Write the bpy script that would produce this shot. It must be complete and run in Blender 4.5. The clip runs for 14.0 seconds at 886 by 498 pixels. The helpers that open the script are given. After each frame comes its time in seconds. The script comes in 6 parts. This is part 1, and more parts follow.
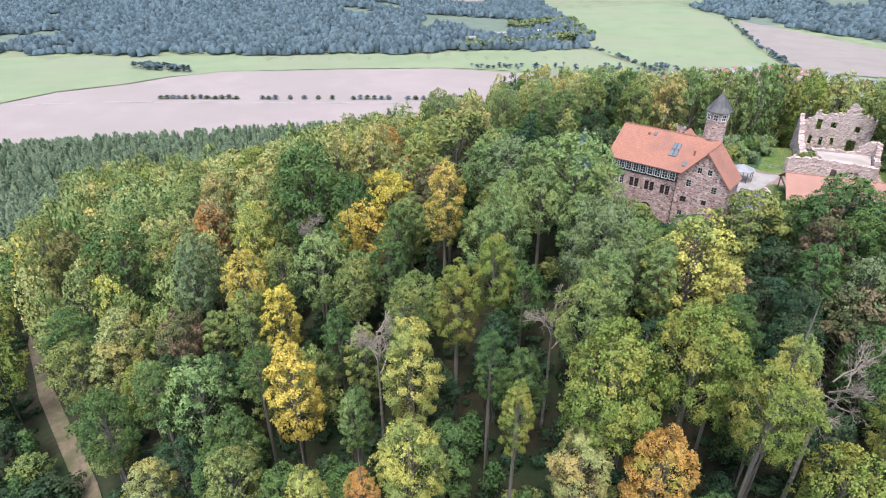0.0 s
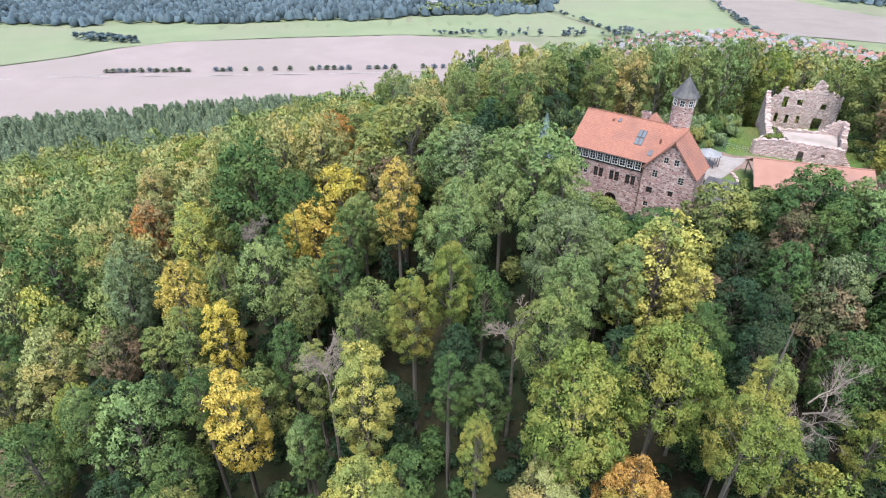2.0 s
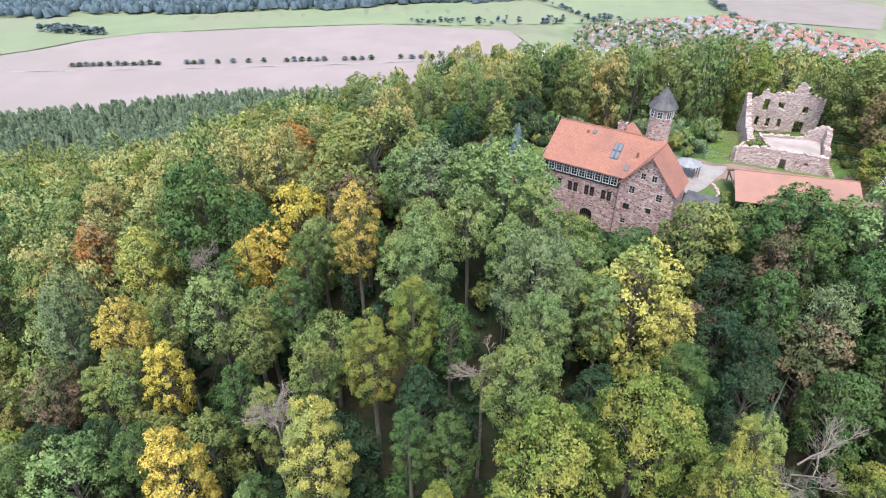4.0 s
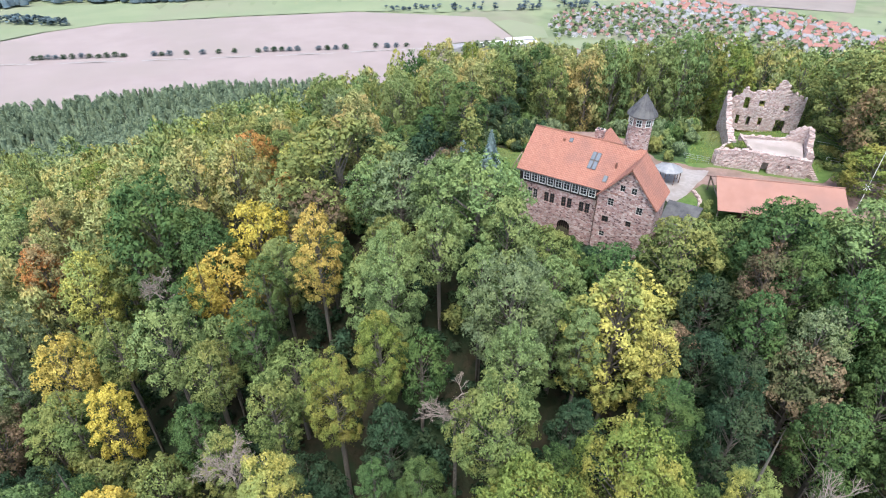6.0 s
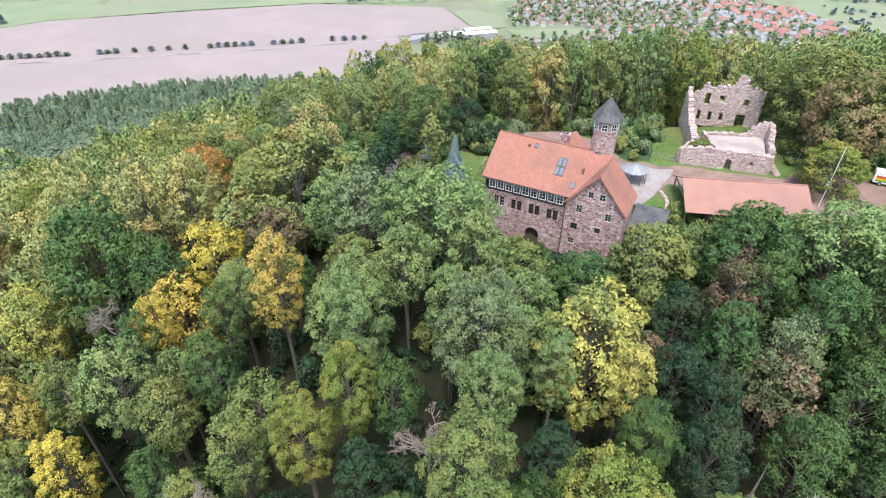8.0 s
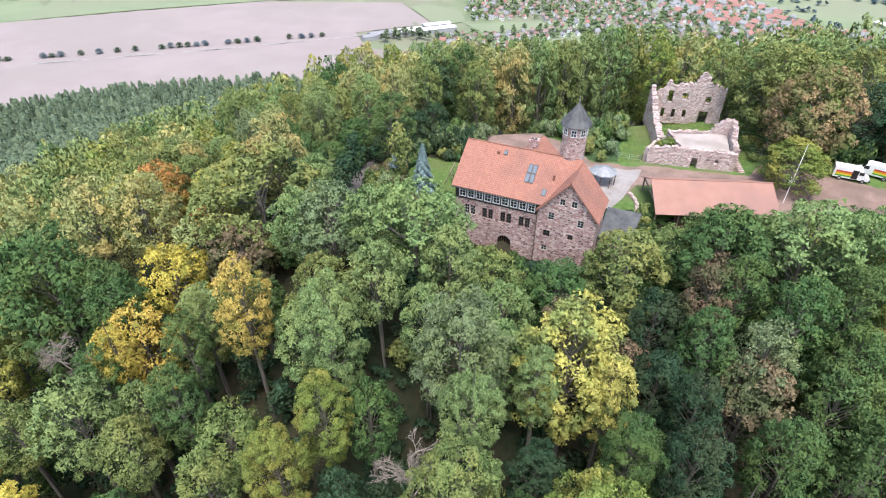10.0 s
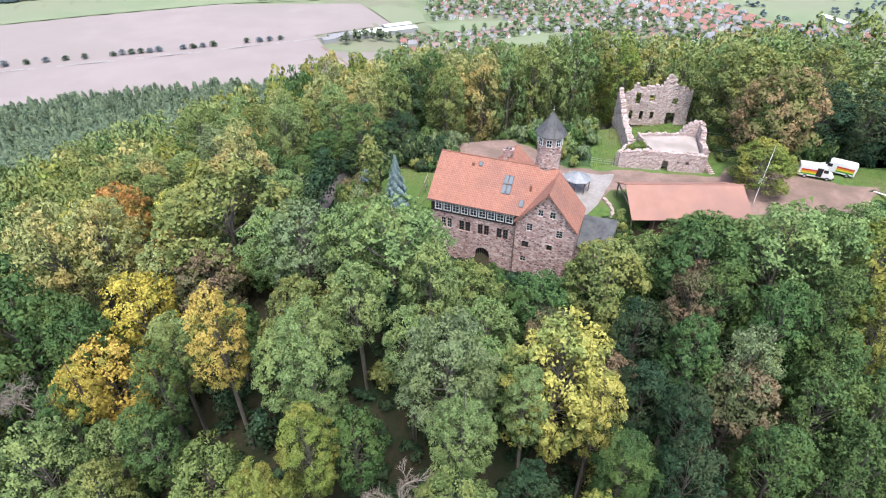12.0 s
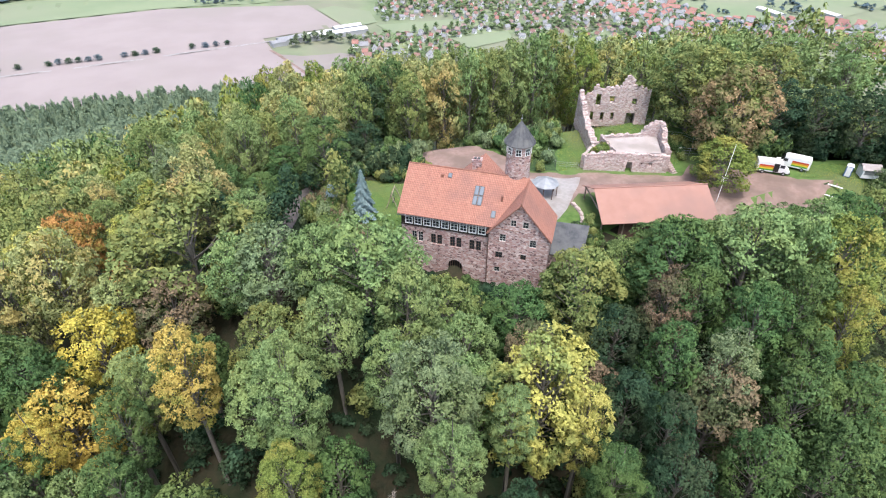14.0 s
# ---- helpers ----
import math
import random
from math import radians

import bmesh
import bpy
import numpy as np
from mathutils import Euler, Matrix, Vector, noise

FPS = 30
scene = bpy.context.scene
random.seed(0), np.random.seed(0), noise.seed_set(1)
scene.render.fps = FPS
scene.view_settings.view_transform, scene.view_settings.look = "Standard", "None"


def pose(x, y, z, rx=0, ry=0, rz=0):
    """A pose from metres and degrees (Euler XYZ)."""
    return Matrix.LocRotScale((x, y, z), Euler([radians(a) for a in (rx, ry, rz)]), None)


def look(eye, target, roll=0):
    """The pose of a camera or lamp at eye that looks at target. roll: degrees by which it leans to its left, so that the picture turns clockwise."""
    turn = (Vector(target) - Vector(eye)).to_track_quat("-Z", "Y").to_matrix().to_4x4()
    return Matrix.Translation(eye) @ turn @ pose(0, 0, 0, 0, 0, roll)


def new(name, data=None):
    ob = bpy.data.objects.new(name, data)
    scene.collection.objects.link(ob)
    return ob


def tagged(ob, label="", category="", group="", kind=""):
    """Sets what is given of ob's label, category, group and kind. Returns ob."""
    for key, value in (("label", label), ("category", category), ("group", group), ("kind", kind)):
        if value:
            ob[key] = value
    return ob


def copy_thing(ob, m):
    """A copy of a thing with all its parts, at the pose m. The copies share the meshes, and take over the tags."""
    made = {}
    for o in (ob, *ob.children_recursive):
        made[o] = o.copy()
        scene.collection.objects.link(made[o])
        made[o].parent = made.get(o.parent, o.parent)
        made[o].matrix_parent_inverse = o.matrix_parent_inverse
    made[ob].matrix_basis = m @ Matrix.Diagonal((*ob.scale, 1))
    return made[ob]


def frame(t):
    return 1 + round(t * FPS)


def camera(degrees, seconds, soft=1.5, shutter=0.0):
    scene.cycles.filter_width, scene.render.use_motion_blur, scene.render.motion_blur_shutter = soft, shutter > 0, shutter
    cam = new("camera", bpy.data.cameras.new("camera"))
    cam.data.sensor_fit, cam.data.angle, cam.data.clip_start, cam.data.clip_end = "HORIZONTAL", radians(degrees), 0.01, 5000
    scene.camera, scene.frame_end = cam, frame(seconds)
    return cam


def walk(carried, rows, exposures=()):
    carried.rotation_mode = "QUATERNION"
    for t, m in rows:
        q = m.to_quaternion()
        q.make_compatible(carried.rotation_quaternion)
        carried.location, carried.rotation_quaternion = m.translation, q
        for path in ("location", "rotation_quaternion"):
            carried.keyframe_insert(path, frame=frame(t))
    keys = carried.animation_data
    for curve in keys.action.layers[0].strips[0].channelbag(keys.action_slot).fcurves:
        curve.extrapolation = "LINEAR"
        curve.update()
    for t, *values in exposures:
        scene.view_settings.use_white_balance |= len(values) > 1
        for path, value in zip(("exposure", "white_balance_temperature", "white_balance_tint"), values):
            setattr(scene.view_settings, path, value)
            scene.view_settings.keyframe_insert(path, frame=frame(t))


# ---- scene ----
cam = camera(76.3, 14.0, soft=1.1)
METRES, EYE, TILT, LEAN, TURN = 40.0, 43.0, -29.0, 0.0, 0.0
ROWS = [
    (0.0, 0.0, 0.0, 0.0, 0.0, 0.0, -0.0),
    (0.5, 0.0108, 0.0387, 0.0336, -0.05, -0.91, 0.02),
    (1.0, 0.0247, 0.0778, 0.0677, -0.26, -1.85, 0.16),
    (1.5, 0.0447, 0.1187, 0.1018, -1.39, -2.74, 0.84),
    (2.0, 0.0633, 0.159, 0.138, -3.08, -3.3, 1.73),
    (2.5, 0.085, 0.1992, 0.1722, -3.35, -3.62, 1.88),
    (3.0, 0.1078, 0.2394, 0.2057, -3.79, -3.92, 2.14),
    (3.5, 0.1314, 0.2793, 0.239, -4.4, -4.24, 2.49),
    (6.0, 0.2155, 0.4528, 0.3805, -6.7, -6.02, 3.8),
    (6.5, 0.2244, 0.478, 0.4024, -8.12, -6.39, 4.57),
    (7.0, 0.2297, 0.5003, 0.423, -8.94, -6.7, 5.01),
    (9.5, 0.241, 0.5798, 0.5066, -12.83, -8.14, 7.12),
    (10.0, 0.2392, 0.5944, 0.5213, -13.88, -8.3, 7.66),
    (10.5, 0.2375, 0.6091, 0.5356, -14.88, -8.46, 8.16),
    (11.0, 0.2348, 0.6235, 0.5501, -15.84, -8.67, 8.66),
    (11.5, 0.2299, 0.6375, 0.5641, -16.65, -8.79, 9.06),
    (12.0, 0.2255, 0.6516, 0.5785, -17.46, -8.94, 9.47),
    (12.5, 0.2215, 0.6662, 0.593, -18.28, -9.12, 9.9),
    (13.0, 0.2184, 0.6809, 0.6075, -19.9, -9.43, 10.7),
    (13.5, 0.2137, 0.6966, 0.6222, -21.15, -9.72, 11.3),
    (14.0, 0.2103, 0.7117, 0.6359, -21.94, -9.92, 11.68),
]
walk(cam, [(t, pose(0, 0, EYE, TILT, LEAN, TURN) @ pose(METRES * x, METRES * y, METRES * z, 90 + pitch, roll, yaw)) for t, x, y, z, yaw, pitch, roll in ROWS])

# ---- light: bright overcast day ----
world = bpy.data.worlds.new("overcast_sky")
scene.world = world
world.use_nodes = True
wn = world.node_tree.nodes
sky = wn.new("ShaderNodeTexSky")
sky.sky_type = "NISHITA"
sky.sun_disc = False
sky.sun_elevation, sky.sun_rotation = radians(69), radians(191)
sky.dust_density, sky.ozone_density = 3.0, 1.0
world.node_tree.links.new(sky.outputs[0], wn["Background"].inputs[0])
wn["Background"].inputs[1].default_value = 0.15
sun = new("sun", bpy.data.lights.new("sun", "SUN"))
sun.data.energy, sun.data.angle, sun.data.color = 1.5, radians(24), (0.985, 0.975, 0.98)
sun.matrix_world = look((-12, -60, 160), (0, 0, 0))
scene.view_settings.exposure = 1.3


# ---- materials ----
def mat(name, a, b, scale=1.0, rough=0.85, bump=0.0, bump_scale=8.0, c=None, big=0.0, metal=0.0, island=0.0, spec=0.3, coords="Object"):
    """Two colours mixed by a fine noise, stained by a slow one, with relief."""
    m = bpy.data.materials.new(name)
    m.use_nodes = True
    n, l = m.node_tree.nodes, m.node_tree.links
    p = n["Principled BSDF"]
    p.inputs["Roughness"].default_value, p.inputs["Metallic"].default_value = rough, metal
    p.inputs["Specular IOR Level"].default_value = spec
    tc = n.new("ShaderNodeTexCoord")
    t1 = n.new("ShaderNodeTexNoise")
    t1.inputs["Scale"].default_value, t1.inputs["Detail"].default_value = scale, 6
    l.new(tc.outputs[coords], t1.inputs["Vector"])
    r = n.new("ShaderNodeValToRGB")
    r.color_ramp.elements[0].position, r.color_ramp.elements[1].position = 0.35, 0.65
    r.color_ramp.elements[0].color, r.color_ramp.elements[1].color = (*a, 1), (*b, 1)
    l.new(t1.outputs[0], r.inputs[0])
    out = r.outputs[0]
    if c:
        t2 = n.new("ShaderNodeTexNoise")
        t2.inputs["Scale"].default_value, t2.inputs["Detail"].default_value = big or scale * 0.12, 3
        l.new(tc.outputs[coords], t2.inputs["Vector"])
        r2 = n.new("ShaderNodeValToRGB")
        r2.color_ramp.elements[0].position, r2.color_ramp.elements[1].position = 0.45, 0.65
        l.new(t2.outputs[0], r2.inputs[0])
        mx = n.new("ShaderNodeMixRGB")
        l.new(r2.outputs[0], mx.inputs[0])
        l.new(out, mx.inputs[1])
        mx.inputs[2].default_value = (*c, 1)
        out = mx.outputs[0]
    if island:
        g = n.new("ShaderNodeNewGeometry")
        hs = n.new("ShaderNodeHueSaturation")
        mr = n.new("ShaderNodeMapRange")
        mr.inputs[3].default_value, mr.inputs[4].default_value = 1 - island, 1 + island
        l.new(g.outputs["Random Per Island"], mr.inputs[0])
        l.new(mr.outputs[0], hs.inputs["Value"])
        l.new(out, hs.inputs["Color"])
        out = hs.outputs[0]
    l.new(out, p.inputs["Base Color"])
    if bump:
        t3 = n.new("ShaderNodeTexNoise")
        t3.inputs["Scale"].default_value, t3.inputs["Detail"].default_value = bump_scale, 5
        l.new(tc.outputs[coords], t3.inputs["Vector"])
        bp = n.new("ShaderNodeBump")
        bp.inputs["Strength"].default_value, bp.inputs["Distance"].default_value = bump, 0.1
        l.new(t3.outputs[0], bp.inputs["Height"])
        l.new(bp.outputs[0], p.inputs["Normal"])
    return m


def leaf_mat(name, a, b, c, share=0.5):
    """Leaves: colours a to b from spray to spray, turning to c in patches; light comes through them."""
    m = bpy.data.materials.new(name)
    m.use_nodes = True
    n, l = m.node_tree.nodes, m.node_tree.links
    n.remove(n["Principled BSDF"])
    out = n["Material Output"]
    oi, g = n.new("ShaderNodeObjectInfo"), n.new("ShaderNodeNewGeometry")
    fine, slow = n.new("ShaderNodeTexNoise"), n.new("ShaderNodeTexNoise")
    fine.inputs["Scale"].default_value, fine.inputs["Detail"].default_value = 0.75, 2
    slow.inputs["Scale"].default_value, slow.inputs["Detail"].default_value = 0.22, 3
    l.new(g.outputs["Position"], fine.inputs["Vector"])
    l.new(g.outputs["Position"], slow.inputs["Vector"])
    blend = n.new("ShaderNodeMath")
    blend.operation = "MULTIPLY_ADD"
    blend.inputs[1].default_value = 0.32
    l.new(g.outputs["Random Per Island"], blend.inputs[0])
    l.new(fine.outputs[0], blend.inputs[2])
    r = n.new("ShaderNodeValToRGB")
    r.color_ramp.elements[0].position, r.color_ramp.elements[1].position = 0.38, 0.78
    r.color_ramp.elements[0].color, r.color_ramp.elements[1].color = (*a, 1), (*b, 1)
    l.new(blend.outputs[0], r.inputs[0])
    r2 = n.new("ShaderNodeValToRGB")
    r2.color_ramp.elements[0].position, r2.color_ramp.elements[1].position = 0.62 - share * 0.3, 0.75 - share * 0.3
    l.new(slow.outputs[0], r2.inputs[0])
    mx = n.new("ShaderNodeMixRGB")
    l.new(r2.outputs[0], mx.inputs[0])
    l.new(r.outputs[0], mx.inputs[1])
    mx.inputs[2].default_value = (*c, 1)
    hs = n.new("ShaderNodeHueSaturation")
    mr, mv = n.new("ShaderNodeMapRange"), n.new("ShaderNodeMapRange")
    mr.inputs[3].default_value, mr.inputs[4].default_value = 0.485, 0.515
    mv.inputs[3].default_value, mv.inputs[4].default_value = 0.72, 1.3
    l.new(oi.outputs["Random"], mr.inputs[0])
    l.new(g.outputs["Random Per Island"], mv.inputs[0])
    l.new(mr.outputs[0], hs.inputs["Hue"])
    l.new(mv.outputs[0], hs.inputs["Value"])
    l.new(mx.outputs[0], hs.inputs["Color"])
    d, tr, ms = n.new("ShaderNodeBsdfDiffuse"), n.new("ShaderNodeBsdfTranslucent"), n.new("ShaderNodeMixShader")
    l.new(hs.outputs[0], d.inputs[0])
    l.new(hs.outputs[0], tr.inputs[0])
    ms.inputs[0].default_value = 0.22
    l.new(d.outputs[0], ms.inputs[1])
    l.new(tr.outputs[0], ms.inputs[2])
    l.new(ms.outputs[0], out.inputs[0])
    return m


LEAF = {
    "green": leaf_mat("leaves_green", (0.052, 0.101, 0.040), (0.097, 0.164, 0.063), (0.114, 0.174, 0.060)),
    "light": leaf_mat("leaves_light_green", (0.129, 0.196, 0.078), (0.212, 0.295, 0.120), (0.228, 0.295, 0.112)),
    "lime": leaf_mat("leaves_lime_green", (0.124, 0.176, 0.046), (0.206, 0.263, 0.072), (0.288, 0.284, 0.077)),
    "yellow": leaf_mat("leaves_yellow", (0.395, 0.322, 0.072), (0.565, 0.460, 0.106), (0.289, 0.316, 0.085), 0.15),
    "lemon": leaf_mat("leaves_lemon", (0.307, 0.307, 0.081), (0.456, 0.430, 0.125), (0.250, 0.303, 0.103), 0.5),
    "gold": leaf_mat("leaves_golden", (0.379, 0.304, 0.085), (0.479, 0.392, 0.107), (0.278, 0.292, 0.072), 0.35),
    "orange": leaf_mat("leaves_orange", (0.403, 0.190, 0.073), (0.470, 0.269, 0.095), (0.336, 0.291, 0.078), 0.4),
    "olive": leaf_mat("leaves_olive", (0.116, 0.171, 0.063), (0.206, 0.259, 0.094), (0.235, 0.259, 0.087)),
    "pale": leaf_mat("leaves_pale_yellow_green", (0.218, 0.258, 0.105), (0.335, 0.366, 0.155), (0.422, 0.366, 0.141)),
    "sage": leaf_mat("leaves_grey_green", (0.122, 0.169, 0.089), (0.201, 0.260, 0.134), (0.191, 0.242, 0.108)),
    "dark": leaf_mat("leaves_dark_green", (0.028, 0.059, 0.034), (0.052, 0.095, 0.052), (0.062, 0.091, 0.048)),
    "brown": leaf_mat("leaves_brown", (0.138, 0.115, 0.076), (0.230, 0.178, 0.110), (0.115, 0.138, 0.068), 0.5),
    "rust": leaf_mat("leaves_rusty", (0.23, 0.185, 0.095), (0.33, 0.255, 0.13), (0.19, 0.205, 0.085), 0.6),
    "conifer": leaf_mat("needles_dark", (0.092, 0.137, 0.092), (0.152, 0.195, 0.126), (0.166, 0.208, 0.126)),
    # far woods: the blue of distance haze is mixed into these leaf colours
    "wood": leaf_mat("hazy_leaves_of_far_woods", (0.080, 0.119, 0.139), (0.107, 0.152, 0.179), (0.110, 0.149, 0.162)),
    "blue": leaf_mat("needles_blue_grey", (0.200, 0.291, 0.305), (0.340, 0.451, 0.475), (0.241, 0.332, 0.326)),
}
BARK = mat("bark_grey", (0.10, 0.09, 0.075), (0.20, 0.18, 0.155), 3, 0.9, 0.5, 12)
TWIG = mat("dead_twigs", (0.24, 0.20, 0.17), (0.36, 0.31, 0.27), 3, 0.9)
# soil colours darkened to carry the shade beneath the trees
SOIL = mat("forest_floor_with_shade", (0.02, 0.024, 0.012), (0.042, 0.034, 0.019), 0.9, 0.95, 0.9, 3, c=(0.018, 0.034, 0.013), big=0.12)
GRASS = mat("grass", (0.07, 0.13, 0.03), (0.105, 0.175, 0.046), 0.9, 0.95, 0.4, 6, c=(0.12, 0.15, 0.055), big=0.12)
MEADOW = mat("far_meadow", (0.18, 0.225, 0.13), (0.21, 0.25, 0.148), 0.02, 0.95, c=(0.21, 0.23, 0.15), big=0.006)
PLOUGH = mat("ploughed_soil", (0.27, 0.225, 0.216), (0.295, 0.248, 0.237), 0.03, 0.95, c=(0.262, 0.225, 0.209), big=0.008)
STUBBLE = mat("pale_stubble", (0.225, 0.195, 0.178), (0.25, 0.22, 0.20), 0.03, 0.95)
VALLEY = mat("valley_ground", (0.14, 0.18, 0.10), (0.21, 0.25, 0.14), 0.03, 0.95, c=(0.20, 0.20, 0.14), big=0.01)
# lightened to the leaf tone, so haze over the shaded gaps is painted in
WOODFLOOR = mat("hazy_floor_of_far_woods", (0.11, 0.145, 0.11), (0.135, 0.17, 0.13), 0.05, 0.95)
GRAVEL = mat("reddish_gravel", (0.225, 0.152, 0.128), (0.27, 0.19, 0.162), 1.2, 0.95, 0.4, 9, c=(0.175, 0.125, 0.102), big=0.22)
VINE = mat("creeping_weeds", (0.03, 0.06, 0.022), (0.06, 0.105, 0.038), 1.6, 0.95, 0.8, 5, c=(0.05, 0.08, 0.028), big=0.2)
PALE = mat("pale_concrete", (0.28, 0.262, 0.25), (0.335, 0.312, 0.30), 1.5, 0.9, 0.2, 9, c=(0.25, 0.225, 0.21), big=0.3)
DIRT = mat("dirt_track", (0.12, 0.095, 0.065), (0.17, 0.135, 0.095), 1.0, 0.95, 0.4, 6, c=(0.085, 0.085, 0.045), big=0.2)
ASPH = mat("worn_asphalt", (0.085, 0.078, 0.075), (0.125, 0.112, 0.108), 1.4, 0.9, 0.2, 20)


def stone_mat(name, cols, size=0.5, joint=(0.31, 0.27, 0.25)):
    """Rubble masonry: stones of several colours in uneven courses, with pale sunk joints."""
    m = bpy.data.materials.new(name)
    m.use_nodes = True
    n, l = m.node_tree.nodes, m.node_tree.links
    p = n["Principled BSDF"]
    p.inputs["Roughness"].default_value, p.inputs["Specular IOR Level"].default_value = 0.92, 0.2
    tc, mp = n.new("ShaderNodeTexCoord"), n.new("ShaderNodeMapping")
    mp.inputs["Scale"].default_value = (1 / size, 1 / size, 1.7 / size)
    l.new(tc.outputs["Object"], mp.inputs[0])
    v1, v2 = n.new("ShaderNodeTexVoronoi"), n.new("ShaderNodeTexVoronoi")
    v2.feature = "DISTANCE_TO_EDGE"
    for v in (v1, v2):
        v.inputs["Scale"].default_value = 1.0
        l.new(mp.outputs[0], v.inputs["Vector"])
    sp = n.new("ShaderNodeSeparateColor")
    l.new(v1.outputs["Color"], sp.inputs[0])
    r = n.new("ShaderNodeValToRGB")
    r.color_ramp.interpolation = "CONSTANT"
    while len(r.color_ramp.elements) < len(cols):
        r.color_ramp.elements.new(0.5)
    for i, (e, col) in enumerate(zip(r.color_ramp.elements, cols)):
        e.position, e.color = i / len(cols), (*col, 1)
    l.new(sp.outputs[0], r.inputs[0])
    nz = n.new("ShaderNodeTexNoise")
    nz.inputs["Scale"].default_value, nz.inputs["Detail"].default_value = 0.45, 5
    l.new(tc.outputs["Object"], nz.inputs["Vector"])
    st = n.new("ShaderNodeMixRGB")
    st.blend_type = "OVERLAY"
    st.inputs[0].default_value = 0.45
    l.new(r.outputs[0], st.inputs[1])
    l.new(nz.outputs[0], st.inputs[2])
    jr = n.new("ShaderNodeValToRGB")
    jr.color_ramp.elements[0].position, jr.color_ramp.elements[1].position = 0.03, 0.09
    l.new(v2.outputs["Distance"], jr.inputs[0])
    mx = n.new("ShaderNodeMixRGB")
    l.new(jr.outputs[0], mx.inputs[0])
    mx.inputs[1].default_value = (*joint, 1)
    l.new(st.outputs[0], mx.inputs[2])
    l.new(mx.outputs[0], p.inputs["Base Color"])
    bp = n.new("ShaderNodeBump")
    bp.inputs["Strength"].default_value, bp.inputs["Distance"].default_value = 0.7, 0.06
    l.new(jr.outputs[0], bp.inputs["Height"])
    l.new(bp.outputs[0], p.inputs["Normal"])
    return m


STONE = stone_mat("red_rubble_stone", ((0.35, 0.21, 0.195), (0.46, 0.31, 0.285), (0.185, 0.115, 0.115), (0.60, 0.485, 0.455), (0.40, 0.245, 0.225), (0.48, 0.38, 0.355)), 0.4, (0.43, 0.34, 0.315))
RUIN = stone_mat("weathered_ruin_stone", ((0.42, 0.31, 0.29), (0.47, 0.37, 0.345), (0.34, 0.245, 0.23), (0.54, 0.46, 0.435), (0.44, 0.33, 0.305), (0.50, 0.43, 0.40)), 0.42, (0.46, 0.375, 0.345))


def tile_mat(name, a, b, c, course=0.34):
    """Clay tiles: courses across the slope and pans along it, with single paler and darker tiles."""
    m = mat(name, a, b, 2.2, 0.8, c=c, big=0.25)
    n, l = m.node_tree.nodes, m.node_tree.links
    tc = n.new("ShaderNodeTexCoord")
    bk = n.new("ShaderNodeTexBrick")
    bk.offset = 0.0
    bk.inputs["Scale"].default_value = 1.0
    bk.inputs["Brick Width"].default_value, bk.inputs["Row Height"].default_value = 0.25, course
    bk.inputs["Mortar Size"].default_value, bk.inputs["Mortar Smooth"].default_value = 0.045, 0.6
    bk.inputs["Color1"].default_value, bk.inputs["Color2"].default_value = (0.93, 0.93, 0.93, 1), (1.07, 1.07, 1.07, 1)
    bk.inputs["Mortar"].default_value = (0.68, 0.68, 0.68, 1)
    l.new(tc.outputs["UV"], bk.inputs["Vector"])
    p = n["Principled BSDF"]
    old = p.inputs["Base Color"].links[0].from_socket
    mu = n.new("ShaderNodeMixRGB")
    mu.blend_type = "MULTIPLY"
    mu.inputs[0].default_value = 1.0
    l.new(old, mu.inputs[1])
    l.new(bk.outputs["Color"], mu.inputs[2])
    l.new(mu.outputs[0], p.inputs["Base Color"])
    bp = n.new("ShaderNodeBump")
    bp.invert = True
    bp.inputs["Strength"].default_value, bp.inputs["Distance"].default_value = 0.6, 0.05
    l.new(bk.outputs["Fac"], bp.inputs["Height"])
    l.new(bp.outputs[0], p.inputs["Normal"])
    return m


TILE = tile_mat("orange_clay_tiles", (0.355, 0.158, 0.115), (0.405, 0.195, 0.142), (0.31, 0.155, 0.12))
SHEET = mat("salmon_sheet_roofing", (0.30, 0.158, 0.122), (0.335, 0.182, 0.142), 0.5, 0.6, c=(0.265, 0.152, 0.124), big=0.15)
SLATE = mat("dark_slate", (0.06, 0.06, 0.065), (0.10, 0.10, 0.105), 2.5, 0.6, 0.3, 6, c=(0.125, 0.125, 0.122), big=0.5)
FELT = mat("dark_roofing_felt", (0.06, 0.063, 0.068), (0.095, 0.098, 0.104), 2.0, 0.7, 0.3, 6, c=(0.115, 0.118, 0.12), big=0.4)
ZINC = mat("pale_zinc", (0.27, 0.28, 0.29), (0.35, 0.36, 0.37), 1.2, 0.5, metal=0.3)
PALEWOOD = mat("weathered_white_paint", (0.50, 0.49, 0.46), (0.60, 0.59, 0.56), 3, 0.6)
WHITE = mat("white_paint", (0.74, 0.74, 0.72), (0.80, 0.80, 0.79), 3, 0.5)
TIMBER = mat("black_timber", (0.022, 0.018, 0.015), (0.045, 0.036, 0.03), 5, 0.8)
BROWNWOOD = mat("brown_window_wood", (0.10, 0.06, 0.045), (0.16, 0.10, 0.075), 6, 0.7)
WOOD = mat("weathered_wood", (0.26, 0.20, 0.15), (0.38, 0.31, 0.24), 5, 0.85, 0.3, 10)
STEEL = mat("galvanised_steel", (0.42, 0.43, 0.44), (0.52, 0.53, 0.54), 6, 0.45, metal=0.7)
DARKM = mat("dark_interior", (0.015, 0.013, 0.012), (0.03, 0.026, 0.024), 2, 0.9)
RUBBER = mat("black_rubber", (0.02, 0.02, 0.02), (0.035, 0.035, 0.035), 6, 0.8)
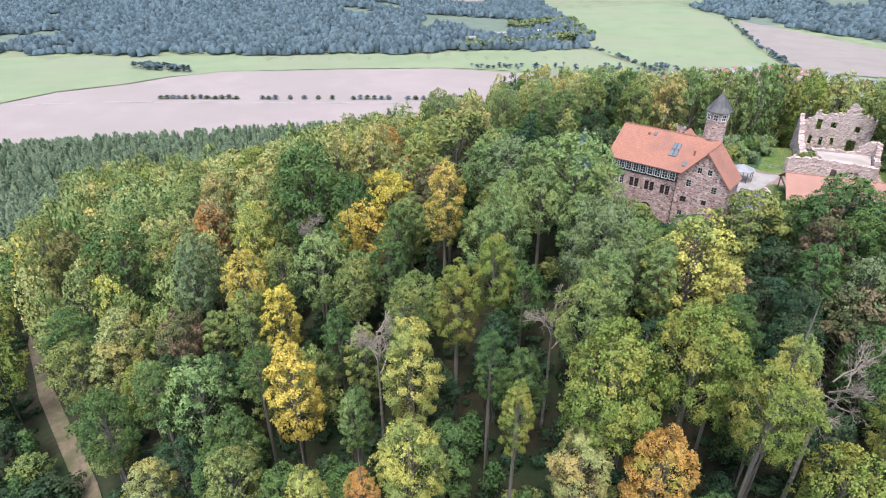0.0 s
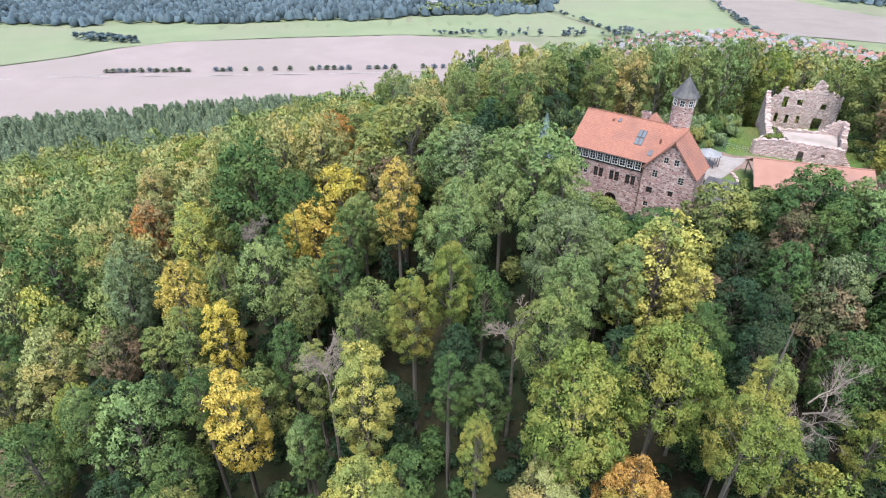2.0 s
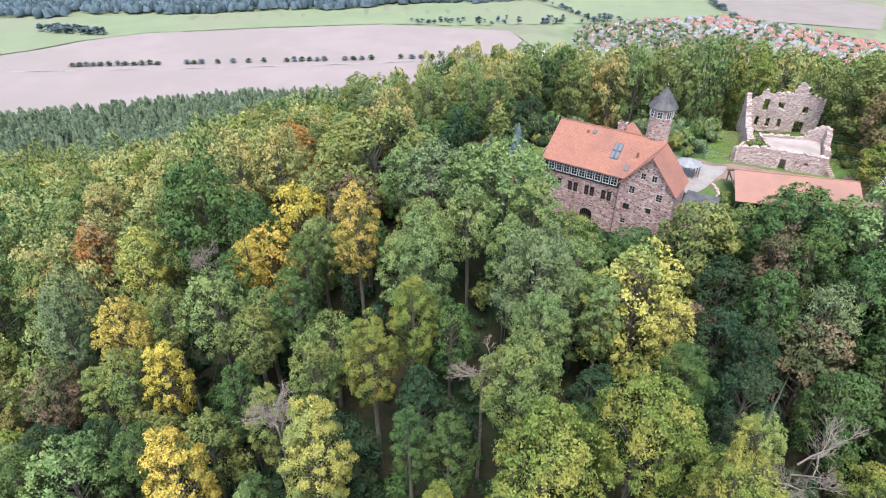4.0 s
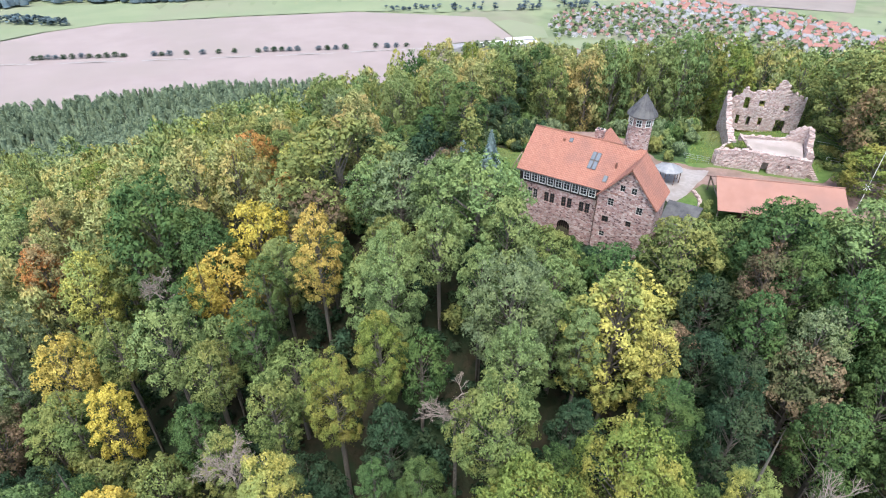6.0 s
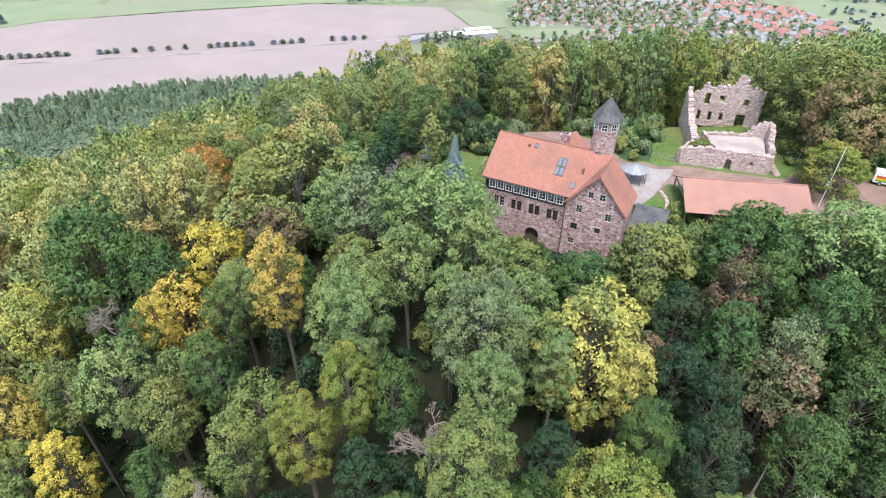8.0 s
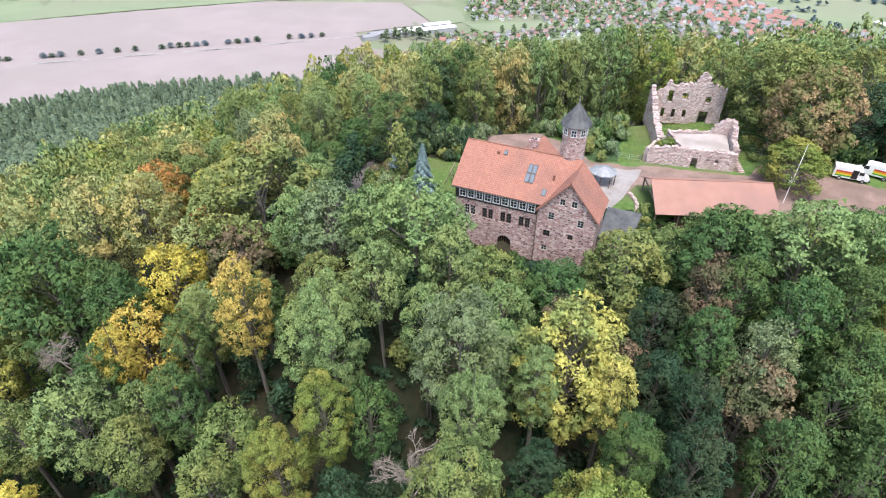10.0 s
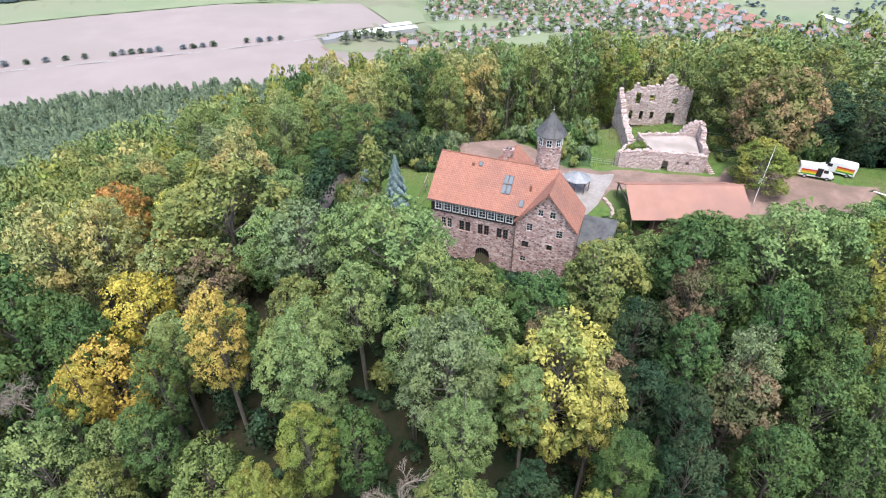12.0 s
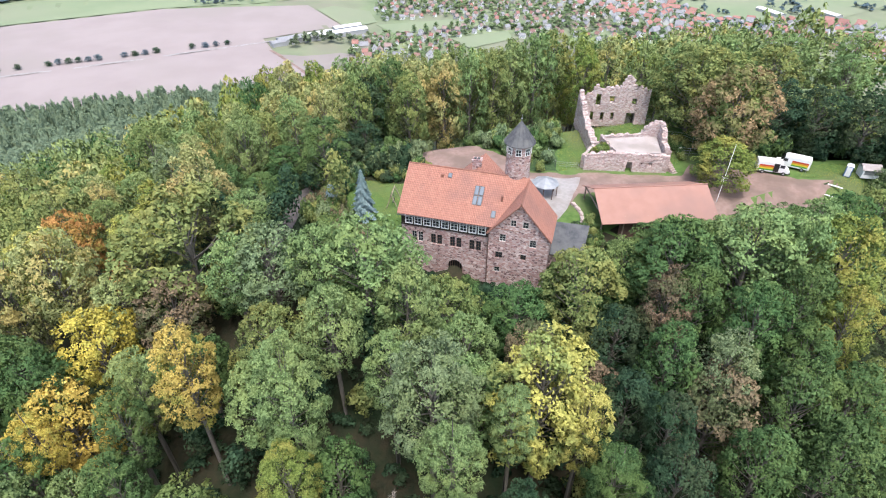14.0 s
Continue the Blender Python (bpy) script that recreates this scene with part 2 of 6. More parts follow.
BLUE = mat("blue_plastic", (0.02, 0.10, 0.28), (0.03, 0.13, 0.33), 3, 0.5)
GLASS = bpy.data.materials.new("window_glass")
GLASS.use_nodes = True
gp = GLASS.node_tree.nodes["Principled BSDF"]
gp.inputs["Base Color"].default_value = (0.03, 0.035, 0.04, 1)
gp.inputs["Roughness"].default_value, gp.inputs["Specular IOR Level"].default_value = 0.08, 0.6


# ---- building helpers ----
def link(name, bm, material, parent=None, label=""):
    me = bpy.data.meshes.new(name)
    bm.to_mesh(me)
    bm.free()
    me.materials.append(material)
    ob = new(name, me)
    if parent:
        ob.parent = parent
    if label:
        ob["label"] = label
    return ob


part = link


def thing(name, label, category, m=None, group="", kind=""):
    ob = new(name)
    ob.empty_display_size = 0.5
    if m is not None:
        ob.matrix_basis = m
    return tagged(ob, label, category, group, kind)


def mesh_np(name, verts, faces, material, parent=None):
    """One mesh from arrays; faces is (n, 3) or (n, 4)."""
    me = bpy.data.meshes.new(name)
    k = faces.shape[1]
    me.vertices.add(len(verts))
    me.vertices.foreach_set("co", np.ascontiguousarray(verts, dtype=np.float32).ravel())
    me.loops.add(faces.size)
    me.loops.foreach_set("vertex_index", np.ascontiguousarray(faces, dtype=np.int32).ravel())
    me.polygons.add(len(faces))
    me.polygons.foreach_set("loop_start", np.arange(0, faces.size, k, dtype=np.int32))
    me.update(calc_edges=True)
    me.materials.append(material)
    ob = new(name, me)
    if parent:
        ob.parent = parent
    return ob


def box(bm, x0, x1, y0, y1, z0, z1):
    vs = [bm.verts.new((x, y, z)) for z in (z0, z1) for x, y in ((x0, y0), (x1, y0), (x1, y1), (x0, y1))]
    for f in ((3, 2, 1, 0), (4, 5, 6, 7), (0, 1, 5, 4), (1, 2, 6, 5), (2, 3, 7, 6), (3, 0, 4, 7)):
        bm.faces.new([vs[i] for i in f])
    return vs


def boxes(*sizes):
    bm = bmesh.new()
    for s in sizes:
        box(bm, *s)
    return bm


def prism(bm, low, high):
    """A solid between two rings of as many corners."""
    a, b = [bm.verts.new(p) for p in low], [bm.verts.new(p) for p in high]
    n = len(a)
    bm.faces.new(list(reversed(a)))
    bm.faces.new(b)
    for i in range(n):
        bm.faces.new((a[i], a[(i + 1) % n], b[(i + 1) % n], b[i]))


def slab(bm, p, q, r, s, thick):
    """A flat slab under the quad p q r s."""
    nrm = (Vector(q) - Vector(p)).cross(Vector(s) - Vector(p)).normalized() * thick
    if nrm.z < 0:
        nrm = -nrm
    top = [Vector(v) for v in (p, q, r, s)]
    prism(bm, [v - nrm for v in top], top)
    bmesh.ops.recalc_face_normals(bm, faces=bm.faces)


def roof_uv(ob):
    """UVs in metres: across the slope and up it."""
    me = ob.data
    uv = me.uv_layers.new(name="UVMap")
    for poly in me.polygons:
        nrm = poly.normal
        side = Vector((0, 0, 1)).cross(nrm)
        side = side.normalized() if side.length > 1e-4 else Vector((1, 0, 0))
        up = nrm.cross(side)
        for li in poly.loop_indices:
            co = me.vertices[me.loops[li].vertex_index].co
            uv.data[li].uv = (co.dot(side), co.dot(up))
    return ob


def ring(bm, cx, cy, z, r, n, a0=0.0):
    return [bm.verts.new((cx + r * math.cos(a0 + math.tau * i / n), cy + r * math.sin(a0 + math.tau * i / n), z)) for i in range(n)]


def lathe(bm, cx, cy, profile, n=24, a0=0.0):
    """A turned body from (radius, height) pairs, closed at both ends."""
    rings = [ring(bm, cx, cy, z, max(r, 0.001), n, a0) for r, z in profile]
    for a, b in zip(rings, rings[1:]):
        for i in range(n):
            bm.faces.new((a[i], a[(i + 1) % n], b[(i + 1) % n], b[i]))
    bm.faces.new(list(reversed(rings[0])))
    bm.faces.new(rings[-1])


def rod(bm, a, b, r0, r1=None, n=6):
    """A tapered rod from a to b."""
    a, b = Vector(a), Vector(b)
    r1 = r0 if r1 is None else r1
    q = (b - a).to_track_quat("Z", "Y")
    rings = []
    for c, r in ((a, r0), (b, r1)):
        rings.append([bm.verts.new(c + q @ Vector((r * math.cos(math.tau * i / n), r * math.sin(math.tau * i / n), 0))) for i in range(n)])
    for i in range(n):
        bm.faces.new((rings[0][i], rings[0][(i + 1) % n], rings[1][(i + 1) % n], rings[1][i]))
    bm.faces.new(list(reversed(rings[0])))
    bm.faces.new(rings[1])


def wall_mesh(length, z0, z1, thick, holes):
    """A wall along x, outer face at y=0, with holes (x0, x1, z0, z1) right through it."""
    bm = bmesh.new()
    xs = sorted({0.0, length, *[h[0] for h in holes], *[h[1] for h in holes]})
    zs = sorted({z0, z1, *[h[2] for h in holes], *[h[3] for h in holes]})
    solid = {}
    for i in range(len(xs) - 1):
        for j in range(len(zs) - 1):
            cx, cz = (xs[i] + xs[i + 1]) / 2, (zs[j] + zs[j + 1]) / 2
            solid[i, j] = not any(h[0] < cx < h[1] and h[2] < cz < h[3] for h in holes)
    cache = {}

    def v(i, j, y):
        if (i, j, y) not in cache:
            cache[i, j, y] = bm.verts.new((xs[i], y, zs[j]))
        return cache[i, j, y]

    for (i, j), s in solid.items():
        if not s:
            continue
        bm.faces.new((v(i, j, 0), v(i + 1, j, 0), v(i + 1, j + 1, 0), v(i, j + 1, 0)))
        bm.faces.new((v(i, j + 1, thick), v(i + 1, j + 1, thick), v(i + 1, j, thick), v(i, j, thick)))
        for di, dj, e in ((-1, 0, ((i, j + 1), (i, j))), (1, 0, ((i + 1, j), (i + 1, j + 1))), (0, -1, ((i, j), (i + 1, j))), (0, 1, ((i + 1, j + 1), (i, j + 1)))):
            if not solid.get((i + di, j + dj), False):
                (a, b), (c, d) = e
                bm.faces.new((v(c, d, 0), v(a, b, 0), v(a, b, thick), v(c, d, thick)))
    bmesh.ops.recalc_face_normals(bm, faces=bm.faces)
    return bm


# ---- the lie of the land ----
A_END, B_END = np.array([28.0, 118.0]), np.array([118.0, 106.0])


def land(x, y):
    """Height of the ground: the castle's spur, falling into a flat valley with wooded hills beyond."""
    x, y = np.asarray(x, float), np.asarray(y, float)
    ab = B_END - A_END
    s = np.clip(((x - A_END[0]) * ab[0] + (y - A_END[1]) * ab[1]) / (ab @ ab), 0, 1)
    d = np.hypot(x - A_END[0] - s * ab[0], y - A_END[1] - s * ab[1])
    z = np.interp(d, [0, 17, 22, 40, 58, 80, 115, 200, 330, 380, 9000], [-0.8, -0.8, -4, -15, -28, -38, -47, -70, -113, -120, -120])
    rise = np.clip((y - 960 + 0.2 * x) / 1300, 0, 3) * np.clip((250 - x) / 500, 0, 1)
    z = z + 110 * rise
    rise2 = np.clip((np.hypot(x - 1500, y - 1500) - 850) / -700, 0, 1)
    z = z + 130 * rise2 * rise2
    far = np.clip((y - 2000) / 1500, 0, 1)
    # a bank along the foot of the castle's front
    u = (x - 32.14) * 0.7604 - (y - 103.59) * 0.6494
    v = (x - 32.14) * 0.6494 + (y - 103.59) * 0.7604
    w = np.clip((v + 13) / 8, 0, 1) * np.clip((1.5 - v) / 1.5, 0, 1) * np.clip((u + 6) / 6, 0, 1) * np.clip((32 - u) / 7, 0, 1)
    z = z * (1 - w) + w * (-4.9 + 0.42 * np.minimum(v, 0))
    z = z + 12 * np.exp(-((x - 36) / 22) ** 2 - ((y - 44) / 15) ** 2)
    return z + 60 * far + 0.4 * np.sin(x * 0.21) * np.cos(y * 0.17) * np.clip((d - 22) / 20, 0, 1)


def grid_sheet(name, xs, ys, material):
    gx, gy = np.meshgrid(xs, ys)
    v = np.stack([gx.ravel(), gy.ravel(), land(gx, gy).ravel()], 1)
    nx, ny = len(xs), len(ys)
    i = (np.arange(ny - 1)[:, None] * nx + np.arange(nx - 1)[None]).ravel()
    return mesh_np(name, v, np.stack([i, i + 1, i + nx + 1, i + nx], 1), material)


xs = np.concatenate([np.linspace(-4600, -260, 40), np.arange(-250, 251, 5.0), np.linspace(265, 4600, 45)])
ys = np.concatenate([np.linspace(-1500, -100, 14), np.arange(-90, 271, 5.0), np.linspace(290, 4700, 60)])
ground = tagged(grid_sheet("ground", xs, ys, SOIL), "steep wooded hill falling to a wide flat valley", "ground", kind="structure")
# the valley floor shows its own soil
ground.data.materials.append(VALLEY)
cz = np.empty(len(ground.data.polygons) * 3, dtype=np.float32)
ground.data.polygons.foreach_get("center", cz)
cz = cz.reshape(-1, 3)
idx = ((cz[:, 2] < -112) | (cz[:, 1] > 520)).astype(np.int32)
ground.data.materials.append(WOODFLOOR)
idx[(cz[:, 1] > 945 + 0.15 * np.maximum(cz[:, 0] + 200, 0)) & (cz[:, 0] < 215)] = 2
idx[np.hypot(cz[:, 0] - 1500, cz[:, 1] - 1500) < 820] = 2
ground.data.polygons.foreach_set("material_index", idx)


def drape(name, outline, lift, material, label, category, step=4.0, kind="structure"):
    """A patch of ground cover inside an outline, lying on the land."""
    if step < 10:
        line = []
        for (ax, ay), (bx, by) in zip(outline, outline[1:] + outline[:1]):
            n = max(1, int(math.hypot(bx - ax, by - ay) / 1.1))
            for k in range(n):
                x, y = ax + (bx - ax) * k / n, ay + (by - ay) * k / n
                line.append((x + 0.7 * noise.noise((x * 0.5, y * 0.5, 1.5)), y + 0.7 * noise.noise((x * 0.5, y * 0.5, 8.5))))
        outline = line
    o = np.array(outline, float)
    x0, y0 = o.min(0)
    x1, y1 = o.max(0)
    bm = bmesh.new()
    f = bm.faces.new([bm.verts.new((*p, 0)) for p in outline])
    geom = bm.faces[:] + bm.edges[:] + bm.verts[:]
    for axis, lo, hi in ((0, x0, x1), (1, y0, y1)):
        c = lo + step
        while c < hi:
            co, no = ([c, 0, 0], [1, 0, 0]) if axis == 0 else ([0, c, 0], [0, 1, 0])
            bmesh.ops.bisect_plane(bm, geom=bm.faces[:] + bm.edges[:] + bm.verts[:], plane_co=co, plane_no=no)
            c += step
    for v in bm.verts:
        v.co.z = float(land(v.co.x, v.co.y)) + lift
    bmesh.ops.recalc_face_normals(bm, faces=bm.faces)
    if sum(f.normal.z for f in bm.faces) < 0:
        bmesh.ops.reverse_faces(bm, faces=bm.faces)
    return tagged(link(name, bm, material), label, category, kind=kind)


def strip(name, pts, width, lift, material, label, category, step=4.0):
    """A road along a line of points, lying on the land."""
    p = [Vector((*a, 0)) for a in pts]
    path = []
    for a, b in zip(p, p[1:]):
        n = max(1, int((b - a).length / step))
        path += [a.lerp(b, i / n) for i in range(n)]
    path.append(p[-1])
    bm = bmesh.new()
    rows = []
    for i, c in enumerate(path):
        d = (path[min(i + 1, len(path) - 1)] - path[max(i - 1, 0)]).normalized()
        s = Vector((-d.y, d.x, 0))
        rows.append([bm.verts.new((*(c + s * width * k).xy, float(land(*(c + s * width * k).xy)) + lift)) for k in (-0.5, -0.17, 0.17, 0.5)])
    for a, b in zip(rows, rows[1:]):
        for k in range(3):
            bm.faces.new((a[k], b[k], b[k + 1], a[k + 1]))
    bmesh.ops.recalc_face_normals(bm, faces=bm.faces)
    if sum(f.normal.z for f in bm.faces) < 0:
        bmesh.ops.reverse_faces(bm, faces=bm.faces)
    return tagged(link(name, bm, material), label, category, kind="structure")


# valley fields
drape("field", [(-900, 560), (-492, 622), (-460, 677), (-394, 721), (-360, 760), (-298, 795), (-145, 810), (0, 818), (90, 790), (163, 764), (175, 662), (88, 648), (90, 600), (103, 522), (100, 495), (66, 502), (-26, 522), (-113, 528), (-244, 498), (-369, 472), (-900, 430)], 0.5, PLOUGH, "wide pale pinkish ploughed field in the valley", "field", 60)
drape("field", [(93, 590), (108, 512), (112, 490), (150, 490), (166, 552), (146, 571), (112, 576)], 0.6, STUBBLE, "small bare brown field beside the village", "field", 40)
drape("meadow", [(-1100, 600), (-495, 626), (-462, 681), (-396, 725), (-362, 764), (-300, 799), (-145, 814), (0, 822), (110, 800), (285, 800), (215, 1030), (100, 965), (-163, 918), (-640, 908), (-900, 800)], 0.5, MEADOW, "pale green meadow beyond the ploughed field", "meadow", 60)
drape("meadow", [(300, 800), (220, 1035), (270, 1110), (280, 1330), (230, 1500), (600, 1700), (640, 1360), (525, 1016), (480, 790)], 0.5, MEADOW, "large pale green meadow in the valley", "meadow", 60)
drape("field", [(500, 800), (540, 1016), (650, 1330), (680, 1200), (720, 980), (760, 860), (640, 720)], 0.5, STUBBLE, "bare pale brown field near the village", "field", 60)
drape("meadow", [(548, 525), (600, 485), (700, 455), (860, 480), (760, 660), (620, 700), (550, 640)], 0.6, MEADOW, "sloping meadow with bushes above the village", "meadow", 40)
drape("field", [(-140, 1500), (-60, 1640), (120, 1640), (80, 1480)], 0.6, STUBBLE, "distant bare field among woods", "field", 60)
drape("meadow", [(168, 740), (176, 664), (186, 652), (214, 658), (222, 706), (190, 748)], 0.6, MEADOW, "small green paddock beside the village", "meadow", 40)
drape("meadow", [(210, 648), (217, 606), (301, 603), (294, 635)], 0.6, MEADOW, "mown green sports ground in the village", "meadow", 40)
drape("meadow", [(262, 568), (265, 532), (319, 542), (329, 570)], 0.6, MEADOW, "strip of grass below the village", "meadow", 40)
strip("farm_track", [(-490, 616), (-372, 634), (-240, 630), (-53, 629), (96, 636)], 4, 0.7, PALE, "pale farm track across the ploughed field", "track", 20)
strip("farm_track", [(88, 606), (92, 588), (105, 520), (112, 488)], 3.5, 0.8, GRAVEL, "pale farm track between the fields", "track", 20)

# castle spur
drape("lawn", [(58, 97), (60, 120), (58, 139), (84, 141), (104, 130), (130, 90), (122, 82), (98, 80), (76, 88), (64, 95)], 0.015, GRASS, "worn grass over the castle hilltop", "lawn", 2)
drape("courtyard", [(45, 129), (50, 135), (56, 135.5), (59, 130), (62, 124), (63, 116), (69, 112.5), (74, 111), (88, 103), (93, 106), (103, 98), (107, 93), (113, 90), (107, 84), (97, 82), (86, 88), (81.5, 93), (83, 99), (67, 106), (58, 100), (55, 108), (52, 118)], 0.06, GRAVEL, "trodden reddish gravel courtyard", "courtyard", 2)
drape("paving", [(57, 110), (61, 114.5), (70.5, 110.5), (63, 103.5), (58, 99.5)], 0.12, PALE, "pale paved terrace beside the castle", "paving", 2)
drape("lawn", [(25, 112), (24, 121), (33, 127), (45, 118), (42, 110), (34, 105)], 0.08, GRASS, "small green lawn beside the castle", "lawn", 2)
drape("lawn", [(68, 114), (73, 122), (80, 134), (100, 128), (98, 112), (92, 107.5), (88, 106.5), (74, 114)], 0.05, GRASS, "rough green grass round the ruin", "lawn", 2)
drape("lawn", [(108, 93.5), (112, 97), (124, 92), (121, 84), (112, 84), (107.5, 88), (113, 90.5)], 0.08, GRASS, "grass strip beside the gravel yard", "lawn", 2)
drape("lawn", [(90.5, 104), (98, 111), (99, 128), (108, 118), (114, 105), (123, 97), (130, 88), (122, 83), (111, 83), (113, 91), (108, 94), (102, 100), (96, 103)], 0.03, GRASS, "rough grass between the ruin and the gravel yard", "lawn", 2)
drape("lawn", [(60, 100), (63.5, 103), (68, 104), (63, 97), (61, 96)], 0.14, GRASS, "weedy grass beside the open shed", "lawn", 2)
drape("slope_cover", [(20, 112), (24, 104.5), (31, 101.2), (48, 87.5), (60, 89.5), (72, 86), (86, 84), (96, 80), (96, 74), (60, 78), (48, 78), (34, 86), (22, 96)], 0.12, VINE, "low green creepers on the castle slope", "ground cover", 2)
drape("slope_cover", [(40, 140), (47, 126), (53, 138), (62, 135), (63, 117), (68, 114), (73, 122), (82, 137), (70, 150), (50, 150)], 0.04, VINE, "rough green weeds behind the castle", "ground cover", 2)
drape("slope_cover", [(104, 108), (113, 98), (126, 93), (122, 84), (108, 83), (128, 80), (136, 96), (120, 110)], 0.03, VINE, "rough green weeds beside the gravel yard", "ground cover", 2)
strip("lane", [(26.5, 131), (23, 127), (19.5, 122), (15.5, 115), (11, 107)], 2.7, 0.1, ASPH, "narrow grey lane curving through trees", "lane", 2)
strip("forest_track", [(-130, 150), (-111, 122), (-90, 96), (-64, 68), (-48, 48), (-40, 30)], 3.2, 0.35, DIRT, "brown dirt forest track", "track", 3)


# ---- trees ----
rng = np.random.default_rng(7)


def unit(v):
    return v / np.maximum(np.linalg.norm(v, axis=1, keepdims=True), 1e-6)


def leaves(centres, radii, flat, count, size, rg, inner=0.72, out=None):
    """Triangular sprays of leaves over the outer skin of many lobes; returns corners, faces and soft normals."""
    w = radii ** 2
    k = rg.choice(len(centres), count, p=w / w.sum())
    d = rg.normal(size=(count, 3))
    d[:, 2] += 0.6
    if out is not None:
        d += 0.75 * out[k]
    d = unit(d)
    pos = centres[k] + d * (radii[k] * (inner + (1.08 - inner) * rg.random(count) ** 0.5))[:, None] * np.array([1, 1, flat])
    nrm = unit(d + rg.normal(size=(count, 3)) * 0.4 + np.array([0, 0, 0.3]))
    t = unit(np.cross(nrm, rg.normal(size=(count, 3))))
    b = np.cross(nrm, t)
    s = size * (0.6 + 0.8 * rg.random(count))[:, None]
    v = np.stack([pos + t * s, pos - t * s * 0.55 + b * s * 0.6, pos - t * s * 0.55 - b * s * 0.6], 1).reshape(-1, 3)
    low = centres.min(0)[2] * 0.5 + centres.mean(0)[2] * 0.5
    dome = unit((pos - np.array([0, 0, low])) * np.array([1, 1, 0.5]))
    soft = unit(0.7 * d + 0.22 * nrm + 0.45 * dome)
    return v, np.arange(count * 3).reshape(-1, 3), np.repeat(soft, 3, axis=0)


# crown shapes: boughs, height for a radius of one, height of the widest part, share of the leaves
CROWN = {"round": (74, 2.2, 0.45, 1.0), "spread": (62, 1.65, 0.5, 0.85), "tall": (92, 3.1, 0.40, 1.3), "narrow": (80, 3.8, 0.36, 1.4), "bushy": (84, 2.5, 0.42, 1.15)}


def crown_shape(kind, rg):
    """Boughs on the outline of a crown of radius one standing on z = 0, and the leafy puffs that they bear: (boughs, centres, radii, ways out)."""
    n, tall, belly, _ = CROWN[kind]
    h = (np.arange(n) + rg.random(n)) / n
    low = 0.75 if kind == "bushy" else 0.5
    prof = np.where(h < belly, low + (1 - low) * np.sin(h / belly * np.pi / 2), np.cos(np.clip((h - belly) / (1 - belly), 0, 1) * np.pi / 2 * 0.96) ** 0.62)
    a = np.arange(n) * 2.4 + rg.normal(size=n) * 0.4
    sway = 1 + 0.10 * np.sin(a * 2 + rg.random() * 6) + 0.10 * np.sin(a * 3 + h * 8 + rg.random() * 6)
    r = 0.86 * prof * sway * (0.72 + 0.28 * rg.random(n) ** 0.6)
    bough = np.stack([np.cos(a) * r, np.sin(a) * r, 0.1 + (tall - 0.3) * h + 0.06 * rg.normal(size=n)], 1)
    size = (0.13 + 0.09 * rg.random(n)) * (0.8 if kind in ("tall", "narrow") else 1.0)
    cs, rs, outs = [], [], []
    for c, s, ang, q in zip(bough, size, a, h):
        m = int(rg.integers(9, 13))
        o = np.array([math.cos(ang), math.sin(ang), 0.35 + 1.1 * q])
        d = unit(rg.normal(size=(m, 3)) * 0.75 + o / np.linalg.norm(o))
        cs.append(c + d * s * np.array([1.25, 1.25, 0.75]) * (0.75 + 0.4 * rg.random(m))[:, None])
        rs.append(0.05 + 0.055 * rg.random(m) ** 1.3)
        outs.append(np.repeat(o[None], m, axis=0))
    return bough, np.concatenate(cs), np.concatenate(rs), unit(np.concatenate(outs))


def crown_leaves(centres, radii, ways, boughs, count, size, rg):
    """Small sprays of leaves over the puffs, thickest on top and outside, and thin ones within the crown."""
    inner = count // 6
    w = radii ** 2
    k = rg.choice(len(centres), count, p=w / w.sum())
    d = unit(rg.normal(size=(count, 3)) + 0.7 * ways[k] + np.array([0, 0, 0.45]))
    pos = centres[k] + d * (radii[k] * (0.8 + 0.4 * rg.random(count)))[:, None] * np.array([1.1, 1.1, 0.8])
    j = rg.integers(len(boughs), size=inner)
    pos[:inner] = boughs[j] * np.array([0.82, 0.82, 0.95]) + rg.normal(size=(inner, 3)) * 0.12
    nrm = unit(d + rg.normal(size=(count, 3)) * 0.55 + np.array([0, 0, 0.35]))
    t = unit(np.cross(nrm, rg.normal(size=(count, 3))))
    b = np.cross(nrm, t)
    s = size * (0.6 + 0.8 * rg.random(count))[:, None]
    v = np.stack([pos + t * s, pos - t * s * 0.55 + b * s * 0.6, pos - t * s * 0.55 - b * s * 0.6], 1).reshape(-1, 3)
    dome = unit((pos - np.array([0, 0, 0.3 * centres[:, 2].max()])) * np.array([1, 1, 0.8]))
    soft = unit(0.6 * d + 0.25 * nrm + 0.2 * ways[k] + (0.45 + 8 * size) * dome)
    return v, np.arange(count * 3).reshape(-1, 3), np.repeat(soft, 3, axis=0)


def tube(path, radii, n=6):
    """A tapering tube along points; returns corners and quad faces."""
    path = np.array(path, float)
    vs, fs = [], []
    for i, p in enumerate(path):
        d = path[min(i + 1, len(path) - 1)] - path[max(i - 1, 0)]
        d = d / np.linalg.norm(d)
        e = np.cross(d, [0.3, 0.9, 0.1])
        e /= np.linalg.norm(e)
        f = np.cross(d, e)
        for k in range(n):
            t = math.tau * k / n
            vs.append(p + radii[i] * (math.cos(t) * e + math.sin(t) * f))
    for i in range(len(path) - 1):
        for k in range(n):
            fs.append((i * n + k, i * n + (k + 1) % n, (i + 1) * n + (k + 1) % n, (i + 1) * n + k))
    return np.array(vs), np.array(fs)


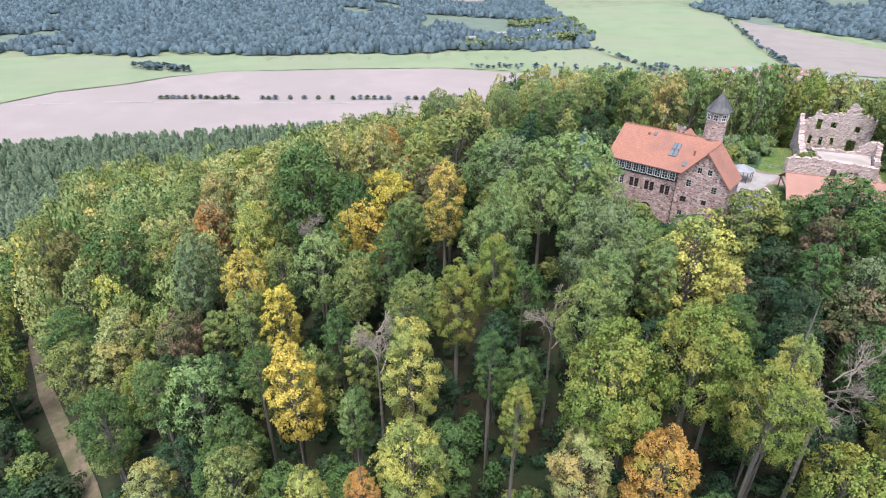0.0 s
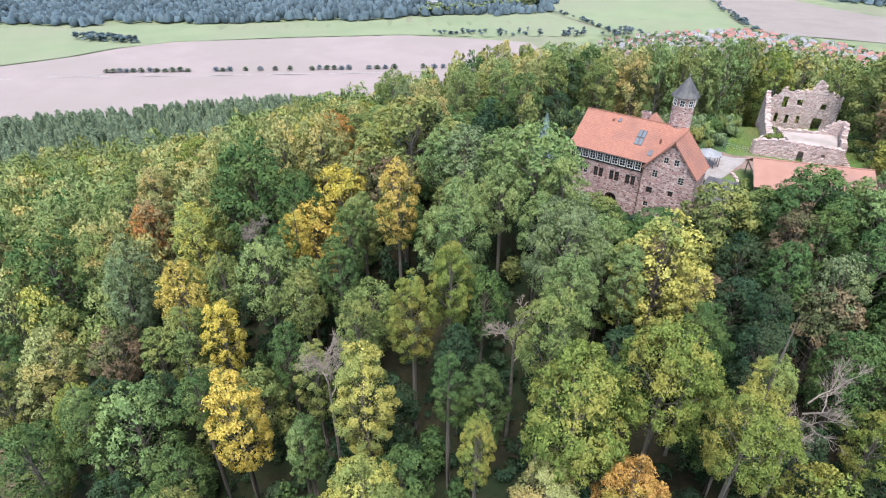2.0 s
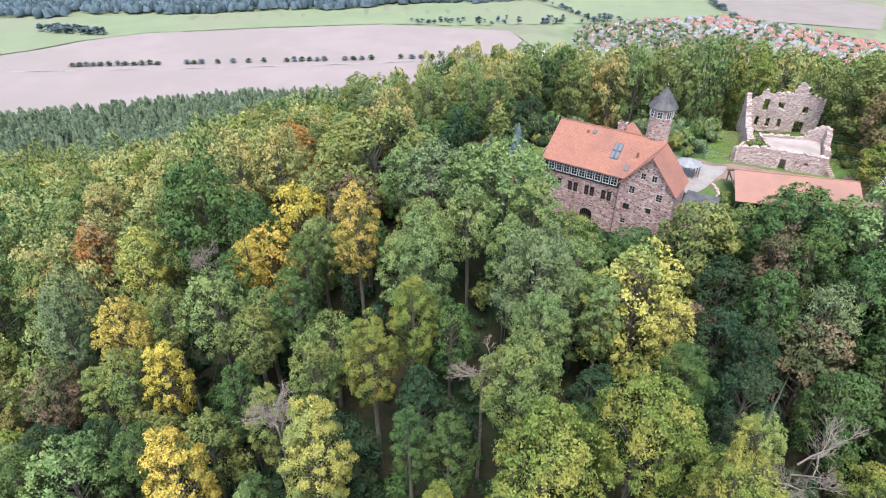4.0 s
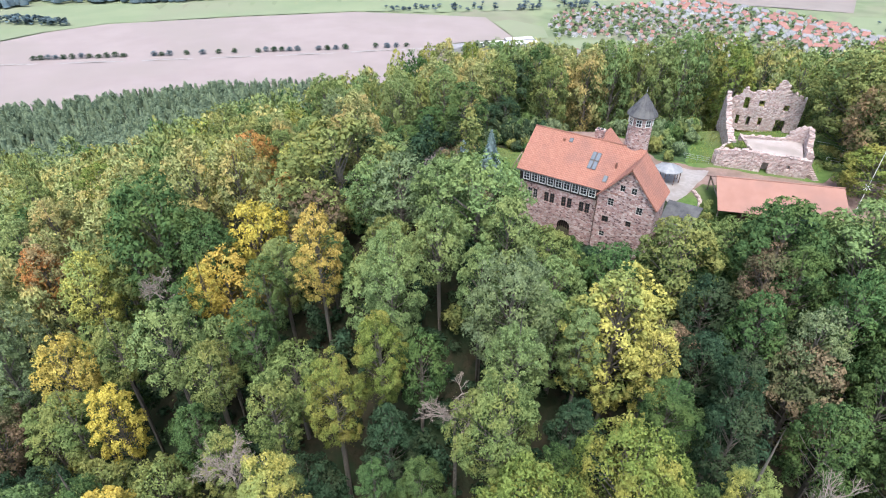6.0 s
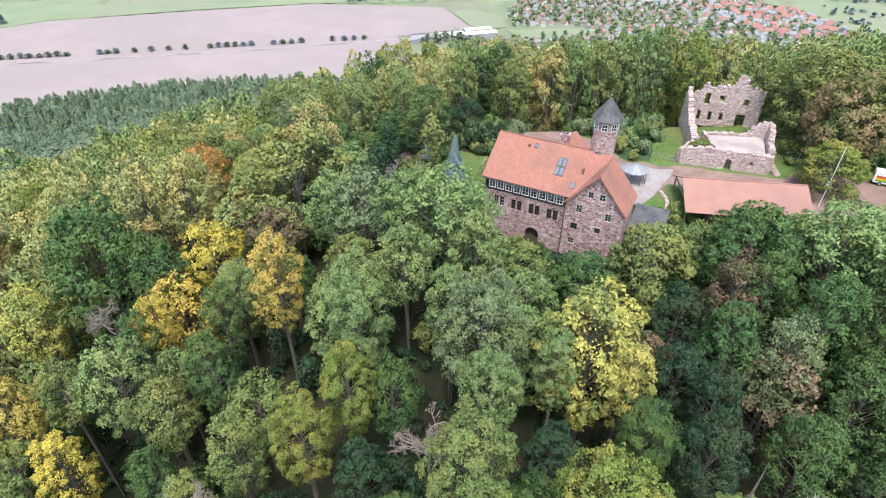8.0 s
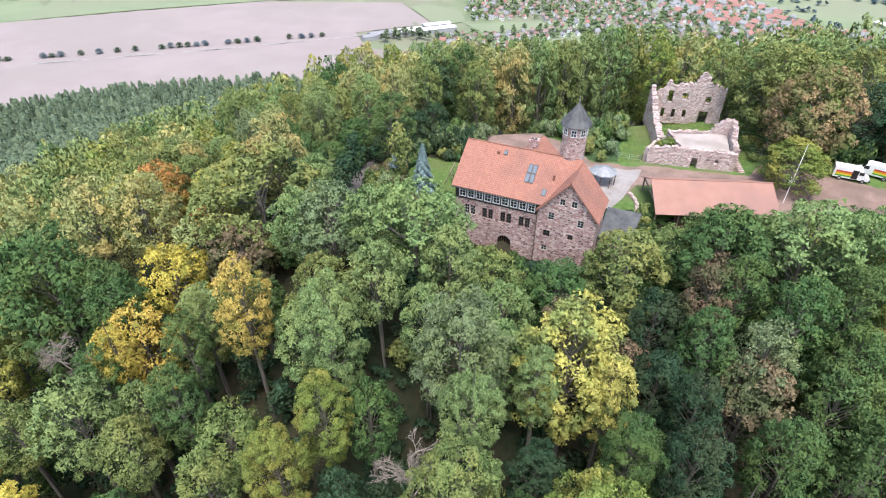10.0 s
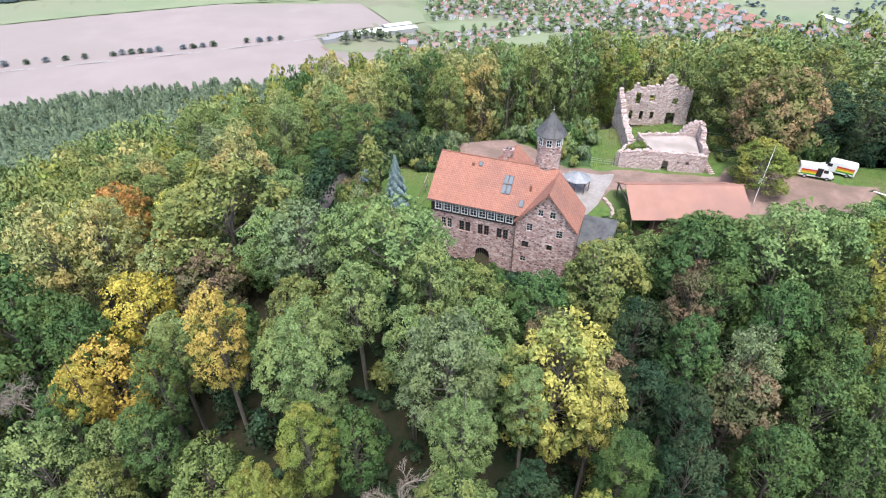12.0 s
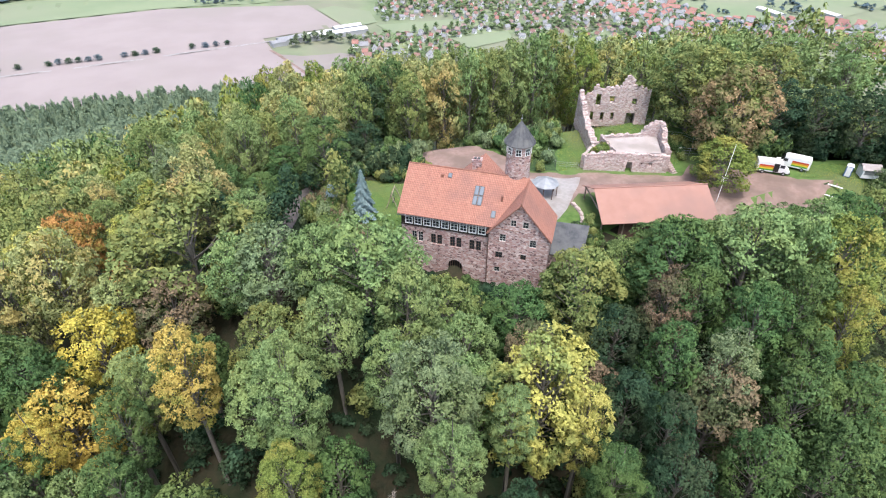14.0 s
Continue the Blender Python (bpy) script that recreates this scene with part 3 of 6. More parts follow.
def join(chunks):
    vs, fs, o = [], [], 0
    for v, f in chunks:
        vs.append(v)
        fs.append(f + o)
        o += len(v)
    return np.concatenate(vs), np.concatenate(fs)


def limbs_of(boughs, rg):
    """Limbs that fork off the axis of a crown of radius one and reach into its boughs."""
    ch = [tube([(0, 0, -0.3), (0.03, 0.02, boughs[:, 2].max() * 0.5), (0, 0, boughs[:, 2].max() * 0.92)], [0.04, 0.03, 0.006], 6)]
    for c in boughs[::2]:
        s = np.array([0.01, 0.01, max(-0.15, c[2] * 0.9 - 0.55)])
        ch.append(tube([s, (s + c) / 2 + np.array([0, 0, -0.05]) + rg.normal(size=3) * 0.03, c * np.array([1.05, 1.05, 1.0])], [0.017, 0.011, 0.003], 4))
    return join(ch)


def soften(ob, normals):
    """Shade leaves by the roundness of their clump."""
    a = ob.data.attributes.new("custom_normal", "FLOAT_VECTOR", "POINT")
    a.data.foreach_set("vector", np.ascontiguousarray(normals, dtype=np.float32).ravel())
    ob.data.update()


def keep_data(ob):
    data = ob.data
    bpy.data.objects.remove(ob)
    return data


CROWNS, BRANCHES, TRUNKS, FAR_CROWNS = {}, {}, [], {}
for kind, number in (("tall", 5), ("round", 6), ("narrow", 3), ("spread", 3), ("bushy", 5)):
    for i in range(number):
        rg = np.random.default_rng(100 + 17 * i + len(kind) * 31)
        bough, c, rad, ways = crown_shape(kind, rg)
        for lod, count, size in (("near", 20000, 0.0275), ("mid", 8800, 0.039), ("far", 6000, 0.043)):
            v, f, nn = crown_leaves(c, rad, ways, bough, int(count * CROWN[kind][3]), size, rg)
            ob = mesh_np("crown", v, f, LEAF["green"])
            soften(ob, nn)
            CROWNS.setdefault((kind, lod), []).append(keep_data(ob))
        for number, size in ((2600, 0.058), (1000, 0.09)):
            v, f, nn = crown_leaves(c, rad, ways, bough, number, size, rg)
            FAR_CROWNS.setdefault(number, []).append((v / np.array([1, 1, CROWN[kind][1]]), nn))
        BRANCHES.setdefault(kind, []).append(keep_data(mesh_np("branchwork", *limbs_of(bough, rg), BARK)))
for i in range(4):
    q = np.random.default_rng(60 + i).normal(size=4) * 0.9
    path = [(0, 0, -0.06), (q[0] * 0.3, q[1] * 0.3, 0.3), (q[2] * 0.6, q[3] * 0.6, 0.65), (0, 0, 1.0)]
    TRUNKS.append(keep_data(mesh_np("trunk", *tube(path, [1.3, 0.95, 0.75, 0.5], 8), BARK)))

WORDS = {
    "green": "green", "light": "light green", "lime": "yellow-green", "yellow": "bright yellow autumn", "lemon": "lemon yellow autumn", "gold": "golden orange autumn", "orange": "orange autumn",
    "olive": "olive green", "pale": "pale yellow-green", "sage": "grey-green", "dark": "dark green", "brown": "brownish autumn", "rust": "rusty brown autumn"}
SHAPE = {"tall": "tall", "round": "round-crowned", "narrow": "slender", "spread": "wide-crowned", "bushy": "low-branched"}
planted, summits = [], []


def near_line(x, y, line):
    best = 1e9
    for (x0, y0), (x1, y1) in zip(line, line[1:]):
        s = min(1, max(0, ((x - x0) * (x1 - x0) + (y - y0) * (y1 - y0)) / ((x1 - x0) ** 2 + (y1 - y0) ** 2)))
        best = min(best, math.hypot(x - x0 - s * (x1 - x0), y - y0 - s * (y1 - y0)))
    return best


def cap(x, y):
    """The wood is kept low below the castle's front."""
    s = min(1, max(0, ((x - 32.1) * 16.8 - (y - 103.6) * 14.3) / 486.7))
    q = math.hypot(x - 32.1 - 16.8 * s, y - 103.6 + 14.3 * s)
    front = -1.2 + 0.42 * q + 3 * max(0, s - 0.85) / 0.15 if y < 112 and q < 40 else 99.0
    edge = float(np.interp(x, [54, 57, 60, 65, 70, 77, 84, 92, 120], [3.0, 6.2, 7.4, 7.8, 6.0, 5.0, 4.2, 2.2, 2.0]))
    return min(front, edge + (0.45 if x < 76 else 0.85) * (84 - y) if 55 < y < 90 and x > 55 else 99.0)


def tree(x, y, top, r, colour, kind="tall", capped=True):
    """A broadleaf tree whose crown ends at height top and reaches r from its axis."""
    base = float(land(x, y))
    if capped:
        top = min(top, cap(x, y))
    top = max(top, base + 5.0)
    tall = CROWN[kind][1] * r
    tall = max(tall, min(1.35 * tall, 0.62 * (top - base)))
    if y > 118 and x > 5:
        tall = max(tall, min(1.5 * tall, 0.88 * (top - base)))
    tall = min(tall, 0.92 * (top - base))
    foot = top - tall - base
    t = thing("tree", f"{SHAPE[kind]} tree with {WORDS[colour]} leaves on the wooded slope", "tree", Matrix.Translation((x, y, base)), "trees of the wood")
    i = int(rng.integers(len(BRANCHES[kind])))
    off = math.sqrt((x - 8) ** 2 + (y - 30) ** 2 + (top - 48) ** 2)
    lod = "near" if off < 62 else "mid" if off < 140 else "far"
    turn = Matrix.Rotation(rng.random() * math.tau, 4, "Z")
    up = Matrix.Translation((0, 0, foot)) @ turn @ Matrix.Diagonal((r, r, tall / CROWN[kind][1], 1))
    girth = 0.16 + 0.035 * r
    for name, data, m, place in (("trunk", TRUNKS[i % 4], BARK, turn @ Matrix.Diagonal((girth, girth, foot + 0.25 * tall, 1))), ("branchwork", BRANCHES[kind][i], BARK, up), ("crown", CROWNS[kind, lod][i], LEAF[colour], up)):
        ob = new(name, data)
        ob.parent = t
        ob.matrix_basis = place
        ob.material_slots[0].link = "OBJECT"
        ob.material_slots[0].material = m
    planted.append((x, y, r))
    summits.append((x, y, top))
    return t


def bare_tree(x, y, top, r):
    """A dead tree: a trunk that forks again and again into thin twigs."""
    base = float(land(x, y))
    rg = np.random.default_rng(int(abs(x * 13 + y * 7)))
    h = top - base
    ch = []

    def grow(p, d, length, rad, depth):
        q = p + d * length
        ch.append(tube([p, (p + q) / 2 + rg.normal(size=3) * length * 0.06, q], [rad, rad * 0.8, rad * 0.55], 5 if depth < 2 else 3))
        if depth == 5:
            return
        for _ in range(4 if depth < 4 else 3):
            e = d + rg.normal(size=3) * 0.5 + np.array([0, 0, 0.12])
            e /= np.linalg.norm(e)
            grow(p + d * length * (0.35 + 0.65 * rg.random()), e, length * (0.5 + 0.2 * rg.random()), max(rad * 0.56, 0.014), depth + 1)

    ch.append(tube([(0, 0, -1), (0.1, 0, h * 0.35), (0, 0.2, h * 0.7)], [0.3, 0.24, 0.14], 7))
    for k in range(7):
        a = math.tau * k / 7 + rg.random()
        d = np.array([math.cos(a) * 0.75, math.sin(a) * 0.75, 0.8])
        grow(np.array([0.05, 0.1, h - r * (3.0 - 0.3 * k)]), d / np.linalg.norm(d), r * 0.62, 0.1, 1)
    t = thing("tree", "bare grey dead tree among leafy trees", "tree", Matrix.Translation((x, y, base)), "trees of the wood")
    v, f = join(ch[:1])
    mesh_np("trunk", v, f, BARK, t)
    v, f = join(ch[1:])
    mesh_np("bare_crown", v, f, TWIG, t)
    planted.append((x, y, r * 1.1))


# trees that stand out, by colour: x, y, height of the top, radius
def stand(colour, kind, rows):
    for x, y, z, r in rows:
        tree(x, y, z, r, colour, kind, False)


stand("yellow", "spread", [(-10.5, 101.8, 3.7, 4.9)])
stand("yellow", "round", [(-14.9, 94.3, 0.2, 5.4), (-16.8, 90.0, 1.0, 2.8)])
stand("gold", "tall", [(0.3, 85.8, 11.8, 3.5)])
stand("orange", "round", [(-13.8, 123.3, 6.9, 4.3), (-51.9, 113.1, -8.8, 4.0), (23.6, 41.9, -2.3, 4.0), (-9.4, 43.4, -9.8, 2.0)])
stand("pale", "round", [(-14.6, 113.1, 10.2, 4.9), (5.9, 121.1, 13.6, 5.2), (-55.5, 127.1, -6.7, 3.7), (-39.0, 127.3, 0.6, 5.7), (-63.7, 153.7, -11.2, 6.7), (-99.0, 185.5, -27.7, 6.4), (-23.4, 119.0, 8.1, 6.6), (-94.2, 158.6, -22.4, 7.1), (-57.0, 131.2, -8.4, 5.8), (-19.7, 147.1, -0.2, 5.3), (15.6, 44.0, -3.5, 3.7), (-58.3, 82.2, -14.8, 4.4), (-57.5, 104.9, -8.2, 4.2), (-39.4, 51.3, -17.3, 2.7)])
stand("orange", "narrow", [(-7.4, 115.7, 2.1, 2.1)])
stand("brown", "round", [(-0.9, 103.3, 4.8, 5.0)])
stand("olive", "round", [(2.4, 110.4, 13.3, 9.4), (-30.8, 102.6, 1.3, 4.4), (-29.6, 105.6, 7.1, 4.4), (-31.8, 75.4, -6.3, 3.6), (-28.0, 84.0, -2.9, 3.4), (-14.7, 78.4, -3.0, 3.5), (18.4, 57.9, 7.4, 4.3), (-57.5, 104.1, -8.8, 4.7), (-15.6, 133.7, 5.8, 5.6), (-144.5, 230.8, -44.9, 6.9), (-28.1, 165.4, -3.2, 4.7), (-75.5, 125.7, -16.8, 5.7), (-67.2, 143.8, -10.0, 4.9), (-1.3, 150.3, 7.9, 4.8), (-66.0, 78.4, -18.5, 4.6), (-27.0, 48.7, -12.5, 4.0), (-90.6, 112.0, -10.6, 5.8)])
stand("sage", "round", [(2.2, 130.8, 10.8, 3.5), (12.2, 99.5, 11.7, 5.5), (23.6, 73.0, 10.8, 5.4)])
stand("light", "round", [(7.6, 100.6, 10.8, 3.7), (17.7, 96.0, 12.6, 4.0), (22.9, 91.5, 14.9, 6.6), (16.3, 85.4, 10.7, 3.9), (25.9, 85.7, 11.4, 4.1), (22.6, 66.0, 6.6, 3.3), (-37.7, 65.2, -11.7, 5.6), (-20.6, 82.5, 1.0, 4.6), (-60.5, 123.5, -8.0, 4.8), (-77.5, 124.1, -12.4, 5.5), (-14.0, 148.1, 0.6, 4.7), (-45.7, 67.3, -14.0, 2.7)])
stand("light", "tall", [(20.9, 78.1, 9.3, 3.1), (9.6, 79.3, 12.2, 4.3), (30.7, 67.9, 6.5, 2.7)])
stand("lemon", "tall", [(36.0, 70.0, 9.6, 6.3), (38.5, 65.3, 5.3, 3.0), (-4.2, 57.5, 1.1, 4.1)])
stand("green", "round", [(-17.9, 99.2, 4.7, 4.1), (-22.2, 103.2, 2.7, 4.9), (-43.5, 64.6, -13.1, 3.7), (-26.0, 102.7, 8.5, 7.7), (-27.3, 64.1, -8.4, 2.9), (-16.8, 97.6, 3.7, 3.8), (-70.4, 107.0, -10.7, 8.1), (-50.8, 61.4, -14.5, 4.3)])
stand("green", "tall", [(-7.7, 87.3, 3.7, 3.1), (-8.9, 80.8, 1.9, 3.2), (-16.9, 73.1, -8.0, 3.0), (-70.4, 86.4, -17.5, 4.9), (-11.7, 56.1, -8.9, 2.5), (-29.7, 50.4, -13.5, 3.0)])
stand("olive", "narrow", [(-5.6, 90.0, 4.6, 2.3)])
stand("olive", "bushy", [(49.9, 82.1, 8.0, 5.7)])
stand("green", "bushy", [(69.7, 55.8, 3.4, 4.6), (54.1, 54.5, 2.1, 3.9)])
stand("green", "bushy", [(61.2, 78.6, 11.9, 6.0), (72.1, 66.5, 9.1, 3.9), (63.4, 66.4, 9.4, 4.4), (60.4, 72.6, 8.9, 3.6), (62.9, 57.8, 4.8, 4.5), (52.8, 68.1, 6.0, 3.7), (68.2, 61.8, 5.3, 3.8), (63.9, 51.9, 1.2, 4.7), (37.3, 58.6, 4.1, 3.1)])
stand("light", "bushy", [(70.8, 74.6, 13.6, 6.7), (75.7, 71.6, 13.2, 4.8)])
stand("lime", "bushy", [(80.9, 68.6, 12.7, 5.2), (75.9, 62.6, 7.3, 3.5)])
stand("sage", "bushy", [(57.2, 64.0, 6.5, 3.6)])
stand("brown", "bushy", [(56.3, 62.5, 2.4, 5.0), (57.2, 74.2, 8.0, 3.6)])
stand("dark", "bushy", [(46.6, 67.3, 1.6, 3.7), (47.4, 61.7, 3.4, 2.8), (51.2, 75.6, 2.9, 4.1), (43.6, 56.1, 3.1, 3.7)])
stand("green", "narrow", [(-18.8, 88.2, 0.5, 3.2), (6.2, 56.6, 0.0, 2.2)])
stand("yellow", "tall", [(-20.9, 59.5, -4.0, 4.1), (-26.2, 74.4, -4.5, 3.1)])
stand("gold", "round", [(-33.5, 81.2, -2.3, 3.9)])
stand("olive", "tall", [(-5.8, 70.1, -0.6, 3.2)])
stand("lime", "tall", [(2.0, 68.3, 3.1, 3.4), (7.5, 71.6, 5.7, 3.3)])
stand("lime", "round", [(18.9, 47.8, 7.5, 5.8), (29.7, 51.2, 7.8, 5.2), (33.6, 42.0, 7.2, 3.9), (51.2, 45.3, -0.8, 2.9), (-47.4, 135.6, -2.7, 4.5), (43.4, 40.6, -3.6, 4.3)])
stand("lemon", "round", [(37.6, 46.5, 6.9, 2.2), (-37.7, 100.3, -2.6, 4.7), (-16.5, 117.7, 7.9, 4.9), (-4.0, 47.2, -6.7, 4.4), (-16.4, 44.4, -11.1, 3.0)])
stand("sage", "tall", [(-45.9, 87.6, -4.9, 3.8), (-46.5, 92.5, -3.9, 4.3)])
stand("lime", "narrow", [(8.5, 47.5, -0.0, 2.1)])
stand("light", "narrow", [(-12.3, 55.6, -9.3, 2.0)])
stand("pale", "tall", [(-60.8, 79.9, -19.6, 3.7)])
stand("rust", "round", [(-86.7, 114.1, -15.8, 4.3), (-51.3, 114.1, -7.2, 5.2)])
stand("dark", "bushy", [(28.5, 133.5, 4.5, 3.2), (33, 134.5, 5.5, 3.4), (37.5, 137, 6.0, 3.2)])
stand("green", "bushy", [(20.5, 132.5, 6.0, 3.6), (15.5, 127, 4.5, 3.4)])
stand("olive", "bushy", [(103, 118, 18, 7.5), (16, 150, 8, 6)])
stand("dark", "bushy", [(42, 149, 10, 7), (111, 105, 13.5, 5.5), (117.5, 100, 13, 5.5), (123.5, 94, 13, 5.5), (128, 87, 12.5, 5.5)])
for x, y, z, r, c in ((53.5, 83.5, 3.4, 3.6, "green"), (57.8, 83.5, 6.8, 3.8, "olive"), (62.5, 83.5, 7.8, 4.0, "green"), (67.3, 83.6, 7.0, 3.8, "dark"), (72, 83, 6.0, 4.0, "green"), (77, 82.2, 5.8, 4.0, "olive"), (82, 81.6, 5.8, 3.8, "light"), (86.5, 79.8, 6.4, 4.2, "green"), (92.5, 79, 6.6, 4.2, "light"), (98, 78, 6.6, 4.4, "green"), (105, 77.5, 6, 4.4, "olive"), (112, 77, 5.5, 4.4, "green"), (119, 77, 5, 4.4, "olive"), (29, 97, -0.5, 3, "dark")):
    tree(x, y, z, r, c, "bushy")
tree(101, 106, 16, 6.5, "olive", "bushy")
# the tall wood behind the castle and the ruin
for x, y, z, r, c, k in ((30, 148, 12.5, 5, "pale", "round"), (36, 150, 13.5, 5, "pale", "bushy"), (42, 151, 14.5, 5.2, "light", "bushy"), (47.5, 148, 14.5, 4.8, "green", "bushy"), (53, 148, 13.5, 5, "pale", "tall"), (58.5, 145.5, 14.5, 5.2, "pale", "bushy"), (64, 144, 15.6, 5, "light", "round"), (69.5, 143, 15.4, 4.6, "olive", "bushy"), (75, 144.5, 15, 4.8, "light", "tall"), (81, 144.5, 17, 4.8, "light", "round"), (87, 146.5, 16.6, 4.8, "olive", "tall"), (92, 143, 15.5, 4.6, "lime", "tall"), (97.5, 139.5, 15.5, 4.8, "pale", "tall"), (102.5, 133.5, 14.8, 5, "light", "bushy"), (106.5, 126.5, 16, 5.4, "light", "bushy"), (111, 121, 18.5, 6, "light", "round"), (117, 125, 19.5, 6, "light", "spread"), (119, 114, 17.5, 6, "olive", "round"), (127, 118, 18, 6, "light", "round"), (132, 106, 16.5, 5, "light", "tall"), (138, 110, 19, 5, "light", "tall")):
    tree(x, y, z - 0.8, r, c, k)


stand("rust", "round", [(99.5, 104.8, 18.0, 7.6)])
stand("lime", "bushy", [(91.0, 97.4, 8.6, 5.2)])
stand("olive", "round", [(106, 114, 17.5, 6.5)])
bare_tree(-9.3, 62.5, 0.5, 4.4)
bare_tree(40.5, 44.5, 8.5, 5.0)
bare_tree(15.5, 64.5, 3.0, 4.2)
bare_tree(-24, 93, 1, 3.5)

CLEAR = [(25, 121), (29, 103), (37, 87), (48, 82.5), (60, 86), (72, 83), (86, 86), (97, 81), (110, 83), (120, 84), (121, 92), (113, 99), (103, 107), (103, 127), (97, 135), (84, 139), (60, 141), (50, 139), (34, 134)]
TRACK = [(-130, 150), (-111, 122), (-90, 96), (-64, 68), (-48, 48), (-40, 30)]


def inside(x, y, poly):
    hit = False
    for (x0, y0), (x1, y1) in zip(poly, poly[1:] + poly[:1]):
        if (y0 > y) != (y1 > y) and x < (x1 - x0) * (y - y0) / (y1 - y0) + x0:
            hit = not hit
    return hit


def canopy(x, y):
    """Height of the treetops here, from the trees already standing round about."""
    p = np.array(summits)
    w = np.exp(-((p[:, 0] - x) ** 2 + (p[:, 1] - y) ** 2) / 338)
    if w.sum() < 0.12:
        return None
    b = np.stack([np.ones(len(p)), p[:, 0] - x, p[:, 1] - y], 1)
    return float(np.linalg.solve(b.T @ (b * w[:, None]) + np.diag([0.001, 8.0, 8.0]), (b * w[:, None]).T @ p[:, 2])[0])


def tree_height(x, y):
    """How high the wood stands above the ground here."""
    front = min(1, max(0, (112 - y) / 30))
    right = min(1, max(0, (x - 35) / 20))
    return (17.5 + 4.5 * right) * (1 - front) + front * (26.5 - 6 * right)


# fill the wood between them
spots = []
tries = 0
while tries < 16000:
    tries += 1
    x, y = rng.uniform(-215, 150), rng.uniform(20, 250)
    if inside(x, y, CLEAR) or near_line(x, y, TRACK) < 4.5 or x < -45 - (130 - y) * 0.9 and near_line(x, y, TRACK) < 60 and x < -40 - 0.95 * (y - 30) - 22:
        continue
    if near_line(x, y, [(26.5, 131), (23, 127), (19.5, 122), (15.5, 115), (11, 107)]) < 3:
        continue
    if inside(x, y, [(11, 103), (21, 98), (31, 98), (30, 112), (27, 124), (17, 118)]):
        continue
    if y > 200 and x > -20 - (y - 200) or y > 200 and x < -60 - 1.9 * (y - 175):
        continue
    gap = 5.8 if y > 120 else 6.4
    if any((x - a) ** 2 + (y - b) ** 2 < (gap * 0.5 + c * 0.62) ** 2 for a, b, c in planted) or any((x - a) ** 2 + (y - b) ** 2 < gap ** 2 for a, b in spots):
        continue
    spots.append((x, y))
spots.sort(key=lambda p: min(math.hypot((p[0] - 32) * (1.25 if p[0] < 0 else 1.0), p[1] - 98), math.hypot(p[0] + 25, p[1] - 50) * 1.1 + 25))


def pick(x, y):
    """Colour and shape of a tree of the wood; the right-hand flank is darker, the ridge more yellow-green."""
    u = rng.random()
    if x > 38 and y < 95:
        c = ("dark", "green", "green", "sage", "brown", "dark", "olive")[int(u * 7)]
        return c, ("bushy", "round", "bushy")[int(rng.integers(3))]
    if x < -25 and y < 75 or x < -8 and y < 62:
        return ("green", "dark", "olive", "green", "green", "dark")[int(u * 6)], ("tall", "round", "tall")[int(rng.integers(3))]
    if y < 75:
        return ("green", "dark", "olive", "green", "dark", "lime")[int(u * 6)], ("tall", "round", "narrow")[int(rng.integers(3))]
    if y > 125:
        c = ("olive", "light", "pale", "light", "green", "olive", "light", "pale", "lime")[int(u * 9)]
        return c, ("bushy", "tall", "round", "bushy")[int(rng.integers(4))]
    if x < 12 and y > 96:
        return ("light", "pale", "lime", "pale", "pale", "lemon", "olive", "lime", "pale", "light")[int(u * 10)], ("tall", "round", "round", "spread")[int(rng.integers(4))]
    if x > 8 and y > 78:
        return ("light", "sage", "light", "sage", "green", "olive")[int(u * 6)], ("round", "spread", "tall")[int(rng.integers(3))]
    c = ("green", "light", "olive", "green", "olive", "lime", "sage", "light", "green", "olive", "dark", "olive", "light", "lime", "olive", "brown")[int(u * 16)]
    return c, ("tall", "tall", "round", "narrow", "spread")[int(rng.integers(5))]


planted_first = list(planted)
far_trees = []
for i, (x, y) in enumerate(spots):
    c, k = pick(x, y)
    h = tree_height(x, y) * rng.uniform(0.78, 1.0)
    if 12 < x < 140 and 120 < y < 170:
        h = max(h, min(30, rng.uniform(9.5, 13.5) - float(land(x, y))))
    else:
        q = canopy(x, y)
        if q is not None:
            h = min(max(q - (rng.uniform(3.5, 9.0) if y < 80 else rng.uniform(2.0, 6.0) if y < 112 else rng.uniform(0.2, 3.5)) - float(land(x, y)), 7), 31)
    r = rng.uniform(3.4, 4.8) * (0.75 if k == "narrow" else 1.1 if k == "spread" else 1.0)
    if i < 300 - len(planted_first):
        tree(x, y, float(land(x, y)) + h, r, c, k)
    else:
        far_trees.append((x, y, h, r, c))


# simpler trees, joined, for the wood farther off
def simple_crown(seed, count, size, n=16):
    rg = np.random.default_rng(seed)
    h = rg.random(n)
    prof = np.sin(np.clip(h * 0.85 + 0.15, 0, 1) * np.pi) ** 0.7
    a = rg.random(n) * math.tau
    r = 0.62 * prof * np.sqrt(rg.random(n))
    c = np.stack([np.cos(a) * r, np.sin(a) * r, 0.35 + 0.55 * h], 1)
    c[:, 2] *= 4.0
    v, f, nn = leaves(c, 0.30 + 0.14 * rg.random(n), 1.0, count, size, rg)
    v[:, 2] /= 4.0
    return v, nn


SIMPLE = [simple_crown(k, 700, 0.11, 40) for k in range(4)]
SMALL = [simple_crown(20 + k, 70, 0.36, 12) for k in range(4)]


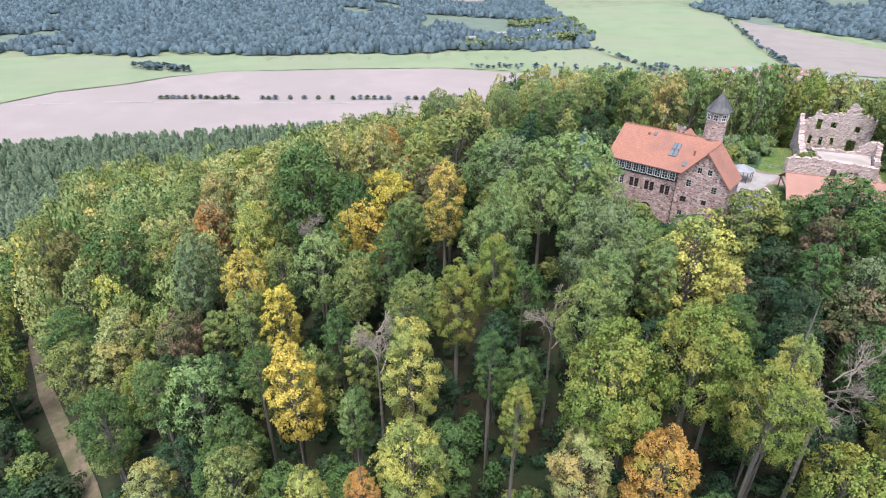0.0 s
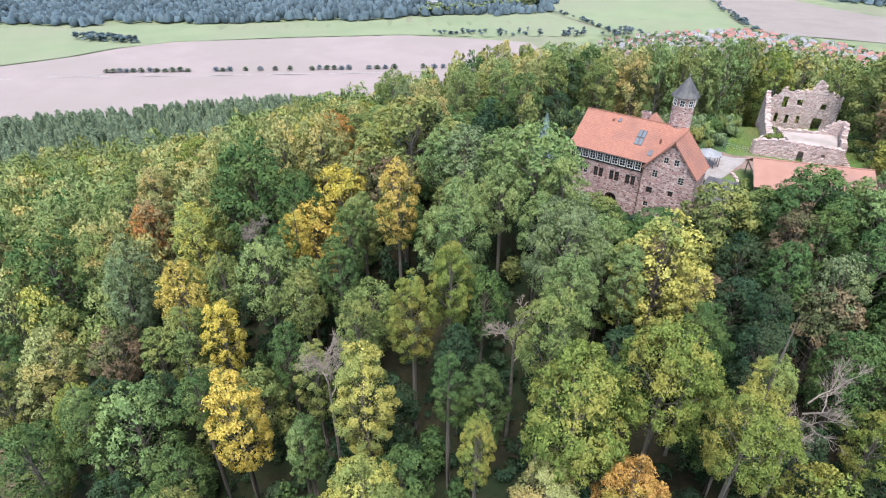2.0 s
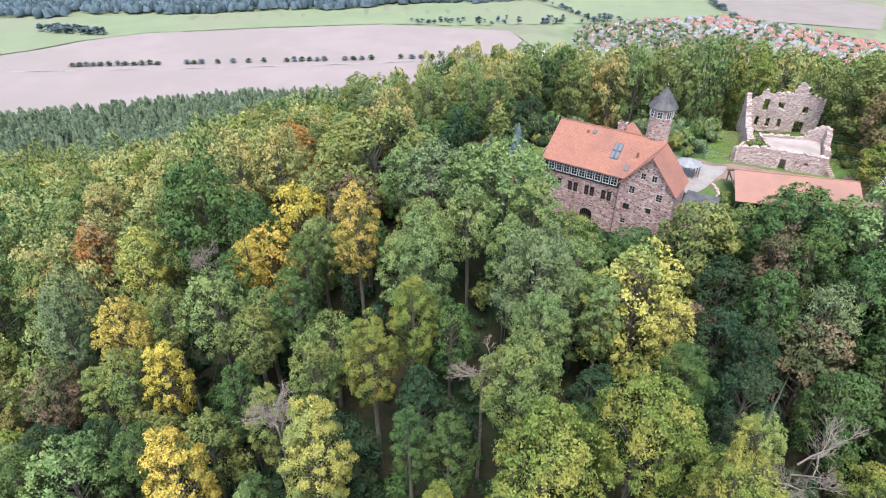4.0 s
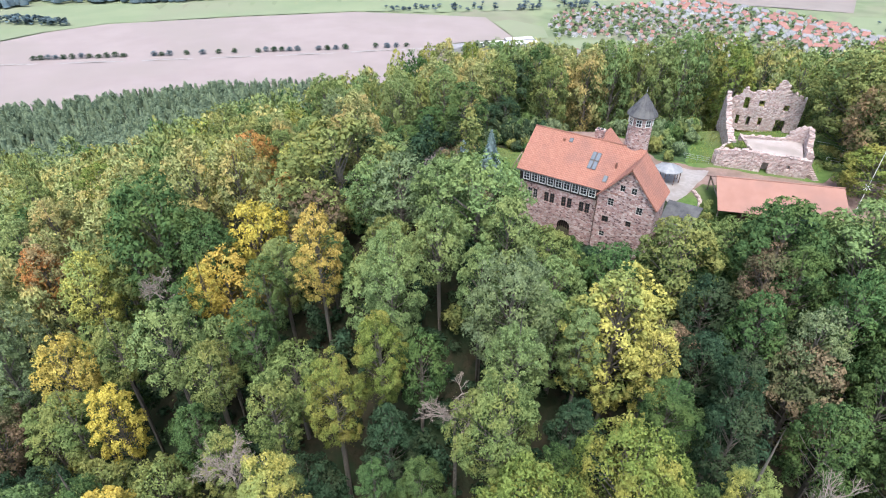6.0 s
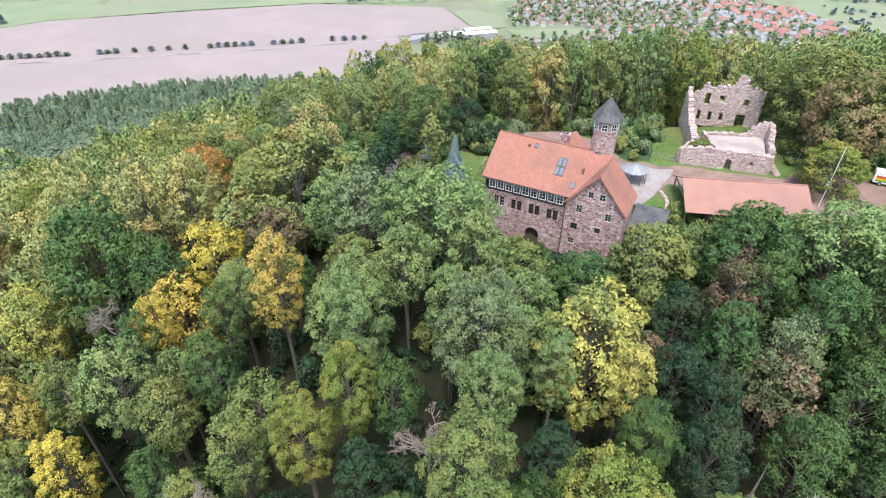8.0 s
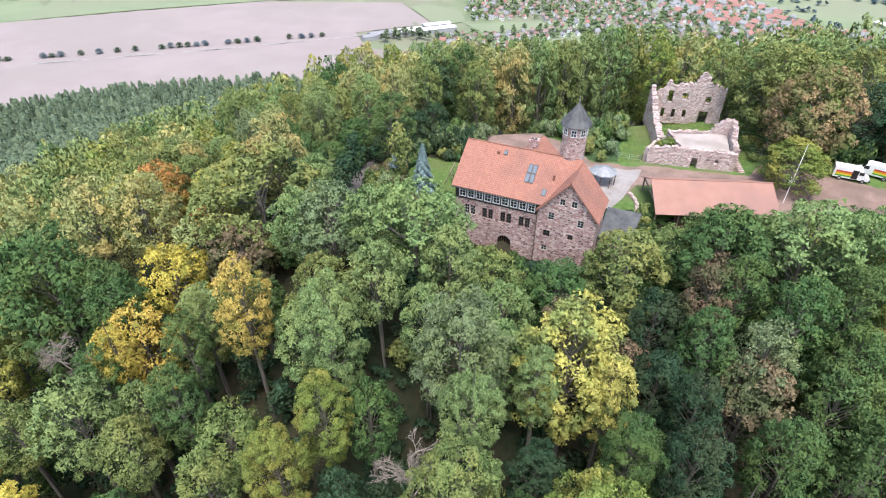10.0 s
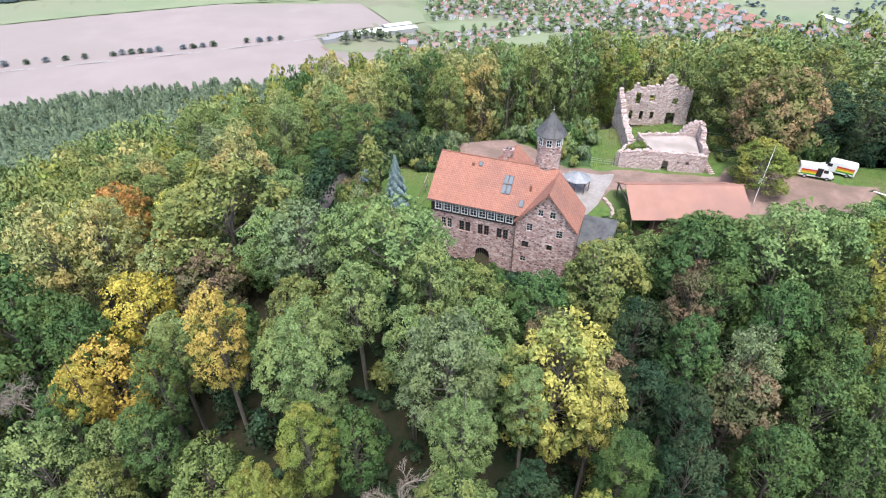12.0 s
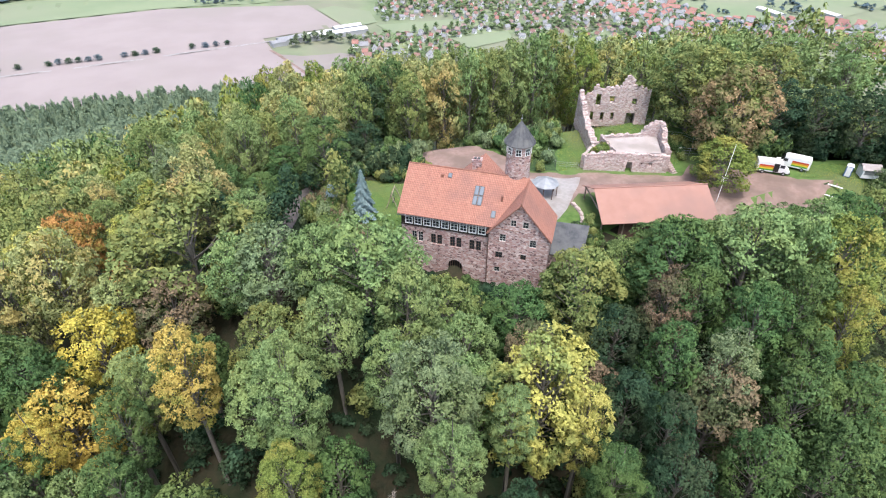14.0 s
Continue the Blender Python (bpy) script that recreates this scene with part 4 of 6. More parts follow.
def conifer_cloud(seed, count=52):
    """A pine's blunt crown on a height of one, thick with needles on top."""
    rg = np.random.default_rng(seed)
    h = rg.random(count) ** 0.8
    a = rg.random(count) * math.tau
    r = np.sqrt(np.maximum(1 - h ** 2.2, 0)) * (0.55 + 0.45 * rg.random(count))
    pos = np.stack([np.cos(a) * r, np.sin(a) * r, 0.45 + 0.53 * h], 1)
    nrm = unit(np.stack([np.cos(a) * r, np.sin(a) * r, 0.5 + h], 1) + rg.normal(size=(count, 3)) * 0.35)
    t = unit(np.cross(nrm, rg.normal(size=(count, 3))))
    b = np.cross(nrm, t)
    s = 0.28 * (0.7 + 0.6 * rg.random(count))[:, None]
    flat = np.array([1, 1, 0.3])
    v = np.stack([pos + t * s * flat, pos - (t * 0.6 - b * 0.7) * s * flat, pos - (t * 0.6 + b * 0.7) * s * flat], 1).reshape(-1, 3)
    return v, np.repeat(unit(nrm + np.array([0, 0, 0.3])), 3, axis=0)


PINES = [conifer_cloud(k, 26) for k in range(4)]


def treetops(name, x, y, z, r, h, material, blunt, m=7):
    """Many rounded treetops in one mesh, each a small uneven dome; blunt sets how full its shoulders are."""
    rings = [(1.0, 0.2), (0.9, 0.58), (0.3 + 0.5 * blunt, 0.88)]
    base = [(q * math.cos(math.tau * (k + 0.5 * i) / m), q * math.sin(math.tau * (k + 0.5 * i) / m), t) for i, (q, t) in enumerate(rings) for k in range(m)] + [(0, 0, 1.0)]
    faces = []
    for i in range(2):
        for k in range(m):
            a, b, c, d = i * m + k, i * m + (k + 1) % m, i * m + m + k, i * m + m + (k + 1) % m
            faces += [(a, b, c), (b, d, c)]
    faces += [(2 * m + k, 2 * m + (k + 1) % m, 3 * m) for k in range(m)]
    base, faces = np.array(base), np.array(faces)
    n = len(x)
    turn = rng.random(n) * math.tau
    ca, sa = (np.cos(turn) * r)[:, None], (np.sin(turn) * r)[:, None]
    wob = 1 + rng.normal(size=(n, len(base))) * 0.2
    v = np.stack([x[:, None] + (base[:, 0] * ca - base[:, 1] * sa) * wob, y[:, None] + (base[:, 0] * sa + base[:, 1] * ca) * wob, z[:, None] + base[:, 2] * h[:, None] * (1 + 0.35 * (wob - 1))], 2)
    f = faces[None] + (np.arange(n) * len(base))[:, None, None]
    return mesh_np(name, v.reshape(-1, 3), f.reshape(-1, 3), material)



def scatter(name, rows, shapes, material, label, category):
    """One joined mesh of many plants: rows of x, y, z, radius, height."""
    vs, ns = [], []
    for x, y, z, r, h in rows:
        s, q = shapes[int(rng.integers(len(shapes)))]
        a = rng.random() * math.tau
        ca, sa = math.cos(a), math.sin(a)
        ns.append(np.stack([q[:, 0] * ca - q[:, 1] * sa, q[:, 0] * sa + q[:, 1] * ca, q[:, 2]], 1))
        ca, sa = ca * r, sa * r
        vs.append(np.stack([x + s[:, 0] * ca - s[:, 1] * sa, y + s[:, 0] * sa + s[:, 1] * ca, z + s[:, 2] * h], 1))
    v = np.concatenate(vs)
    ob = mesh_np(name, v, np.arange(len(v)).reshape(-1, 3), material)
    soften(ob, np.concatenate(ns))
    return tagged(ob, label, category, kind="stuff")


groups = {}
for x, y, h, r, c in far_trees:
    deep = min(0.85 * h, max(2.3 * r, 0.6 * h))
    groups.setdefault((c, 2600 if math.hypot(x - 5, y - 20) < 135 else 1000), []).append((x, y, float(land(x, y)) + h - deep, r * 1.08, deep))
for (c, number), rows in groups.items():
    scatter("woodland", rows, FAR_CROWNS[number], LEAF[c], f"crowded {WORDS[c]} treetops of the {'hillside' if number == 2600 else 'distant hillside'} wood", "woodland")
ch = [tube([(x, y, float(land(x, y)) - 0.5), (x, y, float(land(x, y)) + h * 0.7)], [0.22, 0.1], 5) for x, y, h, r, c in far_trees]
v, f = join(ch)
tagged(mesh_np("woodland_trunks", v, f, BARK), "grey trunks of the distant hillside wood", "trunks", kind="stuff")

# dark pine wood on the lower flank
EDGE = [(-900, 424), (-369, 468), (-244, 494), (-116, 524), (-26, 519), (66, 499), (130, 465), (130, 240), (-60, 200), (-170, 180), (-900, 140)]
rows = []
while len(rows) < 8600:
    px, py = rng.uniform(-640, 130), rng.uniform(190, 525)
    if inside(px, py, EDGE) and not (px > -215 and py < 250):
        s = rng.uniform(0.7, 1.2)
        rows.append((px, py, float(land(px, py)), 2.5 * s * rng.uniform(0.85, 1.25), 12.5 * s ** 0.35))
scatter("pine_wood", rows, PINES, LEAF["conifer"], "dense dark green pine wood above the ploughed field", "pine wood")
px, py, pz, pr, ph = np.array(rows).T
tagged(treetops("pine_crowns", px, py, pz, pr * 0.8, ph * 0.97, LEAF["conifer"], 0.25), "rounded crowns of the pine wood", "pine wood", kind="stuff")

# broadleaf wood on the hidden far flank
rows = []
while len(rows) < 1500:
    px, py = rng.uniform(40, 520), rng.uniform(150, 430)
    if not (px < 195 and py < 222) and math.hypot(px - 110, (py - 110) * 1.0) < 330 and not inside(px, py, EDGE):
        rows.append((px, py, float(land(px, py)), rng.uniform(3.5, 5), rng.uniform(13, 18)))
scatter("woodland", rows, SMALL, LEAF["olive"], "olive treetops on the far flank of the hill", "woodland")

# the wood goes on below the start of the flight
rows = []
while len(rows) < 170:
    px, py = rng.uniform(-120, 150), rng.uniform(-80, 20)
    if all((px - q[0]) ** 2 + (py - q[1]) ** 2 > 60 for q in rows):
        rows.append((px, py, float(land(px, py)), rng.uniform(4, 5.4), rng.uniform(18, 25)))
scatter("woodland", rows[:85], SIMPLE, LEAF["green"], "green treetops on the lower slope", "woodland")
scatter("woodland", rows[85:], SIMPLE, LEAF["olive"], "olive treetops on the lower slope", "woodland")

# undergrowth on the slopes
LOWGROWTH = [simple_crown(60 + k, 110, 0.2, 12) for k in range(4)]
rows, low = [], []
while len(rows) < 2400:
    px, py = rng.uniform(-120, 100), rng.uniform(25, 130)
    if inside(px, py, CLEAR) or near_line(px, py, TRACK) < 3 or inside(px, py, [(6, 102), (31, 98), (34, 131), (20, 131)]):
        continue
    rows.append((px, py, float(land(px, py)) - 0.2, rng.uniform(1.0, 2.2), rng.uniform(1.2, 3.0)))
scatter("undergrowth", rows, LOWGROWTH, LEAF["dark"], "dark green undergrowth between the trunks", "undergrowth")
while len(low) < 300:
    px, py = rng.uniform(-110, 90), rng.uniform(28, 125)
    if inside(px, py, CLEAR) or near_line(px, py, TRACK) < 5:
        continue
    h = rng.uniform(6, 13)
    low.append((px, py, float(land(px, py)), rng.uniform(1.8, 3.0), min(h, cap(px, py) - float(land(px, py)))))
low = [q for q in low if q[4] > 2]
scatter("understorey", low[:90], SIMPLE, LEAF["green"], "young green trees under the tall crowns", "young trees")
scatter("understorey", low[90:130], SIMPLE, LEAF["olive"], "young olive-green trees under the tall crowns", "young trees")
scatter("understorey", low[130:], SIMPLE, LEAF["dark"], "young dark green trees under the tall crowns", "young trees")


# ---- the valley ----
def field_tree(x, y, h, r, colour="wood"):
    t = thing("tree", "small round roadside tree by the farm track", "tree", Matrix.Translation((x, y, float(land(x, y)))), "row of field trees")
    v = SIMPLE[int(rng.integers(4))][0]* np.array([r, r, h]) - np.array([0, 0, 0.24 * h])
    mesh_np("crown", v, np.arange(len(v)).reshape(-1, 3), LEAF[colour], t)
    v, f = tube([(0, 0, -0.3), (0, 0, h * 0.6)], [0.25, 0.15], 5)
    mesh_np("trunk", v, f, BARK, t)


for x in (-322, -315, -308, -301, -294, -285, -276, -269, -260, -252, -244, -236, -206, -199, -191, -174, -158, -142, -126, -102, -94, -86, -78, -70, -62, -40, -31, -22, -12, 20, 32, 42, 53):
    field_tree(x, 644 + 0.4 * math.sin(x) - 0.01 * x, rng.uniform(6.2, 8), rng.uniform(4.2, 5.2), "dark" if rng.random() < 0.7 else "wood")

TINY = []
for k in range(4):
    v, nn = simple_crown(40 + k, 30, 0.6, 9)
    TINY.append((v, unit(nn * 0.5 + np.array([0, 0, 0.8]))))


def wood(name, n, x0, x1, y0, y1, keep, material, label, r=(5, 8), h=(11, 17)):
    rows = []
    guard = 0
    while len(rows) < n and guard < n * 12:
        guard += 1
        px, py = rng.uniform(x0, x1), rng.uniform(y0, y1)
        if keep(px, py):
            rows.append((px, py, float(land(px, py)), rng.uniform(*r), rng.uniform(*h)))
    scatter(name, rows, TINY, material, label, "woodland")


def canopy_sheet(name, x0, x1, y0, y1, cell, keep, label):
    """A closed far wood of domed treetops set close together."""
    gx, gy = np.meshgrid(np.arange(x0, x1, cell), np.arange(y0, y1, cell))
    gx, gy = gx + rng.uniform(-0.4, 0.4, gx.shape) * cell, gy + rng.uniform(-0.4, 0.4, gy.shape) * cell
    ok = keep(gx, gy)
    x, y = gx[ok], gy[ok]
    n = len(x)
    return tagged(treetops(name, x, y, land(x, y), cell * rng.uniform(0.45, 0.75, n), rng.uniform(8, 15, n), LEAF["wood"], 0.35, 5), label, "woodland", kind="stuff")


def ripple(x, y, k):
    return np.sin(x * 0.011 + k) * np.cos(y * 0.013 - k) + 0.5 * np.sin(x * 0.029 - y * 0.017 + 2 * k) + 0.3 * np.sin(x * 0.07 + y * 0.05)


def hills(x, y):
    ok = y > 918 + 0.12 * np.maximum(0, x + 200) + 10 * np.sin(x * 0.03) + 4 * np.sin(x * 0.11)
    ok &= ~((x > -140) & (x < 110) & (y > 1480) & (y < 1640))
    ok &= ~((x > -40) & (x < 230) & (y > 985) & (y < 1300) & (ripple(x, y, 1.0) < 0.35))
    ok &= ~((x < -560) & (y < 1150) & (ripple(x, y, 4.0) < -0.4))
    return ok & (ripple(x * 0.7, y * 0.7, 2.5) > -1.25)


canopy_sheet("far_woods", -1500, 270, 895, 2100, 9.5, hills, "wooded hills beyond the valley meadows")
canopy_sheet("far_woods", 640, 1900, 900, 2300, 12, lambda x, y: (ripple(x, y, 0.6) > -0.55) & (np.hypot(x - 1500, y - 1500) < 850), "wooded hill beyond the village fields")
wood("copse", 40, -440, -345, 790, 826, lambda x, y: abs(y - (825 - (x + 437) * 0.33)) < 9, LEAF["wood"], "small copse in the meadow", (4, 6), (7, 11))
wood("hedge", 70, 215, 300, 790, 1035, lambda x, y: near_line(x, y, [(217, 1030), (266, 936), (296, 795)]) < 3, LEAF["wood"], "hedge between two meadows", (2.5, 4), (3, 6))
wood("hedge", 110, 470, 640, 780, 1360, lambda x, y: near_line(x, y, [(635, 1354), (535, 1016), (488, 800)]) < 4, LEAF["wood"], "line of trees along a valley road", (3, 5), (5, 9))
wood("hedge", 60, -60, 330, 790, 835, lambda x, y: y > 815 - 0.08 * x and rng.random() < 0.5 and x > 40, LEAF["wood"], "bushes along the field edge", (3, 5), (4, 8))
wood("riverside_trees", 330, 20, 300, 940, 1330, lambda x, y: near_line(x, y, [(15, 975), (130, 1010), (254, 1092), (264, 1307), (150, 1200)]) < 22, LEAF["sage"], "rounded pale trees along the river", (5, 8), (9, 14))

wood("meadow_bushes", 160, 545, 860, 455, 700, lambda x, y: noise.noise((x * 0.02, y * 0.02, 4)) > 0.12, LEAF["wood"], "bushes scattered over the sloping meadow", (2.5, 5), (3, 7))

TOWN = [(165, 592), (150, 562), (164, 543), (221, 515), (258, 528), (258, 572), (334, 574), (326, 540), (378, 530), (406, 479), (471, 466), (560, 418), (594, 335), (700, 385), (675, 446), (600, 480), (560, 520), (576, 600), (574, 650), (540, 725), (482, 805), (361, 800), (269, 775), (228, 720), (222, 660), (298, 645), (306, 600), (217, 600), (193, 619)]
WALLS = [mat("house_render_" + n, c, tuple(q * 1.06 for q in c), 1.0, 0.85) for n, c in (("white", (0.66, 0.66, 0.65)), ("cream", (0.42, 0.39, 0.33)), ("grey", (0.32, 0.325, 0.33)))]
ROOFS = [mat("house_roof_" + n, c, tuple(q * 1.15 for q in c), 0.6, 0.8) for n, c in (("red", (0.30, 0.155, 0.13)), ("rust", (0.25, 0.15, 0.13)), ("grey", (0.24, 0.24, 0.25)), ("brown", (0.27, 0.20, 0.18)))]


def house(length, width, eave, ridge, wall_m, roof_m):
    """A village house with a gable roof, a chimney and dark windows along its sides."""
    t = thing("house", "", "house", group="village houses")
    bm = bmesh.new()
    a, b = length / 2, width / 2
    prism(bm, [(-a, -b, -1), (-a, b, -1), (-a, b, eave), (-a, 0, ridge), (-a, -b, eave)], [(a, -b, -1), (a, b, -1), (a, b, eave), (a, 0, ridge), (a, -b, eave)])
    bmesh.ops.recalc_face_normals(bm, faces=bm.faces)
    part("wall", bm, wall_m, t)
    bm = bmesh.new()
    s = (ridge - eave) / b
    for g in (-1, 1):
        slab(bm, (-a - 0.4, 0, ridge + 0.15), (a + 0.4, 0, ridge + 0.15), (a + 0.4, g * (b + 0.5), eave - 0.5 * s + 0.15), (-a - 0.4, g * (b + 0.5), eave - 0.5 * s + 0.15), 0.15)
    roof = part("roof", bm, roof_m, t)
    part("chimney", boxes((a * 0.3, a * 0.3 + 0.7, 0.4, 1.1, eave, ridge + 1.0)), roof_m, roof)
    for g in (-1, 1):
        for k in range(2):
            x = -a + length * (k + 0.5) / 2
            part("window", boxes((x - 0.9, x + 0.9, g * b - 0.03, g * b + 0.03, 1.0, 2.4)), GLASS, t)
        part("window", boxes((g * a - 0.03, g * a + 0.03, -0.6, 0.6, eave * 0.9, eave * 0.9 + 1.2)), GLASS, t)
    return t


KINDS = []
for k in range(9):
    wall_m, roof_m = WALLS[(0, 0, 1, 0, 2, 0, 1, 0, 0)[k]], ROOFS[(0, 1, 2, 2, 3, 0, 1, 2, 3)[k]]
    t = house(7.5 + (k * 1.7) % 4, 6.2 + (k * 0.9) % 2.2, 3.2 + (k % 3) * 1.1, 6.8 + (k % 3) * 1.3, wall_m, roof_m)
    name = f"{('white', 'white', 'cream', 'white', 'grey', 'white', 'cream', 'white', 'white')[k]} village house with a {('red', 'rusty red', 'grey', 'grey', 'brown', 'red', 'rusty red', 'grey', 'brown')[k]} gable roof"
    tagged(t, name)
    KINDS.append(t)
homes = []
tries = 0
while len(homes) < 1150 and tries < 14000:
    tries += 1
    x, y = rng.uniform(165, 800), rng.uniform(290, 830)
    if inside(x, y, TOWN) and all((x - a) ** 2 + (y - b) ** 2 > 10.5 ** 2 for a, b in homes):
        homes.append((x, y))
homes.sort(key=lambda p: math.hypot(p[0] - 160, p[1] - 560))
for i, (x, y) in enumerate(homes[:290]):
    turn = 25 + 90 * int(rng.integers(2)) + rng.normal() * 12 + 30 * math.sin(x * 0.01)
    m = pose(x, y, float(land(x, y)) + 0.1, 0, 0, turn) @ Matrix.Diagonal((0.74, 0.74, 0.78, 1))
    if i < len(KINDS):
        KINDS[i].matrix_basis = m
    else:
        copy_thing(KINDS[int(rng.integers(len(KINDS)))], m)
walls, roofs = bmesh.new(), [bmesh.new(), bmesh.new()]
for i, (x, y) in enumerate(homes[290:]):
    m = pose(x, y, float(land(x, y)), 0, 0, 25 + 90 * (i % 2) + rng.normal() * 12)
    a, b, e, r = rng.uniform(3.2, 5.2), rng.uniform(2.6, 3.6), rng.uniform(2.5, 4.6), rng.uniform(5.4, 7.4)
    prism(walls, [m @ Vector(p) for p in ((-a, -b, -1), (-a, b, -1), (-a, b, e), (-a, 0, r), (-a, -b, e))], [m @ Vector(p) for p in ((a, -b, -1), (a, b, -1), (a, b, e), (a, 0, r), (a, -b, e))])
    for g in (-1, 1):
        prism(roofs[i % 3 == 0], [m @ Vector(p) for p in ((-a - 0.4, 0, r + 0.1), (a + 0.4, 0, r + 0.1), (a + 0.4, g * (b + 0.4), e), (-a - 0.4, g * (b + 0.4), e))], [m @ Vector(p) for p in ((-a - 0.4, 0, r + 0.3), (a + 0.4, 0, r + 0.3), (a + 0.4, g * (b + 0.4), e + 0.2), (-a - 0.4, g * (b + 0.4), e + 0.2))])
for bm in (walls, *roofs):
    bmesh.ops.recalc_face_normals(bm, faces=bm.faces)
tagged(link("far_house_walls", walls, WALLS[0]), "pale walls of the farther village houses", "house walls", kind="stuff")
tagged(link("far_house_roofs", roofs[0], ROOFS[0]), "red roofs of the farther village houses", "house roofs", kind="stuff")
tagged(link("far_house_roofs", roofs[1], ROOFS[2]), "grey roofs of the farther village houses", "house roofs", kind="stuff")
HOMES = np.array(homes)
wood("village_trees", 1500, 150, 800, 285, 840, lambda x, y: inside(x, y, TOWN) and ((HOMES - (x, y)) ** 2).sum(1).min() > 22, LEAF["sage"], "garden trees between the village houses", (2.0, 4.0), (3.5, 7))
wood("village_trees", 40, 100, 200, 570, 640, lambda x, y: near_line(x, y, [(112, 612), (133, 616), (150, 607), (170, 590)]) < 7, LEAF["conifer"], "dark conifers beside the village sheds", (2.4, 3.4), (8, 12))
for x, y in ((237, 606), (250, 606), (262, 606), (279, 603), (285, 601), (295, 602)):
    field_tree(x, y, 11, 3.6, "green")
strip("street", [(170, 560), (250, 600), (330, 590), (450, 530), (600, 430)], 6, 0.7, ASPH, "grey village street", "street", 20)
strip("street", [(240, 720), (330, 680), (400, 620), (450, 530)], 6, 0.75, ASPH, "grey village street", "street", 20)


def hall(x, y, l, w, h, turn, roof_m):
    t = thing("industrial_hall", "long low pale industrial hall at the village edge", "industrial hall", pose(x, y, float(land(x, y)), 0, 0, turn), "industrial halls")
    part("wall", boxes((-l / 2, l / 2, -w / 2, w / 2, -1, h)), WALLS[2], t)
    bm = bmesh.new()
    for g in (-1, 1):
        slab(bm, (-l / 2 - 0.3, 0, h + 1.4), (l / 2 + 0.3, 0, h + 1.4), (l / 2 + 0.3, g * (w / 2 + 0.3), h + 0.1), (-l / 2 - 0.3, g * (w / 2 + 0.3), h + 0.1), 0.15)
    part("roof", bm, roof_m, t)


for row in ((112, 626, 26, 14, 5, 10), (140, 628, 34, 16, 5, 8), (172, 628, 40, 12, 5, 5), (176, 645, 30, 10, 4, 5), (98, 620, 14, 10, 4, 10), (639, 502, 36, 10, 4, 83), (686, 461, 22, 10, 5, 83), (615, 356, 40, 16, 6, 45), (110, 1090, 50, 20, 6, 10), (160, 1120, 60, 24, 6, 5), (60, 1050, 40, 18, 5, 0)):
    hall(*row, ROOFS[0] if row[0] == 615 else WALLS[0] if row[0] > 130 else ROOFS[2])


# ---- castle ----
LOCAL = pose(32.14, 103.59, 0, 0, 0, -40.5)


def window(parent, x0, x1, z0, z1, cols, rws, frame_mat, depth=0.12, inset=0.08, y=0.0, name="window", bar=0.035, edge=0.065):
    """A casement: outer frame, glazing bars and a pane for each light, set back in a wall whose face is at y."""
    w = thing(name, "", "")
    w.parent = parent
    bm = boxes((x0, x0 + edge, y + inset, y + inset + depth, z0, z1), (x1 - edge, x1, y + inset, y + inset + depth, z0, z1),
               (x0 + edge, x1 - edge, y + inset, y + inset + depth, z0, z0 + edge), (x0 + edge, x1 - edge, y + inset, y + inset + depth, z1 - edge, z1))
    part("frame", bm, frame_mat, w)
    gx = [x0 + edge + (x1 - x0 - 2 * edge) * i / cols for i in range(cols + 1)]
    gz = [z0 + edge + (z1 - z0 - 2 * edge) * i / rws for i in range(rws + 1)]
    for g in gx[1:-1]:
        part("glazing_bar", boxes((g - bar / 2, g + bar / 2, y + inset + 0.02, y + inset + 0.08, z0 + edge, z1 - edge)), frame_mat, w)
    for g in gz[1:-1]:
        part("glazing_bar", boxes((x0 + edge, x1 - edge, y + inset + 0.025, y + inset + 0.075, g - bar / 2, g + bar / 2)), frame_mat, w)
    for i in range(cols):
        for j in range(rws):
            part("pane", boxes((gx[i] + 0.01, gx[i + 1] - 0.01, y + inset + 0.05, y + inset + 0.06, gz[j] + 0.01, gz[j + 1] - 0.01)), GLASS, w)
    return w


castle = thing("castle", "red rubble-stone castle house with orange tiled roofs", "castle", LOCAL)
L, D = 13.4, 11.6
RIDGE, EAVE = 11.25, 6.2
# long front: stone below, a timber band of nine white windows above
stone_windows = [(1.55 + 2.97 * i + 0.98 * k, 2.35 + 2.97 * i + 0.98 * k, 1.25, 3.05) for i in range(4) for k in (0, 1)]
arch_hole = (7.25, 9.55, -3.6, -1.15)
part("wall", wall_mesh(L, -9, 4.05, 0.6, stone_windows + [arch_hole]), STONE, castle)
for i, h in enumerate(stone_windows):
    window(castle, *h, 2, 3, PALEWOOD if i < 2 else BROWNWOOD, inset=0.16)
